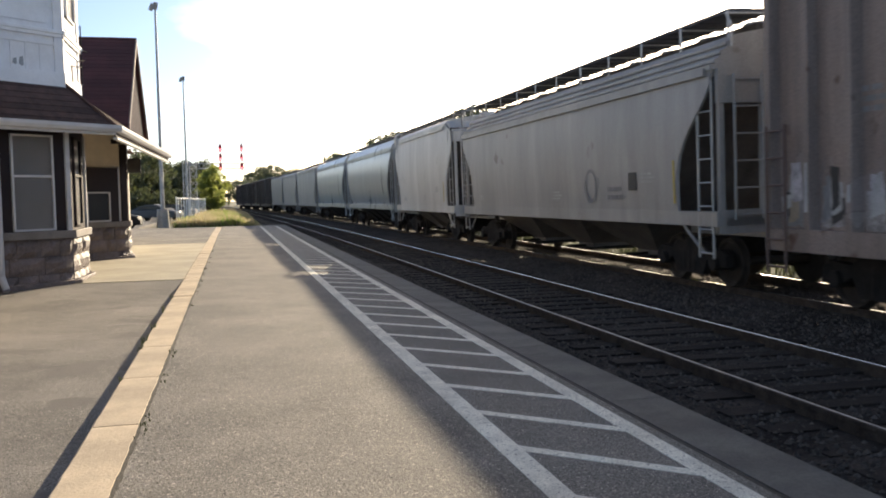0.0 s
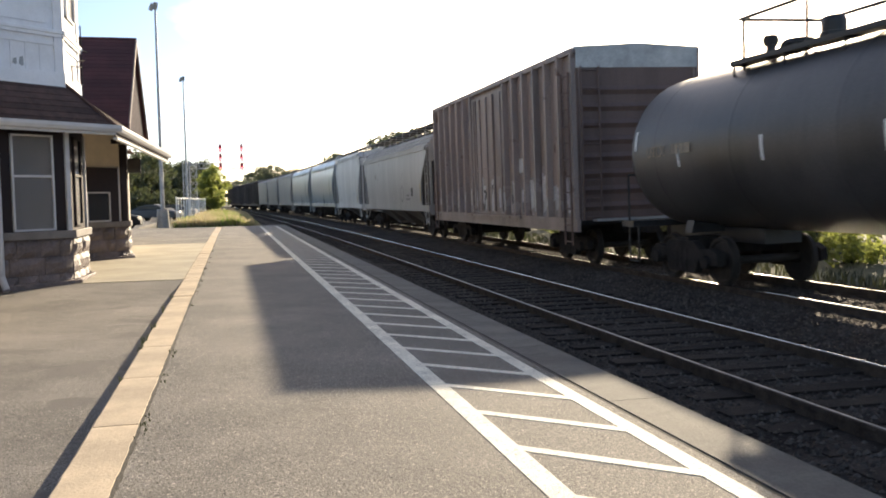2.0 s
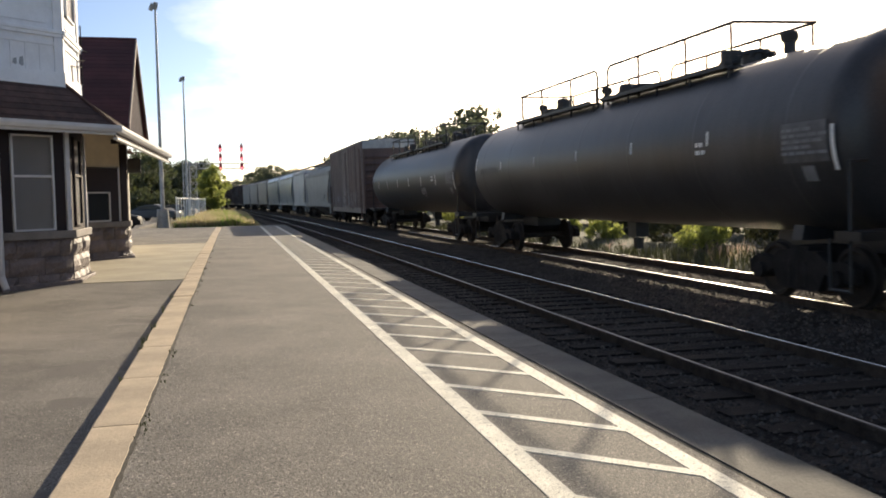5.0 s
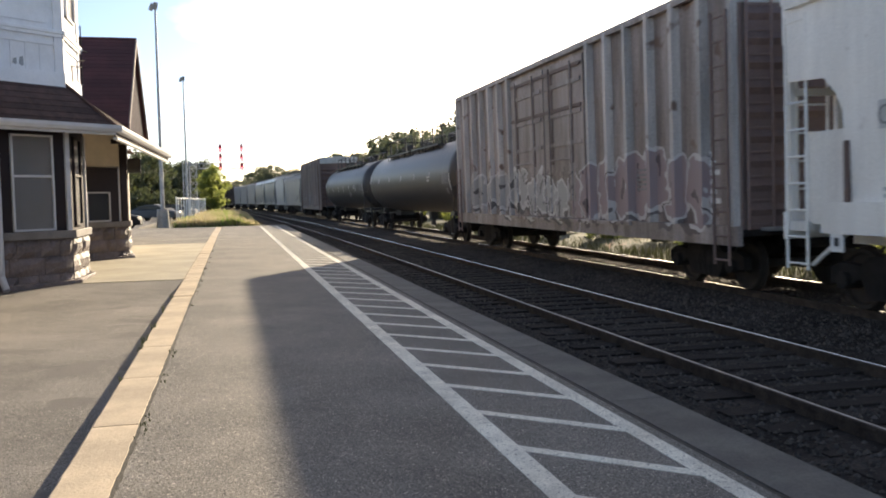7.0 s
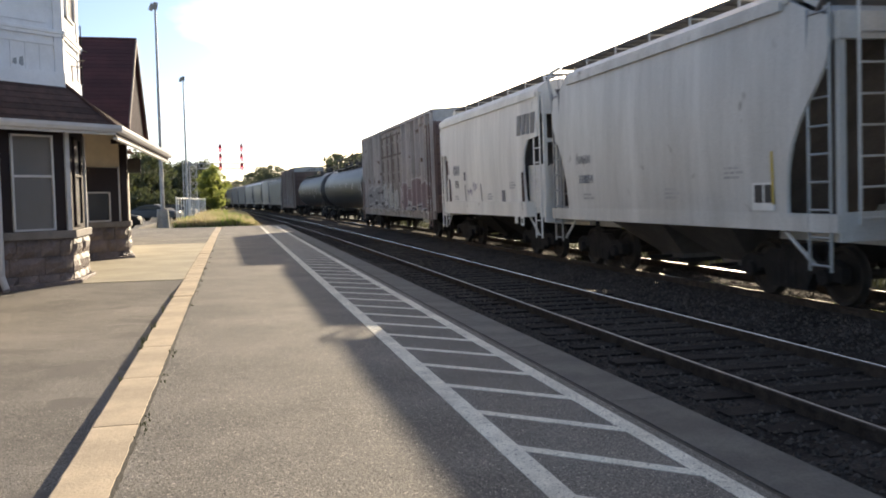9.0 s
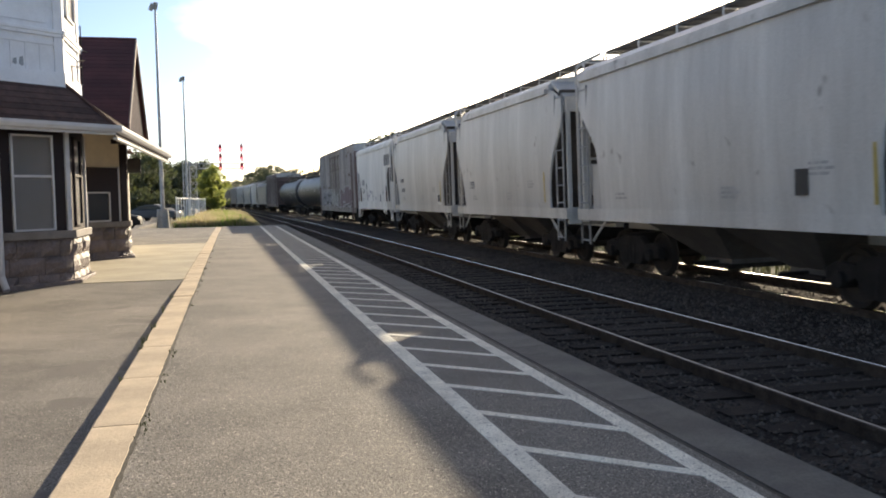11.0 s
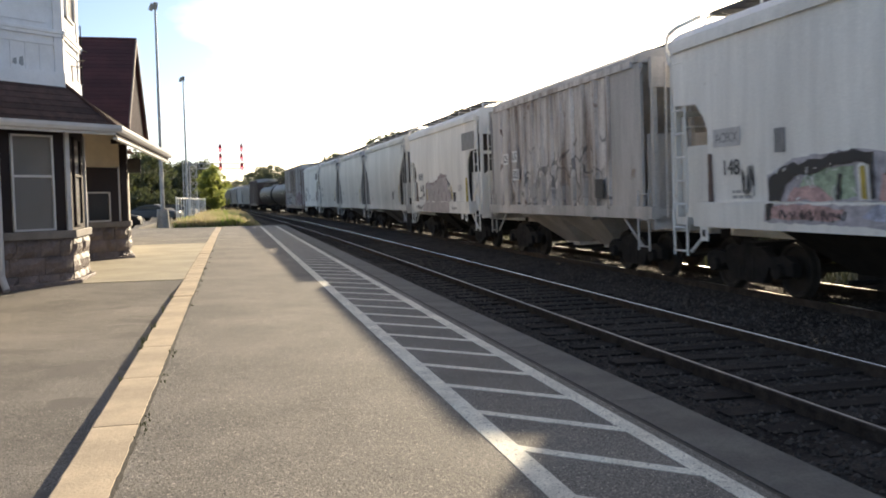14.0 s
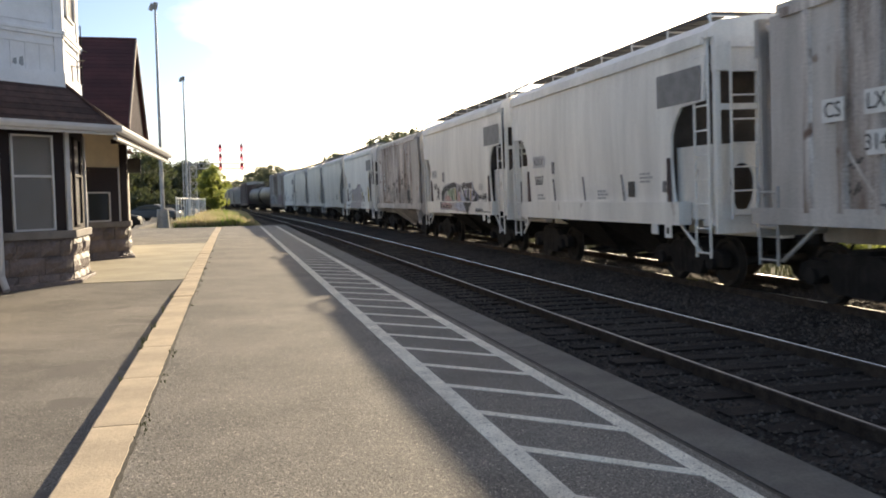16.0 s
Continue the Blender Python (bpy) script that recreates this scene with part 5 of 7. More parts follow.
def add_trucks(car, spread, spin=True):
    for yy in (-spread / 2, spread / 2):
        t = part("truck", BOLSTER, None, car, "grimy four-wheel truck", at=pose(0, yy, 0))
        part("side_frame", SIDE, None, t)
        part("side_frame", SIDE, None, t, at=pose(0, 0, 0, 0, 0, 180))
        for k in (-0.88, 0.88):
            w = part("wheelset", WHEELSET, None, t, at=pose(0, k, WHEEL_R))
            if spin:
                SPINNING.append((w, k))


def coupler(car, half):
    for s in (-1, 1):
        bm = B()
        box(bm, -0.07, 0.07, s * (half - 0.3) if s > 0 else s * (half + 0.42), s * (half + 0.42) if s > 0 else s * (half - 0.3), 0.8, 0.94)
        box(bm, -0.16, 0.16, *sorted((s * (half + 0.3), s * (half + 0.58))), 0.74, 1.0)
        part("coupler", bm, M["truck"], car, bevel=0.02)
        bm = B()
        rod(bm, (0.3, s * half, 0.9), (0.32, s * (half + 0.3), 0.5), 0.03, 6)
        rod(bm, (0.32, s * (half + 0.3), 0.5), (0.2, s * (half + 0.55), 0.55), 0.03, 6)
        part("air_hose", bm, M["rubber"], car)


def ladder(parent, x, y, z0, z1, w=0.42, along="y", rungs=None, material=None, name="ladder"):
    bm = B()
    n = rungs or max(2, round((z1 - z0) / 0.36))
    dx, dy = (0, w / 2) if along == "y" else (w / 2, 0)
    for s in (-1, 1):
        rod(bm, (x + s * dx, y + s * dy, z0), (x + s * dx, y + s * dy, z1), 0.024, 5)
    for i in range(n):
        z = z0 + 0.08 + (z1 - z0 - 0.16) * i / (n - 1)
        rod(bm, (x - dx, y - dy, z), (x + dx, y + dy, z), 0.017, 5)
    return part(name, bm, material or M["galv"], parent)


def running_board(car, half, z, material, hatch_mat, hatches=10, x0=0.62, x1=1.07, foot=0.14, bracket_mat=None):
    """Roof walks of close-set grating on both sides of the loading hatches, on upright brackets."""
    wk = part("roof_walk", B(), material, car, "close-grid steel roof walk")
    bm, br = B(), B()
    n = int(half * 2 / 1.45)
    for s in (-1, 1):
        m = max(6, round((x1 - x0) / 0.075))
        for k in range(m):
            xx = x0 + (x1 - x0) * (k + 0.5) / m
            box(bm, *sorted((s * (xx - 0.028), s * (xx + 0.028))), -half, half, z + 0.185, z + 0.205)
        box(bm, *sorted((s * (x1 - 0.012), s * x1)), -half, half, z + 0.17, z + 0.215)
        for i in range(n * 3 + 1):
            yy = -half + 2 * half * i / (n * 3)
            box(bm, *sorted((s * x0, s * x1)), yy - 0.012, yy + 0.012, z + 0.165, z + 0.185)
        for i in range(n + 1):
            yy = -half + 2 * half * i / n
            box(br, *sorted((s * (x1 + 0.002), s * (x1 + 0.014))), yy - 0.03, yy + 0.03, z - foot, z + 0.21)
            box(br, *sorted((s * x0, s * x1)), yy - 0.02, yy + 0.02, z + 0.14, z + 0.164)
    for s in (-1, 1):
        yy = s * half
        box(bm, -x1 + 0.02, x1 - 0.02, min(yy, yy - s * 0.3), max(yy, yy - s * 0.3), z + 0.206, z + 0.225)
        if x1 > 0.9:
            rod(br, (-x1 - 0.05, yy, z + 0.15), (-x1 - 0.05, yy + s * 0.16, z - 0.05), 0.02, 5)
            rod(br, (-x1 - 0.05, yy + s * 0.16, z - 0.05), (-x1 - 0.05, yy + s * 0.16, z - 0.4), 0.02, 5)
    bm.to_mesh(wk.data)
    bm.free()
    tagged(part("walk_bracket", br, bracket_mat or hatch_mat, wk, "painted brackets holding the roof walk"), kind="stuff")
    for i in range(hatches):
        yy = (half - 0.9) * (-1 + 2 * i / (hatches - 1))
        bm = B()
        loft(bm, [[(0.3 * k * math.cos(j * 0.6283), yy + 0.3 * k * math.sin(j * 0.6283), z + h) for j in range(10)] for k, h in ((1.0, 0.0), (1.0, 0.1), (0.8, 0.17))])
        part("hatch", bm, hatch_mat, car)


def side_sheet(levels, half, x_of, s, thick=0.05):
    """A car side from levels (height, how far its ends are cut back)."""
    bm = B()
    outer, inner = [], []
    for z, cut in levels:
        ys = [-(half - cut) + 2 * (half - cut) * i / 6 for i in range(7)]
        outer.append([bm.verts.new((s * x_of(z), y, z)) for y in ys])
        inner.append([bm.verts.new((s * (x_of(z) - thick), y, z)) for y in ys])
    for g in (outer, inner):
        for a, b in zip(g, g[1:]):
            for i in range(6):
                bm.faces.new((a[i], a[i + 1], b[i + 1], b[i]))
    for k in range(len(outer) - 1):
        for i in (0, 6):
            bm.faces.new((outer[k][i], outer[k + 1][i], inner[k + 1][i], inner[k][i]))
    for k in (0, -1):
        for i in range(6):
            bm.faces.new((outer[k][i], outer[k][i + 1], inner[k][i + 1], inner[k][i]))
    return bm


def oval_panel(q, y, s, zb):
    """Half of an end bulkhead, pierced by an upright oval."""
    bm = B()
    rings = []
    for d in (0.0, 0.04):
        hole, rim = [], []
        for j in range(16):
            a = 0.19635 + j * 0.3927
            c, v = math.cos(a), math.sin(a)
            hole.append((q * (0.78 + 0.26 * c * (0.86 + 0.14 * v)), y - s * d, 1.69 + 0.41 * v))
            k = 1 / max(abs(c), abs(v))
            rim.append((q * (0.69 + 0.67 * c * k), y - s * d, (zb + 2.42) / 2 + (2.42 - zb) / 2 * v * k))
        rings.append((hole, rim))
    loft(bm, [rings[0][1], rings[0][0], rings[1][0], rings[1][1], rings[0][1]], cap=False)
    return bm


def hopper_car(label, length, paint, style, bays=2, marks=None, top=4.42, roof_mat=None, placards=(), sill_mat=None, spin=True, grabs=True, deep=False, plated=False, stripe="yellow", ridged=False, slashes=()):
    """A covered hopper car. style: 'wide' flat sides with notched ends, 'curved' ends swept in a curve, 'round' tubular sides, 'ribbed' sides with posts."""
    car = tagged(new("hopper_car"), label, "hopper car", "cars of the freight train")
    half = length / 2
    zb = 1.18
    if style == "wide":
        levels = [(zb + 0.28, 1.32), (1.7, 1.36), (2.2, 1.38), (2.62, 1.36), (2.85, 1.24), (3.08, 1.0), (3.12, 0.28), (3.6, 0.22), (top - 0.3, 0.18)]
        x_of = lambda z: 1.53 - 0.02 * (z - 2.8) ** 2
    elif style == "curved":
        levels = [(zb + 0.02, 1.05), (1.45, 1.05), (1.75, 1.03), (2.0, 0.98), (2.26, 0.9), (2.55, 0.74), (2.8, 0.55), (3.0, 0.38), (3.25, 0.2), (3.6, 0.14), (top - 0.28, 0.12)]
        if deep:
            levels = [(zb + 0.02, 1.28), (1.5, 1.28), (1.95, 1.27), (2.3, 1.22), (2.6, 1.1), (2.85, 0.88), (3.05, 0.68), (3.25, 0.46), (3.42, 0.28), (3.58, 0.15), (top - 0.28, 0.12)]
        if ridged:
            levels = [(zb + 0.02, 1.28), (1.5, 1.28), (1.95, 1.25), (2.25, 1.15), (2.5, 0.98), (2.75, 0.75), (2.95, 0.52), (3.15, 0.33), (3.35, 0.18), (3.6, 0.12)]
        x_of = lambda z: 1.55 - 0.028 * (z - 2.5) ** 2
        if length < 10.5:
            levels[-2:] = [(3.55, 0.14), (3.86, 0.16), (4.0, 0.55), (top - 0.28, 1.0)]
    elif style == "round":
        levels = [(zb + 0.02 + k * (top - 0.5 - zb) / 10, 1.35 - 1.2 * (k / 10) ** 1.5) for k in range(11)]
        x_of = lambda z: 1.60 - 0.085 * (z - 2.7) ** 2
    else:
        levels = [(zb + 0.2, 1.5), (2.0, 1.5), (3.0, 1.5), (top - 0.25, 1.5)]
        x_of = lambda z: 1.46
    eave = levels[-1][0]
    plain = roof_mat or paint
    sides = []
    for s in (-1, 1):
        sides.append(part("side_sheet", side_sheet(levels, half, x_of, s), paint, car, smooth=style != "ribbed", at=pose(0, 0.3 if style == "ribbed" else 0, 0)))
    if style == "ribbed":
        n = 12
        for s in (-1, 1):
            for i in range(n):
                yy = -(half - 1.58) + 2 * (half - 1.58) * i / (n - 1)
                bm = B()
                prism(bm, [(s * 1.455, yy - 0.1), (s * 1.525, yy - 0.06), (s * 1.525, yy + 0.06), (s * 1.455, yy + 0.1)], 2, zb + 0.15, eave + 0.02)
                part("side_post", bm, paint, sides[0 if s < 0 else 1])
    # Roof with a top chord along each side.
    bm = B()
    back = 1.0 if style == "curved" and length < 10.5 else 0.6 if style == "ribbed" else 0.1
    r0 = half - back
    w = x_of(eave)
    if ridged:
        half_roof = [(-w - 0.03, eave - 0.02), (-w - 0.03, eave + 0.06)]
        for k in range(3):
            u, v = 1.44 - 0.11 * k, eave + 0.13 + 0.14 * k
            half_roof += [(-u, v - 0.05), (-u - 0.035, v - 0.03), (-u - 0.035, v + 0.01), (-u + 0.02, v + 0.03)]
        half_roof += [(-1.08, 4.14), (-0.5, 4.24)]
    else:
        half_roof = [(-w - 0.03, eave - 0.02), (-w - 0.03, eave + 0.1), (-w * 0.86, top - 0.03), (-w * 0.35, top + 0.06)]
    outline = half_roof + [(-x, z) for x, z in reversed(half_roof)]
    loft(bm, [[(x, y, z) for x, z in outline] for y in (-r0, r0)])
    part("roof", bm, plain, car, "roof with lengthwise ridges above the eaves" if ridged else "")
    for s in (-1, 1):
        bm = B()
        xx = sorted((s * (w + 0.0), s * (w + 0.07)))
        box(bm, xx[0], xx[1], -half + back + 0.15, half - back - 0.15, eave - 0.1, eave + 0.02)
        part("top_chord", bm, paint, car)
        bm = B()
        xx = sorted((s * 1.36, s * (1.6 if style == "wide" else 1.52)))
        box(bm, xx[0], xx[1], -half + (0.0 if style != "wide" else 1.0), half - (0.0 if style != "wide" else 1.0), zb - (0.1 if style != "ribbed" else 0.02), zb + (0.3 if style == "wide" else 0.21 if style == "ribbed" else 0.14))
        part("side_sill", bm, sill_mat or paint, car, "pale side sill", bevel=0.015)
    # Sloping ends and end frames.
    for s in (-1, 1):
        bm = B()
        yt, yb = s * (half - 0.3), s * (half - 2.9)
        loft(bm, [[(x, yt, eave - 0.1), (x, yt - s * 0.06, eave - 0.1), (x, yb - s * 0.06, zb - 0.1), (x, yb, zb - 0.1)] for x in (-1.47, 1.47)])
        # Darkened for the deep shade below the roof end; ribbed cars keep plain paint.
        part("slope_sheet", bm, plain if style == "ribbed" else PAINT["shade_dark"], car, "sloping end sheet")
        bm = B()
        box(bm, -1.42, 1.42, *sorted((s * (half - 0.02), s * (half - 0.5))), zb - 0.1, zb + 0.03)
        box(bm, -1.46, 1.46, *sorted((s * (half - 0.02), s * (half - 0.08))), zb - 0.22, zb + 0.16)
        box(bm, -0.3, 0.3, *sorted((s * half, s * (half - 3.0))), zb - 0.35, zb - 0.02)
        part("end_platform", bm, plain, car, bevel=0.01)
        bm = B()
        for x in (-1.38, -0.62, 0.62, 1.38):
            box(bm, x - 0.045, x + 0.045, *sorted((s * (half - 0.06), s * (half - 0.15))), zb, eave if back < 0.7 else 3.9)
        if style == "wide":
            box(bm, -1.38, 1.38, *sorted((s * (half - 0.05), s * (half - 0.12))), 2.95, 3.05)
        if back < 0.7:
            box(bm, -1.45, 1.45, *sorted((s * (half - 0.03), s * (half - 0.14))), eave - 0.55, eave)
        else:
            box(bm, -1.45, 1.45, *sorted((s * (half - 0.03), s * (half - 0.14))), 3.55, 3.9)
            loft(bm, [[(x, s * (half - 0.1), 3.82), (x, s * (half - 0.1), 3.88), (x, s * (r0 - 0.05), eave + 0.2), (x, s * (r0 - 0.05), eave + 0.1)] for x in (-1.42, 1.42)])
        part("end_frame", bm, plain, car)
        if plated or style == "ribbed":
            pb = B()
            box(pb, -1.36, 1.36, *sorted((s * (half - 0.4), s * (half - 0.44))), 1.62 if plated else zb, 2.3 if plated else 2.75)
            part("end_plate", pb, plain, car, "pale lower end plate", bevel=0.008)
            for q in (-1, 1):
                pb = B()
                box(pb, *sorted((q * 1.3, q * 1.34) if plated else (q * 1.42, q * 1.478)), *sorted((s * (half - 0.44), s * (half - (1.4 if plated else 2.0)))), zb, 2.28 if plated else eave - 0.04)
                part("end_gusset", pb, plain, car, bevel=0.008)
        ladder(car, -1.50, s * (half - 0.38), zb - 0.62, eave - 0.2 if style != "ribbed" else 1.7, 0.44, material=plain if style != "curved" else M["galv"])
        ladder(car, 1.50, s * (half - 0.38), zb - 0.62, eave - 0.2, 0.44, material=plain)
        ladder(car, -0.95, s * (half + 0.02), zb, eave - 0.1, 0.5, along="x", material=plain)
        if style == "wide":
            for q in (-1, 1):
                bm = B()
                prism(bm, [(s * (half - 0.36), zb), (s * (half - 0.36), 2.42), (s * (half - 1.5), 2.42), (s * (half - 1.5), zb)], 0, *sorted((q * 1.3, q * 1.34)))
                part("end_gusset", bm, plain, car)
                part("end_panel", oval_panel(q, s * (half - 0.36), s, zb), plain, car, "pale end panel with an oval opening")
            bm = B()
            box(bm, -1.56, -1.50, s * (half - 1.44) - 0.035, s * (half - 1.44) + 0.035, zb + 0.3, 2.25)
            part("jacking_post", bm, M["yellow"] if s < 0 and stripe == "post" else PAINT["brown_end"], car)
        if style in ("wide", "curved") and s > 0 and grabs:
            for q in (-1, 1):
                if back > 0.7:
                    bm = B()
                    arc = [(q * 1.15, s * (half + 0.2), top + 0.19), (q * 1.4, s * (half + 0.16), top + 0.06), (q * 1.47, s * (half + 0.12), top - 0.1), (q * 1.47, s * (half + 0.03), top - 0.3), (q * 1.47, s * (half - 0.06), 3.85)]
                    for a, b in zip(arc, arc[1:]):
                        rod(bm, a, b, 0.042, 6)
                    part("grab_iron", bm, plain, car, "curved corner grab iron")
                    continue
                bm = B()
                arc = [(q * 1.1, s * (half - 0.5), top + 0.2), (q * 1.4, s * (half - 0.2), top + 0.06), (q * 1.46, s * (half - 0.02), top - 0.03), (q * 1.47, s * (half + 0.03), top - 0.16), (q * 1.47, s * (half + 0.02), top - 0.38), (q * 1.47, s * (half - 0.06), top - 0.55)]
                for a, b in zip(arc, arc[1:]):
                    rod(bm, a, b, 0.035, 6)
                part("grab_iron", bm, plain, car, "curved corner grab iron")
        for x in (-1.42, 1.42):
            bm = B()
            rod(bm, (x, s * (half - 0.6), zb - 0.55), (x, s * (half - 1.35), zb - 0.05), 0.03, 5)
            part("brace", bm, plain, car)
    # Discharge bays.
    span = length - 5.6
    for i in range(bays):
        c = -span / 2 + span * (i + 0.5) / bays
        k = span / bays / 2
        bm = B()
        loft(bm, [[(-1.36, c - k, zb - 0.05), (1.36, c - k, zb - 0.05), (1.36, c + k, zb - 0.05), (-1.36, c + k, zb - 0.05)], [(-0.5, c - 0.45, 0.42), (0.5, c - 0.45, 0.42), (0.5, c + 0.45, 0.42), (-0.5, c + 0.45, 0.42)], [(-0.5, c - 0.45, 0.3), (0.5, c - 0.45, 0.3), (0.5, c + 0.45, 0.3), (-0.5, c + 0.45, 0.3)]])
        # Bays of curved cars take the colour with shade painted in.
        bay = part("discharge_bay", bm, plain if style == "ribbed" else PAINT["shade_dark"] if style == "curved" else M["truck"], car, "funnel-shaped discharge bay")
        bm = B()
        box(bm, -0.62, 0.62, c - 0.5, c + 0.5, 0.26, 0.34)
        rod(bm, (-1.0, c, 0.36), (1.0, c, 0.36), 0.035, 6)
        part("gate", bm, M["truck"], bay)
    if style == "ribbed":
        running_board(car, half - 0.75, top, M["grating"], plain, 8, 0.1, 0.42)
    elif ridged:
        bm = B()
        box(bm, -0.44, 0.44, -half + 0.5, half - 0.5, 4.2, 4.4)
        # Coaming in the shade-dark colour, for the dark band below the walk.
        part("hatch_coaming", bm, PAINT["shade_dark"], car, "long loading hatch coaming", bevel=0.02)
        running_board(car, half - 0.2, 4.34, M["grating"], plain, 10, 0.28, 1.14, 0.24, PAINT["silver"])
    else:
        running_board(car, half + 0.22 if back > 0.7 else half - 0.75, top, M["grating"], plain, 8 if bays == 2 else 10)
    add_trucks(car, length - 3.4, spin)
    coupler(car, half)
    x = -x_of(1.9) - 0.006
    if style == "ribbed":
        x = -1.535
    if marks:
        for words, h, y, z, m in marks:
            lettering(words, h, m, car, x if style == "ribbed" else -max(x_of(z), x_of(z + h)) - 0.014, y, z)
    if style in ("wide", "curved"):
        bars(car, x, half - 2.05, 1.66, 2, M["fineprint"], 0.6, 0.045)
        bars(car, x, -0.6, 1.72, 3, M["fineprint"], 0.5, 0.04)
        bars(car, x, -half + 2.6, 2.02, 3, M["fineprint"], 0.5, 0.04)
    if style == "wide":
        for y in slashes:
            bm = B()
            prism(bm, [(y - 0.04, 1.5), (y + 0.035, 1.5), (y + 0.15, 2.02), (y + 0.075, 2.02)], 0, -x_of(2.0) - 0.008, -x_of(2.0) - 0.003)
            part("dark_stripe", bm, FADED, car)
        for y, marked in ((half - 1.3, True), (-half + 1.92, False), (-half + 1.42, True)):
            bm = B()
            box(bm, -1.59, -1.575, y - 0.12, y + 0.12, zb - 0.33 if marked else zb - 0.28, zb - 0.08)
            tag = part("tag_plate", bm, M["placard"], car, "small white tag plate")
            if marked:
                bm = B()
                box(bm, -1.596, -1.590, y - 0.045, y + 0.045, zb - 0.26, zb - 0.15)
                part("tag_mark", bm, INK, tag)
    if style in ("wide", "curved"):
        yy = -half + (1.33 if style == "curved" else 1.48)
        bm = B()
        prism(bm, [(yy - 0.03, 1.45), (yy + 0.02, 1.45), (yy + 0.05, 2.2), (yy, 2.2)], 0, -x_of(2.0) - 0.012, -x_of(2.0) - 0.002)
        part("reflector_stripe", bm, M["yellow"], car, "yellow reflective stripe")
    for i, (y, z, wd, ht, m) in enumerate(placards):
        bm = B()
        xx = x if style == "ribbed" else -max(x_of(z - ht / 2), x_of(z + ht / 2)) - 0.003 * i
        box(bm, xx - 0.008, xx - 0.002, y - wd / 2, y + wd / 2, z - ht / 2, z + ht / 2)
        part("placard", bm, m, car)
    return car


def side_post(parent, s, y, z0, z1, paint):
    bm = B()
    loft(bm, [[(s * 1.58, y - 0.06, z), (s * 1.43, y - 0.09, z), (s * 1.43, y + 0.09, z), (s * 1.58, y + 0.06, z)] for z in (z0, z1)])
    part("side_post", bm, paint, parent)


def box_car(label, length, paint, top=4.95, ribs=18, doors=1, end_paint=None, light_end=True, spin=True, rib_paint=None):
    car = tagged(new("box_car"), label, "box car", "cars of the freight train")
    half = length / 2
    zf, ze = 1.05, top - 0.12
    dw = 1.6 if doors == 1 else 2.5
    for s in (-1, 1):
        bm = B()
        x0, x1 = sorted((s * 1.38, s * 1.435))
        box(bm, x0, x1, -half, half, zf, ze)
        side = part("side_sheet", bm, paint, car)
        for i in range(ribs):
            yy = -half + 0.12 + 2 * (half - 0.12) * i / (ribs - 1)
            if abs(yy) > dw:
                side_post(side, s, yy, zf + 0.05, ze - 0.03, rib_paint or paint)
        x0, x1 = sorted((s * 1.47, s * 1.56))
        bm = B()
        box(bm, x0, x1, -half, half, zf - 0.25, zf + 0.06)
        part("side_sill", bm, paint, car)
        bm = B()
        box(bm, x0, x1, -half, half, ze - 0.1, ze)
        part("top_chord", bm, paint, car)
        for k in range(doors):
            c = (k - (doors - 1) / 2) * 2 * dw / doors
            w = dw / doors - 0.04
            bm = B()
            box(bm, *sorted((s * 1.435, s * 1.53)), c - w, c + w, zf + 0.08, ze - 0.22)
            d = part("door", bm, paint, car, "large sliding door", bevel=0.008)
            for j in range(5):
                bm = B()
                if doors == 1:
                    yy = c - w + 0.2 + (2 * w - 0.4) * j / 4
                    box(bm, *sorted((s * 1.53, s * 1.57)), yy - 0.06, yy + 0.06, zf + 0.15, ze - 0.3)
                else:
                    z = zf + 0.35 + j * 0.68
                    box(bm, *sorted((s * 1.53, s * 1.565)), c - w + 0.1, c + w - 0.1, z, z + 0.09)
                part("door_rib", bm, paint, d)
            bm = B()
            for y in (c - w * 0.55, c + w * 0.55):
                rod(bm, (s * 1.615, y, zf + 0.15), (s * 1.615, y, ze - 0.3), 0.022, 6)
            rod(bm, (s * 1.62, c - w * 0.55, zf + 1.4), (s * 1.62, c + w * 0.55, zf + 1.4), 0.02, 6)
            part("lock_rod", bm, paint, d)
        bm = B()
        box(bm, *sorted((s * 1.5, s * 1.63)), -dw * 1.9, dw + 0.1, zf - 0.02, zf + 0.05)
        part("door_track", bm, paint, car)
    for s in (-1, 1):
        bm = B()
        box(bm, -1.48, 1.48, *sorted((s * half, s * (half - 0.06))), zf, ze - 0.42)
        e = part("end_wall", bm, end_paint or paint, car, "corrugated steel end")
        bm = B()
        for j in range(9):
            z = zf + 0.3 + j * 0.37
            if z < ze - 0.55:
                loft(bm, [[(-1.38, s * half, z - 0.1), (-1.38, s * (half + 0.06), z), (-1.38, s * half, z + 0.1)], [(1.38, s * half, z - 0.1), (1.38, s * (half + 0.06), z), (1.38, s * half, z + 0.1)]])
        part("corrugation", bm, end_paint or paint, e)
        bm = B()
        prism(bm, [(-1.48, ze - 0.42), (1.48, ze - 0.42), (1.48, ze), (0, top - 0.01), (-1.48, ze)], 1, *sorted((s * (half + 0.01), s * (half - 0.06))))
        part("end_fascia", bm, PAINT["rooflite"] if light_end else paint, e, "pale upper end panel")
        ladder(car, -1.20, s * (half + 0.1), zf, ze - 0.4, 0.42, along="x", material=end_paint or paint)
        ladder(car, -1.62, s * (half - 0.35), zf - 0.55, zf + 1.5 if s > 0 else ze - 0.5, 0.42, material=end_paint or paint)
        bm = B()
        rod(bm, (0.6, s * (half + 0.08), 2.6), (0.6, s * (half + 0.16), 2.6), 0.26, 14)
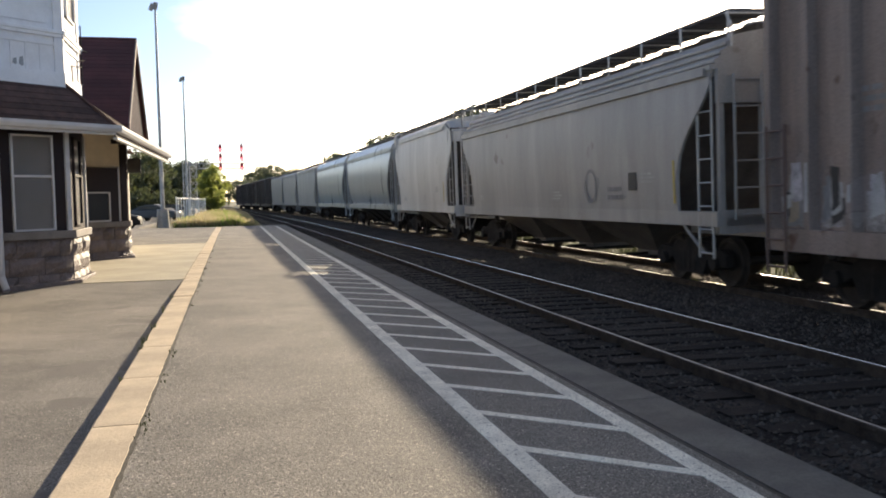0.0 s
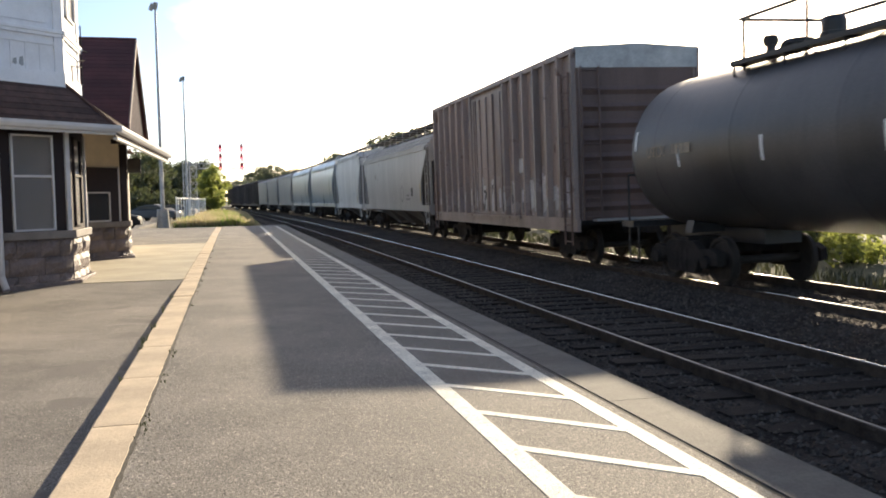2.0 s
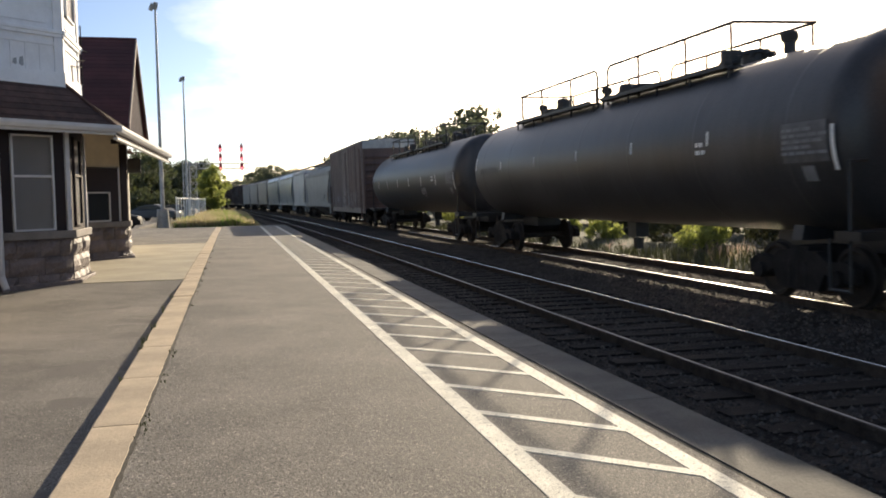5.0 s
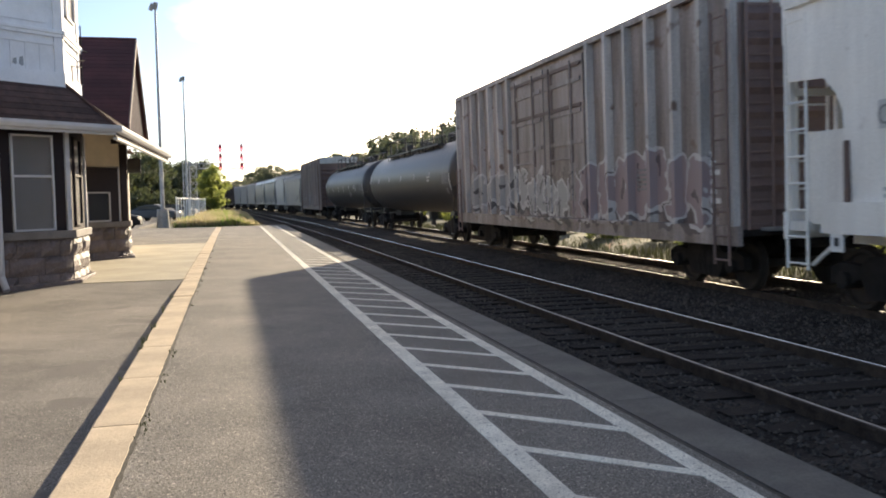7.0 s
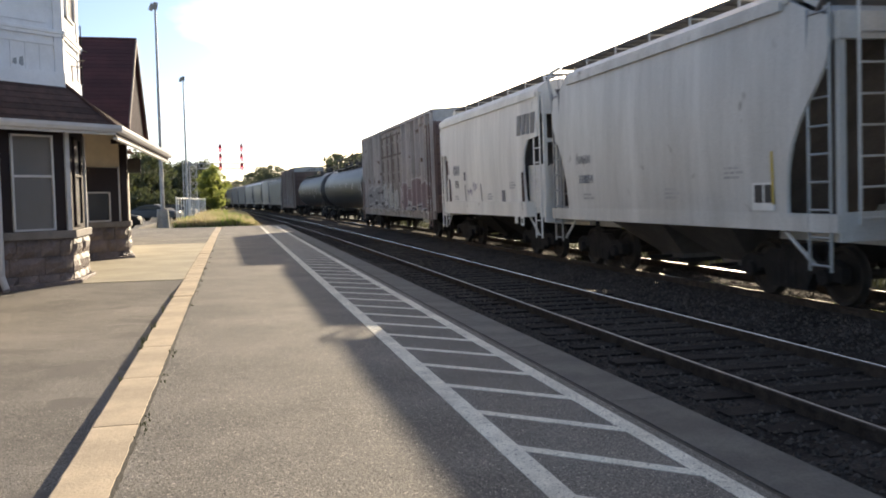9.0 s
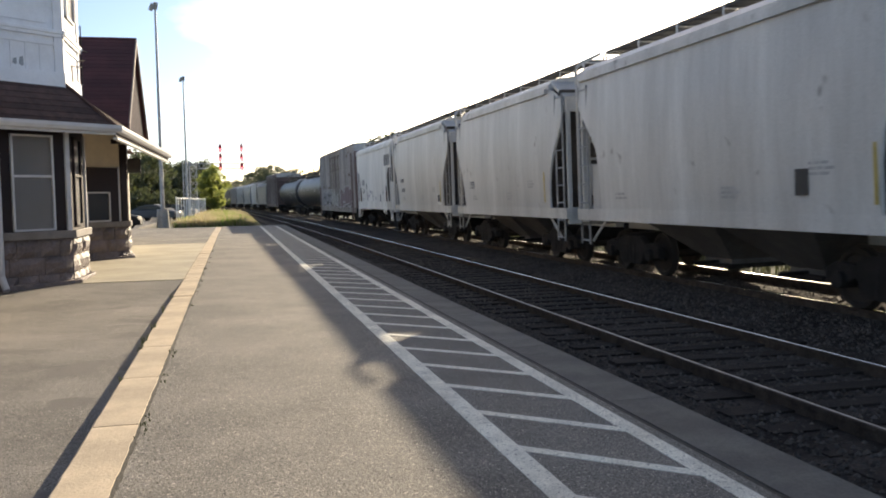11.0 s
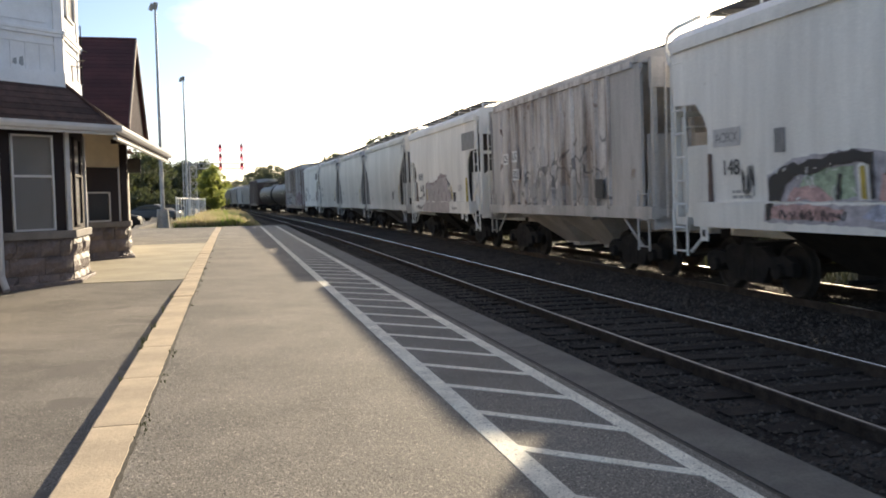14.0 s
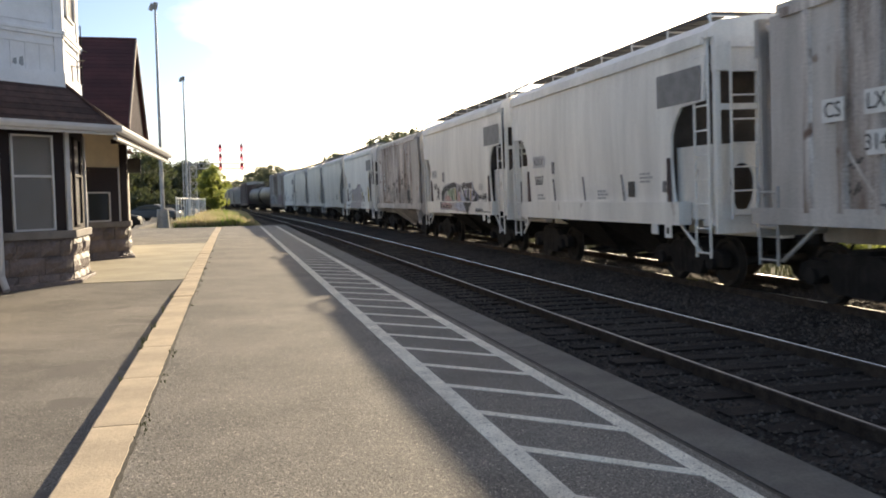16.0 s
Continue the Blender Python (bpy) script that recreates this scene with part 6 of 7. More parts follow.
        part("brake_wheel", bm, M["truck"], car)
        bm = B()
        box(bm, -1.2, 1.2, *sorted((s * (half + 0.06), s * (half + 0.3))), zf - 0.02, zf + 0.03)
        part("crossover_step", bm, M["galv"], car)
    bm = B()
    n = 14
    loft(bm, [[(-1.54, y, ze - 0.02), (-1.52, y, ze + 0.04), (0, y, top + 0.0), (1.52, y, ze + 0.04), (1.54, y, ze - 0.02)] for y in (-half - 0.02, half + 0.02)])
    roof = part("roof", bm, PAINT["rooflite"], car, "galvanised panel roof")
    for i in range(n):
        yy = -half + 2 * half * (i + 0.5) / n
        bm = B()
        loft(bm, [[(-1.5, y, ze + 0.06), (0, y, top + 0.03), (1.5, y, ze + 0.06), (0, y, top - 0.03)] for y in (yy - 0.04, yy + 0.04)])
        part("roof_seam", bm, PAINT["rooflite"], roof)
    bm = B()
    box(bm, -1.44, 1.44, -half, half, zf - 0.1, zf)
    box(bm, -0.3, 0.3, -half, half, 0.72, zf - 0.1)
    for i in range(8):
        yy = -half + length * (i + 0.5) / 8
        box(bm, -1.4, 1.4, yy - 0.08, yy + 0.08, 0.82, zf - 0.1)
    part("underframe", bm, M["truck"], car)
    bars(car, -1.4365, half - 1.6, 2.9, 3, M["faded"], 0.9, 0.07)
    bars(car, -1.4365, -half + 3.6, 2.1, 5, M["faded"], 0.8, 0.05)
    add_trucks(car, length - 3.6, spin)
    coupler(car, half)
    return car


def tank_car(label, length, r=1.44, zc=2.39, spin=True, marked=True):
    car = tagged(new("tank_car"), label, "tank car", "cars of the freight train")
    half = length / 2
    bm = B()
    rings = []
    n = 40
    prof = [(half, 0.02), (half - 0.02, 0.38), (half - 0.09, 0.66), (half - 0.19, 0.83), (half - 0.33, 0.94), (half - 0.5, 0.99), (half - 0.66, 1.0)]
    stations = [(y, k) for y, k in prof] + [(-y, k) for y, k in prof[::-1]]
    for y, k in stations:
        rings.append([(r * k * math.cos(6.28319 * i / n), y, zc + r * k * math.sin(6.28319 * i / n)) for i in range(n)])
    loft(bm, rings)
    shell = part("tank_shell", bm, PAINT["tank"], car, "black tank shell with domed ends", smooth=True)
    for k in range(-3, 4):
        bm = B()
        y = k * (half - 0.9) / 3.2
        loft(bm, [[((r + d) * math.cos(6.28319 * i / n), yy, zc + (r + d) * math.sin(6.28319 * i / n)) for i in range(n)] for yy, d in ((y - 0.05, 0), (y - 0.03, 0.0025), (y + 0.03, 0.0025), (y + 0.05, 0))], cap=False)
        part("weld_band", bm, PAINT["tank"], shell, smooth=True)
    top = zc + r
    for y, h, w in ((5.2, 0.21, 0.28), (-0.4, 0.19, 0.3), (-4.72, 0.22, 0.3)):
        bm = B()
        rod(bm, (0, y, top - 0.05), (0, y, top + h * 0.75), w * 0.85, 14)
        rod(bm, (0, y, top + h * 0.7), (0, y, top + h), w, 14, w * 0.8)
        for k in range(8):
            a = k * 0.785
            rod(bm, (w * math.cos(a), y + w * math.sin(a), top + h * 0.4), (w * math.cos(a), y + w * math.sin(a), top + h * 0.85), 0.03, 5)
        part("manway", bm, M["black"], car, "bolted manway cover")
    for y, h, w in ((4.36, 0.42, 0.19), (0.36, 0.3, 0.21), (-3.95, 0.36, 0.2)):
        bm = B()
        loft(bm, [[(k * w * math.cos(j * 0.5236), y + k * w * math.sin(j * 0.5236), top + z) for j in range(12)] for k, z in ((0.85, -0.06), (0.85, h * 0.25), (1.15, h * 0.27), (1.15, h * 0.4), (0.98, h * 0.42), (1.0, h * 0.8), (0.85, h * 0.95), (0.5, h))])
        part("valve_bonnet", bm, M["black"], car, "domed valve bonnet")
    for y, h, w in ((5.97, 0.4, 0.085), (1.5, 0.35, 0.085), (-5.67, 0.37, 0.1)):
        bm = B()
        rod(bm, (0, y, top - 0.05), (0, y, top + h), w, 10)
        rod(bm, (0, y, top + h * 0.58), (0, y, top + h * 0.9), w + 0.035, 10, w + 0.055)
        rod(bm, (0, y, top + h * 0.9), (0, y, top + h), w + 0.03, 10)
        part("relief_valve", bm, M["black"], car, "flanged relief valve")
    for y, h in ((5.55, 0.12), (4.8, 0.1), (-0.85, 0.13), (-5.1, 0.15), (2.6, 0.05), (-2.2, 0.05)):
        bm = B()
        rod(bm, (0.05, y, top - 0.04), (0.05, y, top + h), 0.05, 8)
        rod(bm, (-0.06, y, top + h * 0.7), (0.14, y, top + h * 0.7), 0.03, 6)
        part("valve", bm, M["black"], car)
    rz = top + 0.6
    for y0, y1, outer in ((-5.3, -0.26, -1), (0.28, 5.66, 1)):
        walkway = B()
        for s in (-1, 1):
            box(walkway, *sorted((s * 0.62, s * 0.98)), y0, y1, top - 0.14, top - 0.128)
            box(walkway, *sorted((s * 0.965, s * 0.98)), y0, y1, top - 0.16, top - 0.085)
            for i in range(5):
                yy = y0 + (y1 - y0) * i / 4
                rod(walkway, (s * 0.9, yy, top - 0.36), (s * 0.9, yy, top - 0.13), 0.022, 5)
                rod(walkway, (s * 0.95, yy, top - 0.15), (s * 0.6, yy, top - 0.15), 0.018, 5)
        wk = part("walkway", walkway, M["black"], car, "grated walkway beside the manways")
        inner, end = (y1, y0) if outer < 0 else (y0, y1)
        for s in (-1, 1):
            x = s * 0.78
            bm = B()
            rod(bm, (x, end, rz), (x, inner + outer * 0.16, rz), 0.028, 6)
            rod(bm, (x, inner + outer * 0.16, rz), (x, inner + outer * 0.04, rz - 0.06), 0.028, 6)
            rod(bm, (x, inner + outer * 0.04, rz - 0.06), (x, inner, rz - 0.18), 0.028, 6)
            rod(bm, (x, inner, rz - 0.18), (x, inner, top - 0.25), 0.028, 6)
            part("handrail", bm, M["black"], wk, "bent pipe handrail")
            for k in (0.3, 0.68, 0.98):
                yy = inner + (end - inner) * k
                bm = B()
                rod(bm, (x, yy, top - 0.25), (x, yy, rz), 0.03, 6)
                part("rail_post", bm, M["black"], wk)
        bm = B()
        rod(bm, (-0.78, end, rz), (0.78, end, rz), 0.028, 6)
        part("cross_rail", bm, M["black"], wk)
    for s in (-1, 1):
        bm = B()
        box(bm, -1.42, 1.42, *sorted((s * (half + 0.05), s * (half - 0.45))), 0.98, 1.1)
        box(bm, -0.35, 0.35, *sorted((s * (half + 0.05), s * (half - 3.2))), 0.72, 0.98)
        prism(bm, [(-1.0, 0.9), (1.0, 0.9), (0.95, 1.12), (0.6, 1.06), (0, 0.98), (-0.6, 1.06), (-0.95, 1.12)], 1, *sorted((s * (half - 1.7), s * (half - 1.95))))
        part("end_sill", bm, M["black"], car, bevel=0.01)
        bm = B()
        for x in (-1.38, 1.38):
            rod(bm, (x, s * (half - 0.2), 1.0), (x, s * (half - 0.2), 2.0), 0.022, 5)
            rod(bm, (x, s * (half - 0.2), 0.3), (x, s * (half - 0.2), 1.0), 0.022, 5)
            rod(bm, (x, s * (half - 0.6), 0.3), (x, s * (half - 0.6), 1.0), 0.022, 5)
            rod(bm, (x, s * (half - 0.2), 0.32), (x, s * (half - 0.6), 0.32), 0.022, 5)
        rod(bm, (-1.38, s * (half - 0.2), 2.0), (1.38, s * (half - 0.2), 2.0), 0.022, 5)
        part("end_rail", bm, M["black"], car)
    # Stripes and small stencils on the shell's side.
    def on_shell(name, y, wide, a0, a1, material, label=""):
        """A thin sheet that follows the shell from angle a0 to a1 (degrees)."""
        bm = B()
        lo, hi = r + 0.004, r + 0.009
        loft(bm, [[(lo * math.cos(a), y - wide / 2, zc + lo * math.sin(a)), (hi * math.cos(a), y - wide / 2, zc + hi * math.sin(a)), (hi * math.cos(a), y + wide / 2, zc + hi * math.sin(a)), (lo * math.cos(a), y + wide / 2, zc + lo * math.sin(a))] for a in (radians(a0 + (a1 - a0) * i / 6) for i in range(7))])
        return part(name, bm, material, car, label)
    for y in (6.6, 4.12, 1.58, -0.86, -3.3, -5.8) if marked else (5.75, 2.91, 0.1, -2.7, -5.5):
        on_shell("reflector_stripe", y, 0.07, *((177, 192) if marked else (171, 180)), M["placard"], "white reflective stripe")
    for y, a0, a1 in ((half - 0.68, 163, 178), (-half + 0.44, 176, 200)):
        on_shell("reflector_stripe", y, 0.075, a0, a1, M["placard"], "long white reflective stripe")
    lettering("UTLX", 0.2, M["tantext"] if marked else M["faintpanel"], car, -r - 0.012, half - 1.5, zc - 0.1)
    bars(car, -r - 0.012, half - 2.1, zc + 0.1, 1, M["tantext"] if marked else M["faintpanel"], 0.85, 0.17)
    bars(car, -r - 0.012, -5.14, zc + 0.06, 2, M["placard"], 0.36, 0.07)
    on_shell("data_panel", -half + 1.04, 0.98, 173, 195, M["faintpanel"], "faint grey panel of small print")
    bars(car, -r - 0.013, -half + 1.5, zc + 0.1, 5, M["faded"], 0.9, 0.045)
    on_shell("placard_holder", -half + 1.02, 0.26, 197, 206, M["faded"], "small grey hazard placard")
    if marked:
        rng = random.Random(12)
        for k in range(11):
            low = 197 + rng.uniform(-3, 6)
            on_shell("scrawl", -3.1 - 0.075 * k, rng.uniform(0.02, 0.05), low, low + rng.uniform(4, 12), M["fineprint"], "pale sprayed scrawl")
    bm = B()
    box(bm, -0.16, 0.16, -0.2, 0.2, 0.62, zc - r + 0.1)
    rod(bm, (0, 0, 0.35), (0, 0, 0.6), 0.12, 8)
    part("bottom_outlet", bm, M["black"], car)
    add_trucks(car, length - 3.4, spin)
    coupler(car, half)
    return car


CARS = []


def place(car, front, rear):
    """Notes a car by where its front and rear stand along the track at the clip's start."""
    CARS.append((car, (front + rear) / 2, front - rear))


def add_front_cars():
    for a, b in ((103.3, 117.6), (88.6, 102.6)):
        place(hopper_car("grey covered hopper car near the head of the train", b - a, PAINT["grey"], "curved", 3, spin=False), b, a)
    for a, b in ((119.0, 134.5), (136, 151), (152.5, 167.5), (169, 184)):
        place(box_car("dark brown box car at the head of the train", b - a, PAINT["dark"], 4.75, 14, 1, light_end=False, spin=False), b, a)


add_front_cars()
place(hopper_car("grey covered hopper car with curved sides", 14.6, PAINT["grey"], "curved", 3, spin=False), 87.3, 72.7)
place(hopper_car("pale blue-grey rounded hopper car", 15.3, PAINT["bluegrey"], "round", 4, spin=False), 71.6, 56.3)
place(hopper_car("pale blue-grey rounded hopper car with bright bands", 14.6, PAINT["bluegrey"], "round", 4), 55.2, 40.6)
place(hopper_car("pale grey hopper car with curved ends", 10.4, PAINT["silver"], "curved", 2, sill_mat=PAINT["silver"]), 39.8, 29.4)
H6 = hopper_car("long grey hopper car with weathered plain sides", 15.6, PAINT["grey"], "curved", 3, top=4.42, ridged=True, placards=((-4.84, 1.87, 0.34, 0.34, INK),))
bm = B()
loft(bm, [[(-1.556, -2.85 + k * math.cos(j * 0.2618), 1.81 + k * 1.1 * math.sin(j * 0.2618)) for j in range(24)] for k in (0.26, 0.33)], cap=False)
part("emblem", bm, M["faded"], H6, "round faded emblem ring")
bars(H6, -1.552, -4.06 + 0.35, 1.68 + 0.1, 2, M["faded"], 0.7, 0.09)
place(H6, 28.15, 12.55)
# The end walls get a darker copy of the brown, as painted shade.
BROWN = box_car("weathered brown ribbed box car with a pale roof and sprayed tags", 13.6, PAINT["brown"], 4.98, 17, end_paint=PAINT["brown_end"])
place(BROWN, 11.2, -2.4)
place(tank_car("black tank car with railed walkways on top", 17.8), -4.5, -22.3)
place(tank_car("black tank car with railed walkways and white reflectors", 18.0, marked=False), -24.15, -42.15)
TALL = box_car("tall grey-brown ribbed box car covered in sprayed lettering", 16.7, PAINT["tan"], 5.02, 19, 2, end_paint=PAINT["tan_end"], rib_paint=PAINT["tan_rib"])
bars(TALL, -1.4375, -7.05, 2.3, 7, M["placard"], 0.55, 0.085)
# Raised dark strips imitate the shade of upright recesses in the doors.
for y in (2.05, 0.75, -0.5, -1.75):
    bm = B()
    box(bm, -1.545, -1.532, y - 0.1, y + 0.1, 2.35, 4.55)
    part("door_recess", bm, PAINT["brown_end"], TALL, "dark strip painting recess shade on the doors")
for z in (3.6, 4.5):
    bm = B()
    box(bm, -1.575, -1.55, -2.4, 2.4, z - 0.04, z + 0.04)
    part("door_bar", bm, PAINT["brown_end"], TALL, "dark bar across the doors")
place(TALL, -43.4, -60.1)
G = hopper_car("white two-bay hopper car with dark lettering and numbers", 10.65, PAINT["white"], "wide", 2, [("CSLX", 0.24, 2.95, 2.4, FADED), ("556", 0.24, 2.92, 1.94, INK)],
               slashes=(1.85, 0.02), placards=((2.95, 2.52, 0.76, 0.34, M["patch"]), (-2.15, 1.62, 0.3, 0.36, FADED), (1.9, 2.3, 0.2, 0.28, FADED)), top=4.5, grabs=False)
bm = B()
for k, wd in ((0, 0.34), (0.4, 0.3), (0.74, 0.26), (1.06, 0.34)):
    y = -3.5 - k
    prism(bm, [(y, 3.22), (y - wd + 0.05, 3.22), (y - wd - 0.05, 3.74), (y - 0.1, 3.74)], 0, -1.54, -1.525)
part("large_mark", bm, M["faded"], G, "large dark mark near the roof")
place(G, -61.1, -71.75)
place(hopper_car("grey hopper car with curved ends and dark numbers", 10.25, PAINT["silver"], "curved", 2, [("NAHX", 0.19, 3.05, 2.3, FADED), ("330054", 0.19, 2.95, 1.88, FADED)], top=4.5,
                 placards=((-3.55, 1.56, 0.54, 0.4, M["placard"]), (-3.43, 1.6, 0.2, 0.26, INK), (-3.68, 1.6, 0.2, 0.26, INK))), -72.4, -82.65)
place(hopper_car("grey hopper car with curved ends and side ladders", 9.9, PAINT["silver"], "curved", 2, [("333", 0.24, 2.9, 1.88, FADED)], top=4.46), -83.6, -93.5)
place(hopper_car("pale grey hopper car with smooth curved sides", 10.7, PAINT["silver"], "curved", 2, top=4.46, deep=True, plated=True, placards=((-2.6, 1.75, 0.28, 0.36, INK),)), -94.2, -104.9)
PATCHED = hopper_car("white two-bay hopper car with a painted-over patch", 10.45, PAINT["white"], "wide", 2, stripe="post", marks=[("AOKX", 0.18, 2.95, 2.36, INK), ("5639", 0.24, 2.85, 1.88, INK)],
                 placards=((-2.1, 1.62, 0.28, 0.34, INK), (-4.1, 3.42, 1.5, 0.56, FADED), (3.05, 2.45, 0.8, 0.28, M["patch"])))
place(PATCHED, -105.95, -116.4)


def ragged(bm, x, ys, zs, drop, seed, thick=0.004):
    """A flat painted field with a ragged upper edge given by heights zs at ys, down to the height drop."""
    rng = random.Random(seed)
    top_edge = []
    for (ya, za), (yb, zb) in zip(zip(ys, zs), zip(ys[1:], zs[1:])):
        for k in range(7):
            u = k / 7
            top_edge.append((ya + (yb - ya) * u, za + (zb - za) * u + rng.uniform(-0.05, 0.05)))
    top_edge.append((ys[-1], zs[-1]))
    a = [[bm.verts.new((x - d, y, z)) for y, z in top_edge] for d in (0, thick)]
    b = [[bm.verts.new((x - d, y, drop)) for y, z in top_edge] for d in (0, thick)]
    for i in range(len(top_edge) - 1):
        bm.faces.new((a[1][i], a[1][i + 1], b[1][i + 1], b[1][i]))
        bm.faces.new((a[0][i], a[0][i + 1], a[1][i + 1], a[1][i]))


def stroke(bm, x, y0, z0, y1, z1, wide, thick=0.004):
    """A straight brush stroke on a car's side."""
    d = Vector((y1 - y0, z1 - z0)).normalized()
    n = Vector((-d.y, d.x)) * wide / 2
    prism(bm, [(y0 + n.x, z0 + n.y), (y1 + n.x * 0.8, z1 + n.y * 0.8), (y1 - n.x * 0.8, z1 - n.y * 0.8), (y0 - n.x, z0 - n.y)], 0, x - thick, x)


# The field painted over an older tag, with traces of it showing at the edge.
bm = B()
ragged(bm, -1.5335, (2.3, 2.2, 1.4, 0.8, 0.0, -0.35, -0.85, -1.2, -1.24, -1.66), (1.5, 2.15, 2.2, 2.16, 2.42, 2.5, 2.36, 2.3, 1.9, 1.84), 1.485, 5)
field = part("painted_over_field", bm, M["overpaint"], PATCHED, "grey-brown field painted over a tag")
bm = B()
ragged(bm, -1.602, (2.5, 2.0, -1.0, -1.66), (1.32, 1.47, 1.47, 1.47), 1.09, 6)
part("painted_sill_field", bm, M["overpaint"], field)
bm = B()
rng = random.Random(9)
for k in range(24):
    y = 2.15 - k * 0.14
    z = 2.17 + (0.0 if y > 0.8 else 0.22 * min(1.0, (0.8 - y) / 0.9)) + rng.uniform(-0.04, 0.04)
    stroke(bm, -1.538, y, z, y - rng.uniform(0.1, 0.2), z + rng.uniform(-0.09, 0.09), rng.uniform(0.03, 0.07))
for y, z, h in ((1.6, 1.72, 0.2), (0.85, 1.75, 0.16), (0.1, 1.85, 0.22), (-0.35, 1.7, 0.16), (-0.75, 1.95, 0.24), (-1.0, 1.62, 0.14), (2.2, 1.8, 0.5)):
    stroke(bm, -1.538, y, z - h / 2, y - 0.05, z + h / 2, 0.06)
tagged(part("old_tag", bm, M["oldtag"], PATCHED, "purplish traces of an old tag"), kind="stuff")
bm = B()
stroke(bm, -1.536, -1.78, 2.0, -1.9, 1.56, 0.08)
stroke(bm, -1.541, 1.98, 1.95, 2.0, 1.55, 0.1)
part("yellow_mark", bm, M["yellow"], PATCHED, "yellow painted mark")
bm = B()
for y0, z0, y1, z1 in ((-1.22, 1.98, -1.3, 2.2), (-1.3, 2.2, -1.4, 2.0), (-1.4, 2.0, -1.45, 2.18), (-1.45, 2.18, -1.58, 2.0), (-1.58, 2.0, -1.62, 2.2), (-1.18, 2.08, -1.66, 2.1)):
    stroke(bm, -1.536, y0, z0, y1, z1, 0.022)
tagged(part("scrawl", bm, M["faded"], PATCHED, "thin grey scrawl"), kind="stuff")
RIBS = [("CS", 0.2, 3.4, 2.56, INK), ("LX", 0.2, 2.62, 2.6, INK)]
PLC = ((3.4, 2.65, 0.42, 0.3, M["placard"]), (2.62, 2.69, 0.4, 0.3, M["placard"]), (2.55, 2.2, 0.5, 0.3, M["placard"]), (-2.9, 1.75, 0.4, 0.4, INK))


def stencil_out(car):
    """Moves letters in front of their placards."""
    for o in car.children:
        if o.name.startswith("lettering"):
            o.location.x -= 0.012


for number, front, rear in (("323", -117.4, -127.8), ("3146", -150.9, -161.4)):
    c = hopper_car("weathered grey ribbed hopper car with white placards", front - rear, PAINT["rib"], "ribbed", 2, RIBS + [(number, 0.2, 2.55, 2.11, INK)], top=4.38, placards=PLC, sill_mat=PAINT["ribplain"], roof_mat=PAINT["ribplain"])
    stencil_out(c)
    bm = B()
    rng = random.Random(len(number))
    for k in range(18):
        y, z = 3.75 - 0.09 * (k % 9), 1.55 if k < 9 else 1.95
        stroke(bm, -1.464, y, z + rng.uniform(-0.06, 0.06), y - rng.uniform(0.02, 0.14), z + rng.uniform(0.02, 0.2), 0.028)
    tagged(part("scrawl", bm, INK, c, "black sprayed scrawl below the placards"), kind="stuff")
    place(c, front, rear)
    if number == "323":
        TAGGED = hopper_car("white two-bay hopper car with sprayed tags", 10.35, PAINT["white"], "wide", 2, marks=[("AOKX", 0.16, 3.25, 2.4, FADED), ("148", 0.24, 3.15, 1.9, INK)],
                         placards=((1.9, 2.35, 0.25, 0.34, FADED), (-4.1, 3.42, 1.5, 0.56, FADED), (3.25, 2.48, 0.74, 0.28, M["patch"])))
        place(TAGGED, -128.45, -138.8)
        place(hopper_car("white two-bay hopper car with clean sides", 10.35, PAINT["white"], "wide", 2, [("AOKX", 0.17, 2.95, 2.38, INK), ("5627", 0.22, 2.95, 1.9, INK)],
                         slashes=(1.9, 0.08, -1.87), placards=((-2.2, 1.72, 0.28, 0.3, INK), (-4.1, 3.42, 1.5, 0.56, FADED), (2.95, 2.46, 0.8, 0.28, M["patch"]), (1.95, 2.28, 0.16, 0.28, FADED), (-3.55, 1.75, 0.14, 0.2, FADED))), -139.5, -149.85)

# Sprayed letters on the tagged car, layer over layer.
def sprayed(bm, x, pts, rng, rough=0.016):
    """A painted patch with an uneven edge."""
    edge = []
    for (ya, za), (yb, zb) in zip(pts, pts[1:] + pts[:1]):
        n = max(1, int(math.hypot(yb - ya, zb - za) / 0.09))
        for k in range(n):
            edge.append((ya + (yb - ya) * k / n + rng.uniform(-rough, rough), za + (zb - za) * k / n + rng.uniform(-rough, rough)))
    prism(bm, edge, 0, x - 0.003, x)


def oval(y, z, a, b):
    return [(y + a * math.cos(j * 0.5236), z + b * math.sin(j * 0.5236)) for j in range(12)]


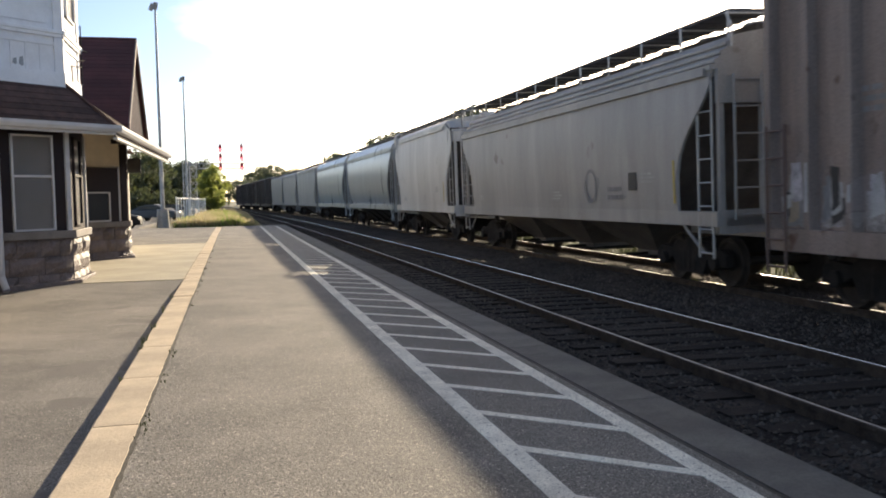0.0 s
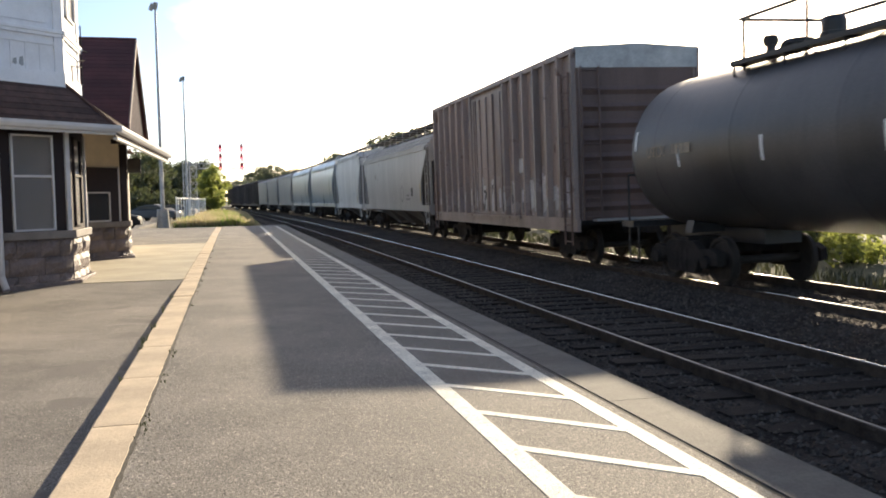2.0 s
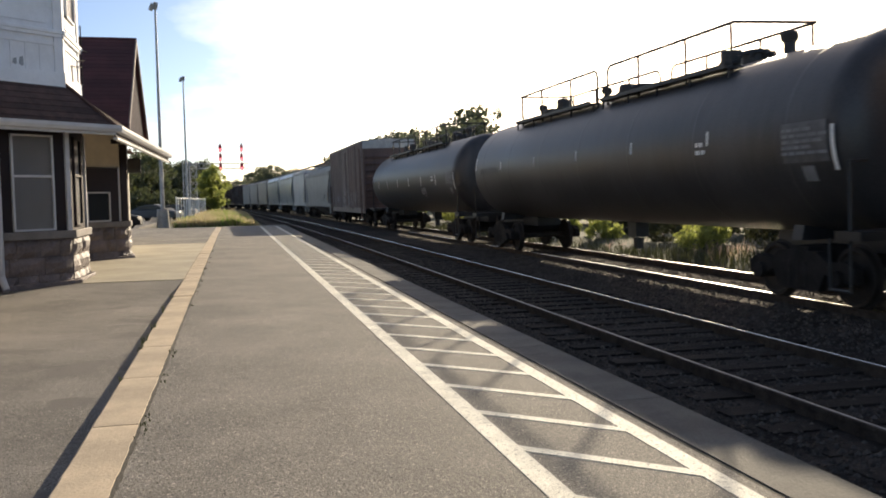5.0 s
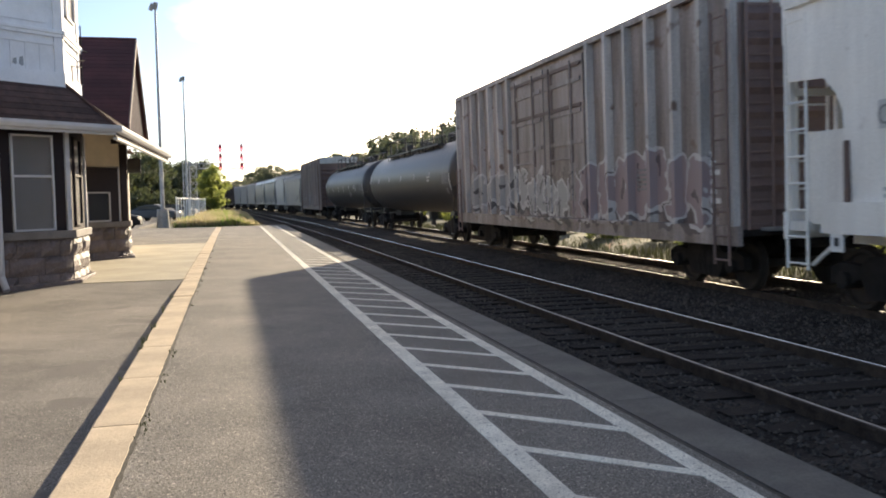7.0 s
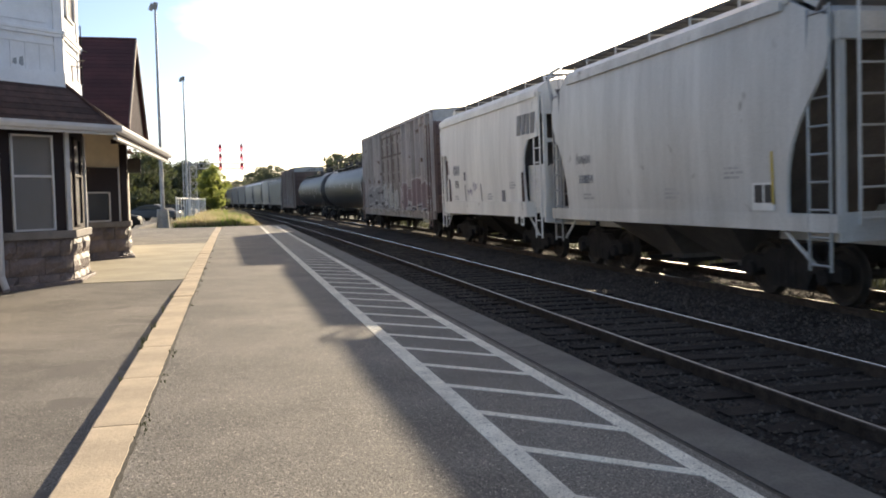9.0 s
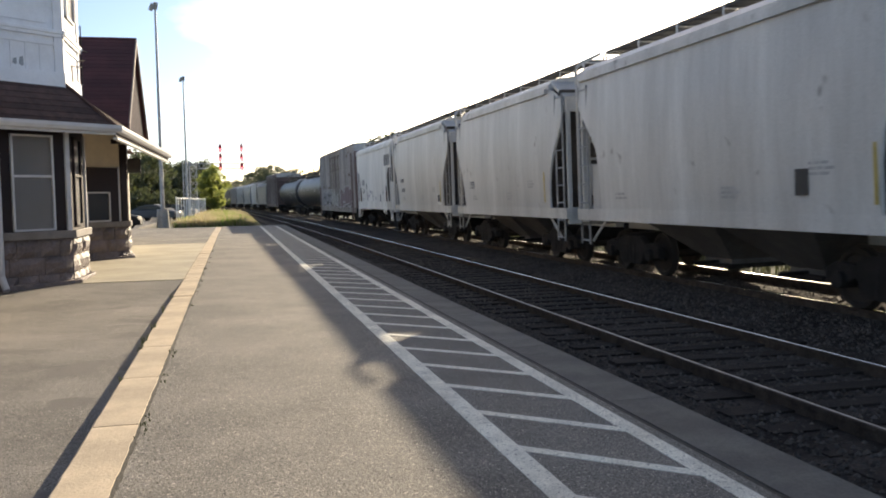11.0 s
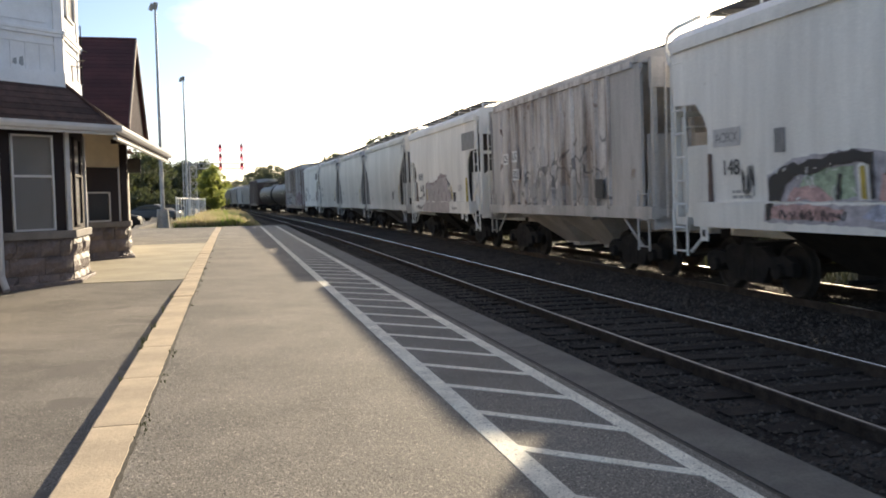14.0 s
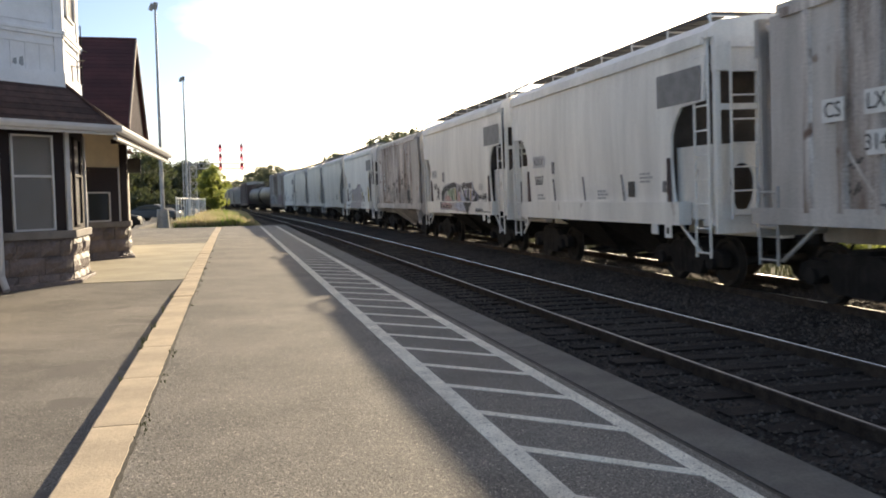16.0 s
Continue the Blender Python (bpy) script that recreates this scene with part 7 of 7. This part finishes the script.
CAR_SIDE, CAR_SILL = -1.527, -1.6015
TAG_LAYERS = (
    ("tag_backing", "taggrey", "grey-violet field behind sprayed letters", CAR_SIDE, [[(2.2, 1.49), (2.2, 1.86), (1.6, 2.08), (0.4, 2.15), (-0.05, 2.08), (-0.45, 2.04), (-0.7, 2.1), (-1.9, 2.13), (-2.0, 1.9), (-2.5, 1.7), (-2.5, 1.49)]]),
    ("tag_backing", "taggrey", "", CAR_SILL, [[(2.2, 1.2), (2.15, 1.45), (-1.9, 1.45), (-1.5, 1.1), (0.2, 1.18)]]),
    ("tag_fill", "taggreen", "green and pink spray inside the letters", CAR_SIDE - 0.004, [[(1.5, 1.6), (1.35, 1.86), (0.95, 1.92), (0.4, 1.94), (0.35, 1.55), (0.8, 1.5)]]),
    ("tag_fill", "tagpink", "", CAR_SIDE - 0.008, [[(1.75, 1.5), (1.6, 1.68), (1.1, 1.7), (0.75, 1.5)], [(-0.05, 1.5), (-0.1, 1.82), (-0.35, 1.75), (-0.45, 1.5)]]),
    ("tag_fill", "tagblue", "", CAR_SIDE - 0.004, [[(-0.3, 1.5), (-0.45, 1.72), (-0.85, 1.6), (-1.05, 1.5)]]),
    ("tag_fill", "tagpink", "", CAR_SILL - 0.004, [[(2.16, 1.24), (2.12, 1.44), (1.2, 1.45), (0.5, 1.38), (0.6, 1.24)]]),
    ("tag_fill", "tagblue", "", CAR_SILL - 0.004, [[(0.2, 1.3), (-0.1, 1.45), (-1.15, 1.45), (-1.3, 1.2), (-0.6, 1.16)]]),
    ("tag_outline", "placard", "white outline of a sprayed tag", CAR_SIDE - 0.012, [[(-0.52, 1.98), (-0.62, 2.09), (-1.87, 2.13), (-1.96, 1.86), (-1.5, 1.85), (-1.3, 1.5), (-1.1, 1.5)], oval(-1.77, 1.66, 0.26, 0.25), [(0.3, 1.5), (0.33, 1.96), (0.1, 1.96), (0.08, 1.5)]]),
    ("tag_shade", "tagviolet", "violet spray inside the letters", CAR_SIDE - 0.016, [[(-0.92, 1.6), (-0.85, 1.86), (-1.25, 1.87), (-1.2, 1.6)], oval(-1.77, 1.66, 0.2, 0.2)]),
    ("tag_cap", "tagbrown", "dark brown sprayed blocks", CAR_SIDE - 0.016, [[(-0.7, 1.92), (-0.72, 2.06), (-1.08, 2.08), (-1.1, 1.91)], [(-1.15, 1.9), (-1.13, 2.08), (-1.85, 2.1), (-1.9, 1.9)], [(-0.12, 1.8), (-0.35, 2.02), (-0.5, 1.78)]]),
    ("tag_letter", "ink", "black sprayed letters", CAR_SIDE - 0.020, [
        [(2.14, 1.5), (2.14, 1.82), (1.9, 1.95), (1.55, 2.05), (1.48, 1.97), (1.25, 2.04), (1.0, 2.03), (0.8, 2.1), (0.4, 2.13), (0.05, 2.07), (0.02, 1.52), (0.07, 1.52), (0.12, 1.93), (0.35, 1.98), (0.7, 1.95), (1.2, 1.86), (1.55, 1.84), (1.75, 1.72), (1.9, 1.5)],
        [(-0.55, 2.05), (-0.7, 1.9), (-1.08, 1.56), (-1.18, 1.49), (-1.62, 1.49), (-1.48, 1.62), (-1.56, 1.86), (-1.44, 1.93), (-1.33, 1.83), (-1.3, 1.62), (-1.17, 1.63), (-0.82, 1.92)],
        [(-1.84, 1.49), (-2.1, 1.55), (-2.42, 1.72), (-2.44, 1.49)],
        [(-1.98, 1.66), (-1.97, 1.82), (-2.18, 1.82), (-2.22, 1.65)],
        [(0.72, 1.52), (0.66, 1.84), (0.6, 1.84), (0.64, 1.52)]]),
    ("tag_letter", "ink", "", CAR_SILL - 0.008, [[(-1.0, 1.46), (-1.25, 1.25), (-1.45, 1.08), (-1.6, 1.1), (-1.7, 1.28), (-2.0, 1.46)], [(2.15, 1.22), (2.14, 1.46), (1.95, 1.46), (2.05, 1.24)]]),
    ("tag_bar", "yellow", "yellow bar of a sprayed tag", CAR_SIDE - 0.024, [[(0.24, 1.52), (0.27, 1.92), (0.19, 1.93), (0.14, 1.52)]]),
    ("tag_bar", "yellow", "", CAR_SIDE - 0.024, [[(-1.7, 1.49), (-1.71, 1.88), (-1.8, 1.88), (-1.79, 1.49)]]),
)
for k, (name, material, label, x, patches) in enumerate(TAG_LAYERS):
    bm = B()
    rng = random.Random(60 + k)
    for i, pts in enumerate(patches):
        sprayed(bm, x - 0.0003 * i, pts, rng, 0.006 if name in ("tag_bar", "tag_outline") else 0.018)
    tagged(part(name, bm, M[material], TAGGED, label), kind="stuff")
bm = B()
rng = random.Random(33)
for k in range(26):
    y, z = rng.uniform(0.2, 2.0) if k % 3 else rng.uniform(-1.5, -0.2), rng.uniform(1.54, 1.95)
    stroke(bm, CAR_SIDE - 0.028 - 0.0002 * k, y, z, y + rng.uniform(-0.1, 0.1), z + rng.uniform(-0.16, 0.16), rng.uniform(0.012, 0.03), 0.003)
tagged(part("tag_highlight", bm, M["placard"], TAGGED, "white highlight strokes"), kind="stuff")
# Worn old tags along the foot of the brown box car, broken by its posts.
layers = {}
rng = random.Random(5)
for i in range(16):
    y = 6.68 - 13.36 * (i + 0.5) / 16
    x, width = (-1.5325, 0.5) if abs(y) < 1.5 else (-1.437, 0.62)
    strong = 1.0 if y < 0.5 else 0.75
    w, h = width * rng.uniform(0.7, 0.95), rng.uniform(0.45, 0.8) * strong
    pts = [(y + w / 2, 1.14), (y + w / 2, 1.14 + h * rng.uniform(0.6, 1)), (y + w * 0.2, 1.14 + h), (y - w * 0.1, 1.14 + h * 0.75), (y - w * 0.3, 1.14 + h * rng.uniform(0.8, 1.2)), (y - w / 2, 1.14 + h * 0.7), (y - w / 2, 1.14)]
    sprayed(layers.setdefault(rng.choice(("oldfield", "oldfield", "faded")), B()), x + 0.001, pts, rng, 0.03)
    for k in range(7):
        name = rng.choice(("fineprint", "patch", "taggrey", "fineprint", "faded", "ink", "tantext" if k == 4 else "taggrey"))
        w, h = rng.uniform(0.08, 0.24), rng.uniform(0.25, 0.85) * strong
        yc, z0 = y + rng.uniform(-0.5, 0.5) * (width - w), 1.16 + rng.uniform(0, 0.35)
        lean = rng.uniform(-0.05, 0.05)
        pts = [(yc + w / 2, z0), (yc + w / 2 + lean, z0 + h * rng.uniform(0.8, 1.1)), (yc - w / 2 + lean, z0 + h), (yc - w / 2, z0 + 0.08)]
        sprayed(layers.setdefault(name, B()), x - 0.0008 * k, pts, rng, 0.022)
    if abs(y) > 1.7 and i % 3:
        z0 = rng.uniform(1.2, 1.5)
        stroke(layers.setdefault("fineprint", B()), -1.5825, y + 0.417, z0, y + 0.417 + rng.uniform(-0.01, 0.01), z0 + rng.uniform(0.2, 0.7), rng.uniform(0.05, 0.1), 0.003)
sprayed(layers["patch"], -1.447, [(-2.6, 2.25), (-2.6, 2.62), (-3.1, 2.62), (-3.1, 2.25)], rng, 0.01)
for name, bm in layers.items():
    tagged(part("old_tag", bm, M[name], BROWN, "worn pale spray along the foot of the side"), kind="stuff")
# Thin scrawls on car sides and along the sills.
def scrawls(car, rows, material, seed, label):
    """Rows of jagged handwriting: (x, y from, y to, z low, z high, letters)."""
    rng = random.Random(seed)
    bm = B()
    for x, y0, y1, z0, z1, n in rows:
        last = None
        for k in range(n * 2):
            u = (k + rng.uniform(-0.9, 0.9)) / (n * 2)
            p = (y0 + (y1 - y0) * u, rng.uniform(z0, z0 + (z1 - z0) * 0.35) if k % 2 else rng.uniform(z1 - (z1 - z0) * 0.4, z1))
            if last and k % 5:
                stroke(bm, x - 0.0002 * k, *last, *p, rng.uniform(0.014, 0.026), 0.003)
            last = p
    tagged(part("scrawl", bm, material, car, label), kind="stuff")


scrawls(TAGGED, ((CAR_SIDE - 0.004, -2.52, -2.95, 1.52, 1.74, 8), (CAR_SIDE - 0.004, -2.98, -3.5, 1.45, 1.8, 8), (CAR_SILL - 0.004, -2.45, -3.3, 1.13, 1.3, 12), (CAR_SILL - 0.004, -3.3, -4.1, 1.14, 1.2, 7), (CAR_SILL - 0.010, 1.85, 0.4, 1.22, 1.4, 16), (CAR_SIDE - 0.004, 2.85, 2.5, 1.56, 2.05, 7)), M["ink"], 71, "small black scrawls")
scrawls(PATCHED, ((CAR_SIDE - 0.004, 3.75, 2.85, 1.52, 1.72, 9), (CAR_SIDE - 0.004, 2.75, 2.4, 1.66, 1.9, 5), (CAR_SILL - 0.004, 3.7, 2.5, 1.15, 1.36, 14), (CAR_SILL - 0.004, -2.1, -2.75, 1.16, 1.34, 8)), M["faded"], 72, "thin dark scrawls")
scrawls(G, ((CAR_SIDE - 0.004, 1.6, 0.98, 1.66, 1.92, 7), (CAR_SIDE - 0.004, 0.95, 0.4, 1.8, 2.15, 6)), M["tagviolet"], 73, "thin pale violet scrawl")

# ---- movement ----
SPEED, SLOWING = 10.394, -0.0298
LEAN = -1.25


def run(t):
    return SPEED * t + 0.5 * SLOWING * t * t


def motions():
    for car, mid, length in CARS:
        rows = []
        reach = length / 2 - 1.7
        for i in range(33):
            t = i * 0.5
            s = mid + run(t)
            f, _ = on_track(s + reach, FAR_X)
            r, _ = on_track(s - reach, FAR_X)
            d = (f - r).normalized()
            c = (f + r) / 2
            rows.append((t, pose(c.x, c.y, 0.012, 0, LEAN, math.degrees(math.atan2(-d.x, d.y)))))
        walk(car, rows)
    for wheelset, k in SPINNING:
        rows = []
        for i in range(481):
            t = i / 30
            rows.append((t, pose(0, k, WHEEL_R, -math.degrees(run(t) / WHEEL_R), 0, 0)))
        walk(wheelset, rows)


motions()
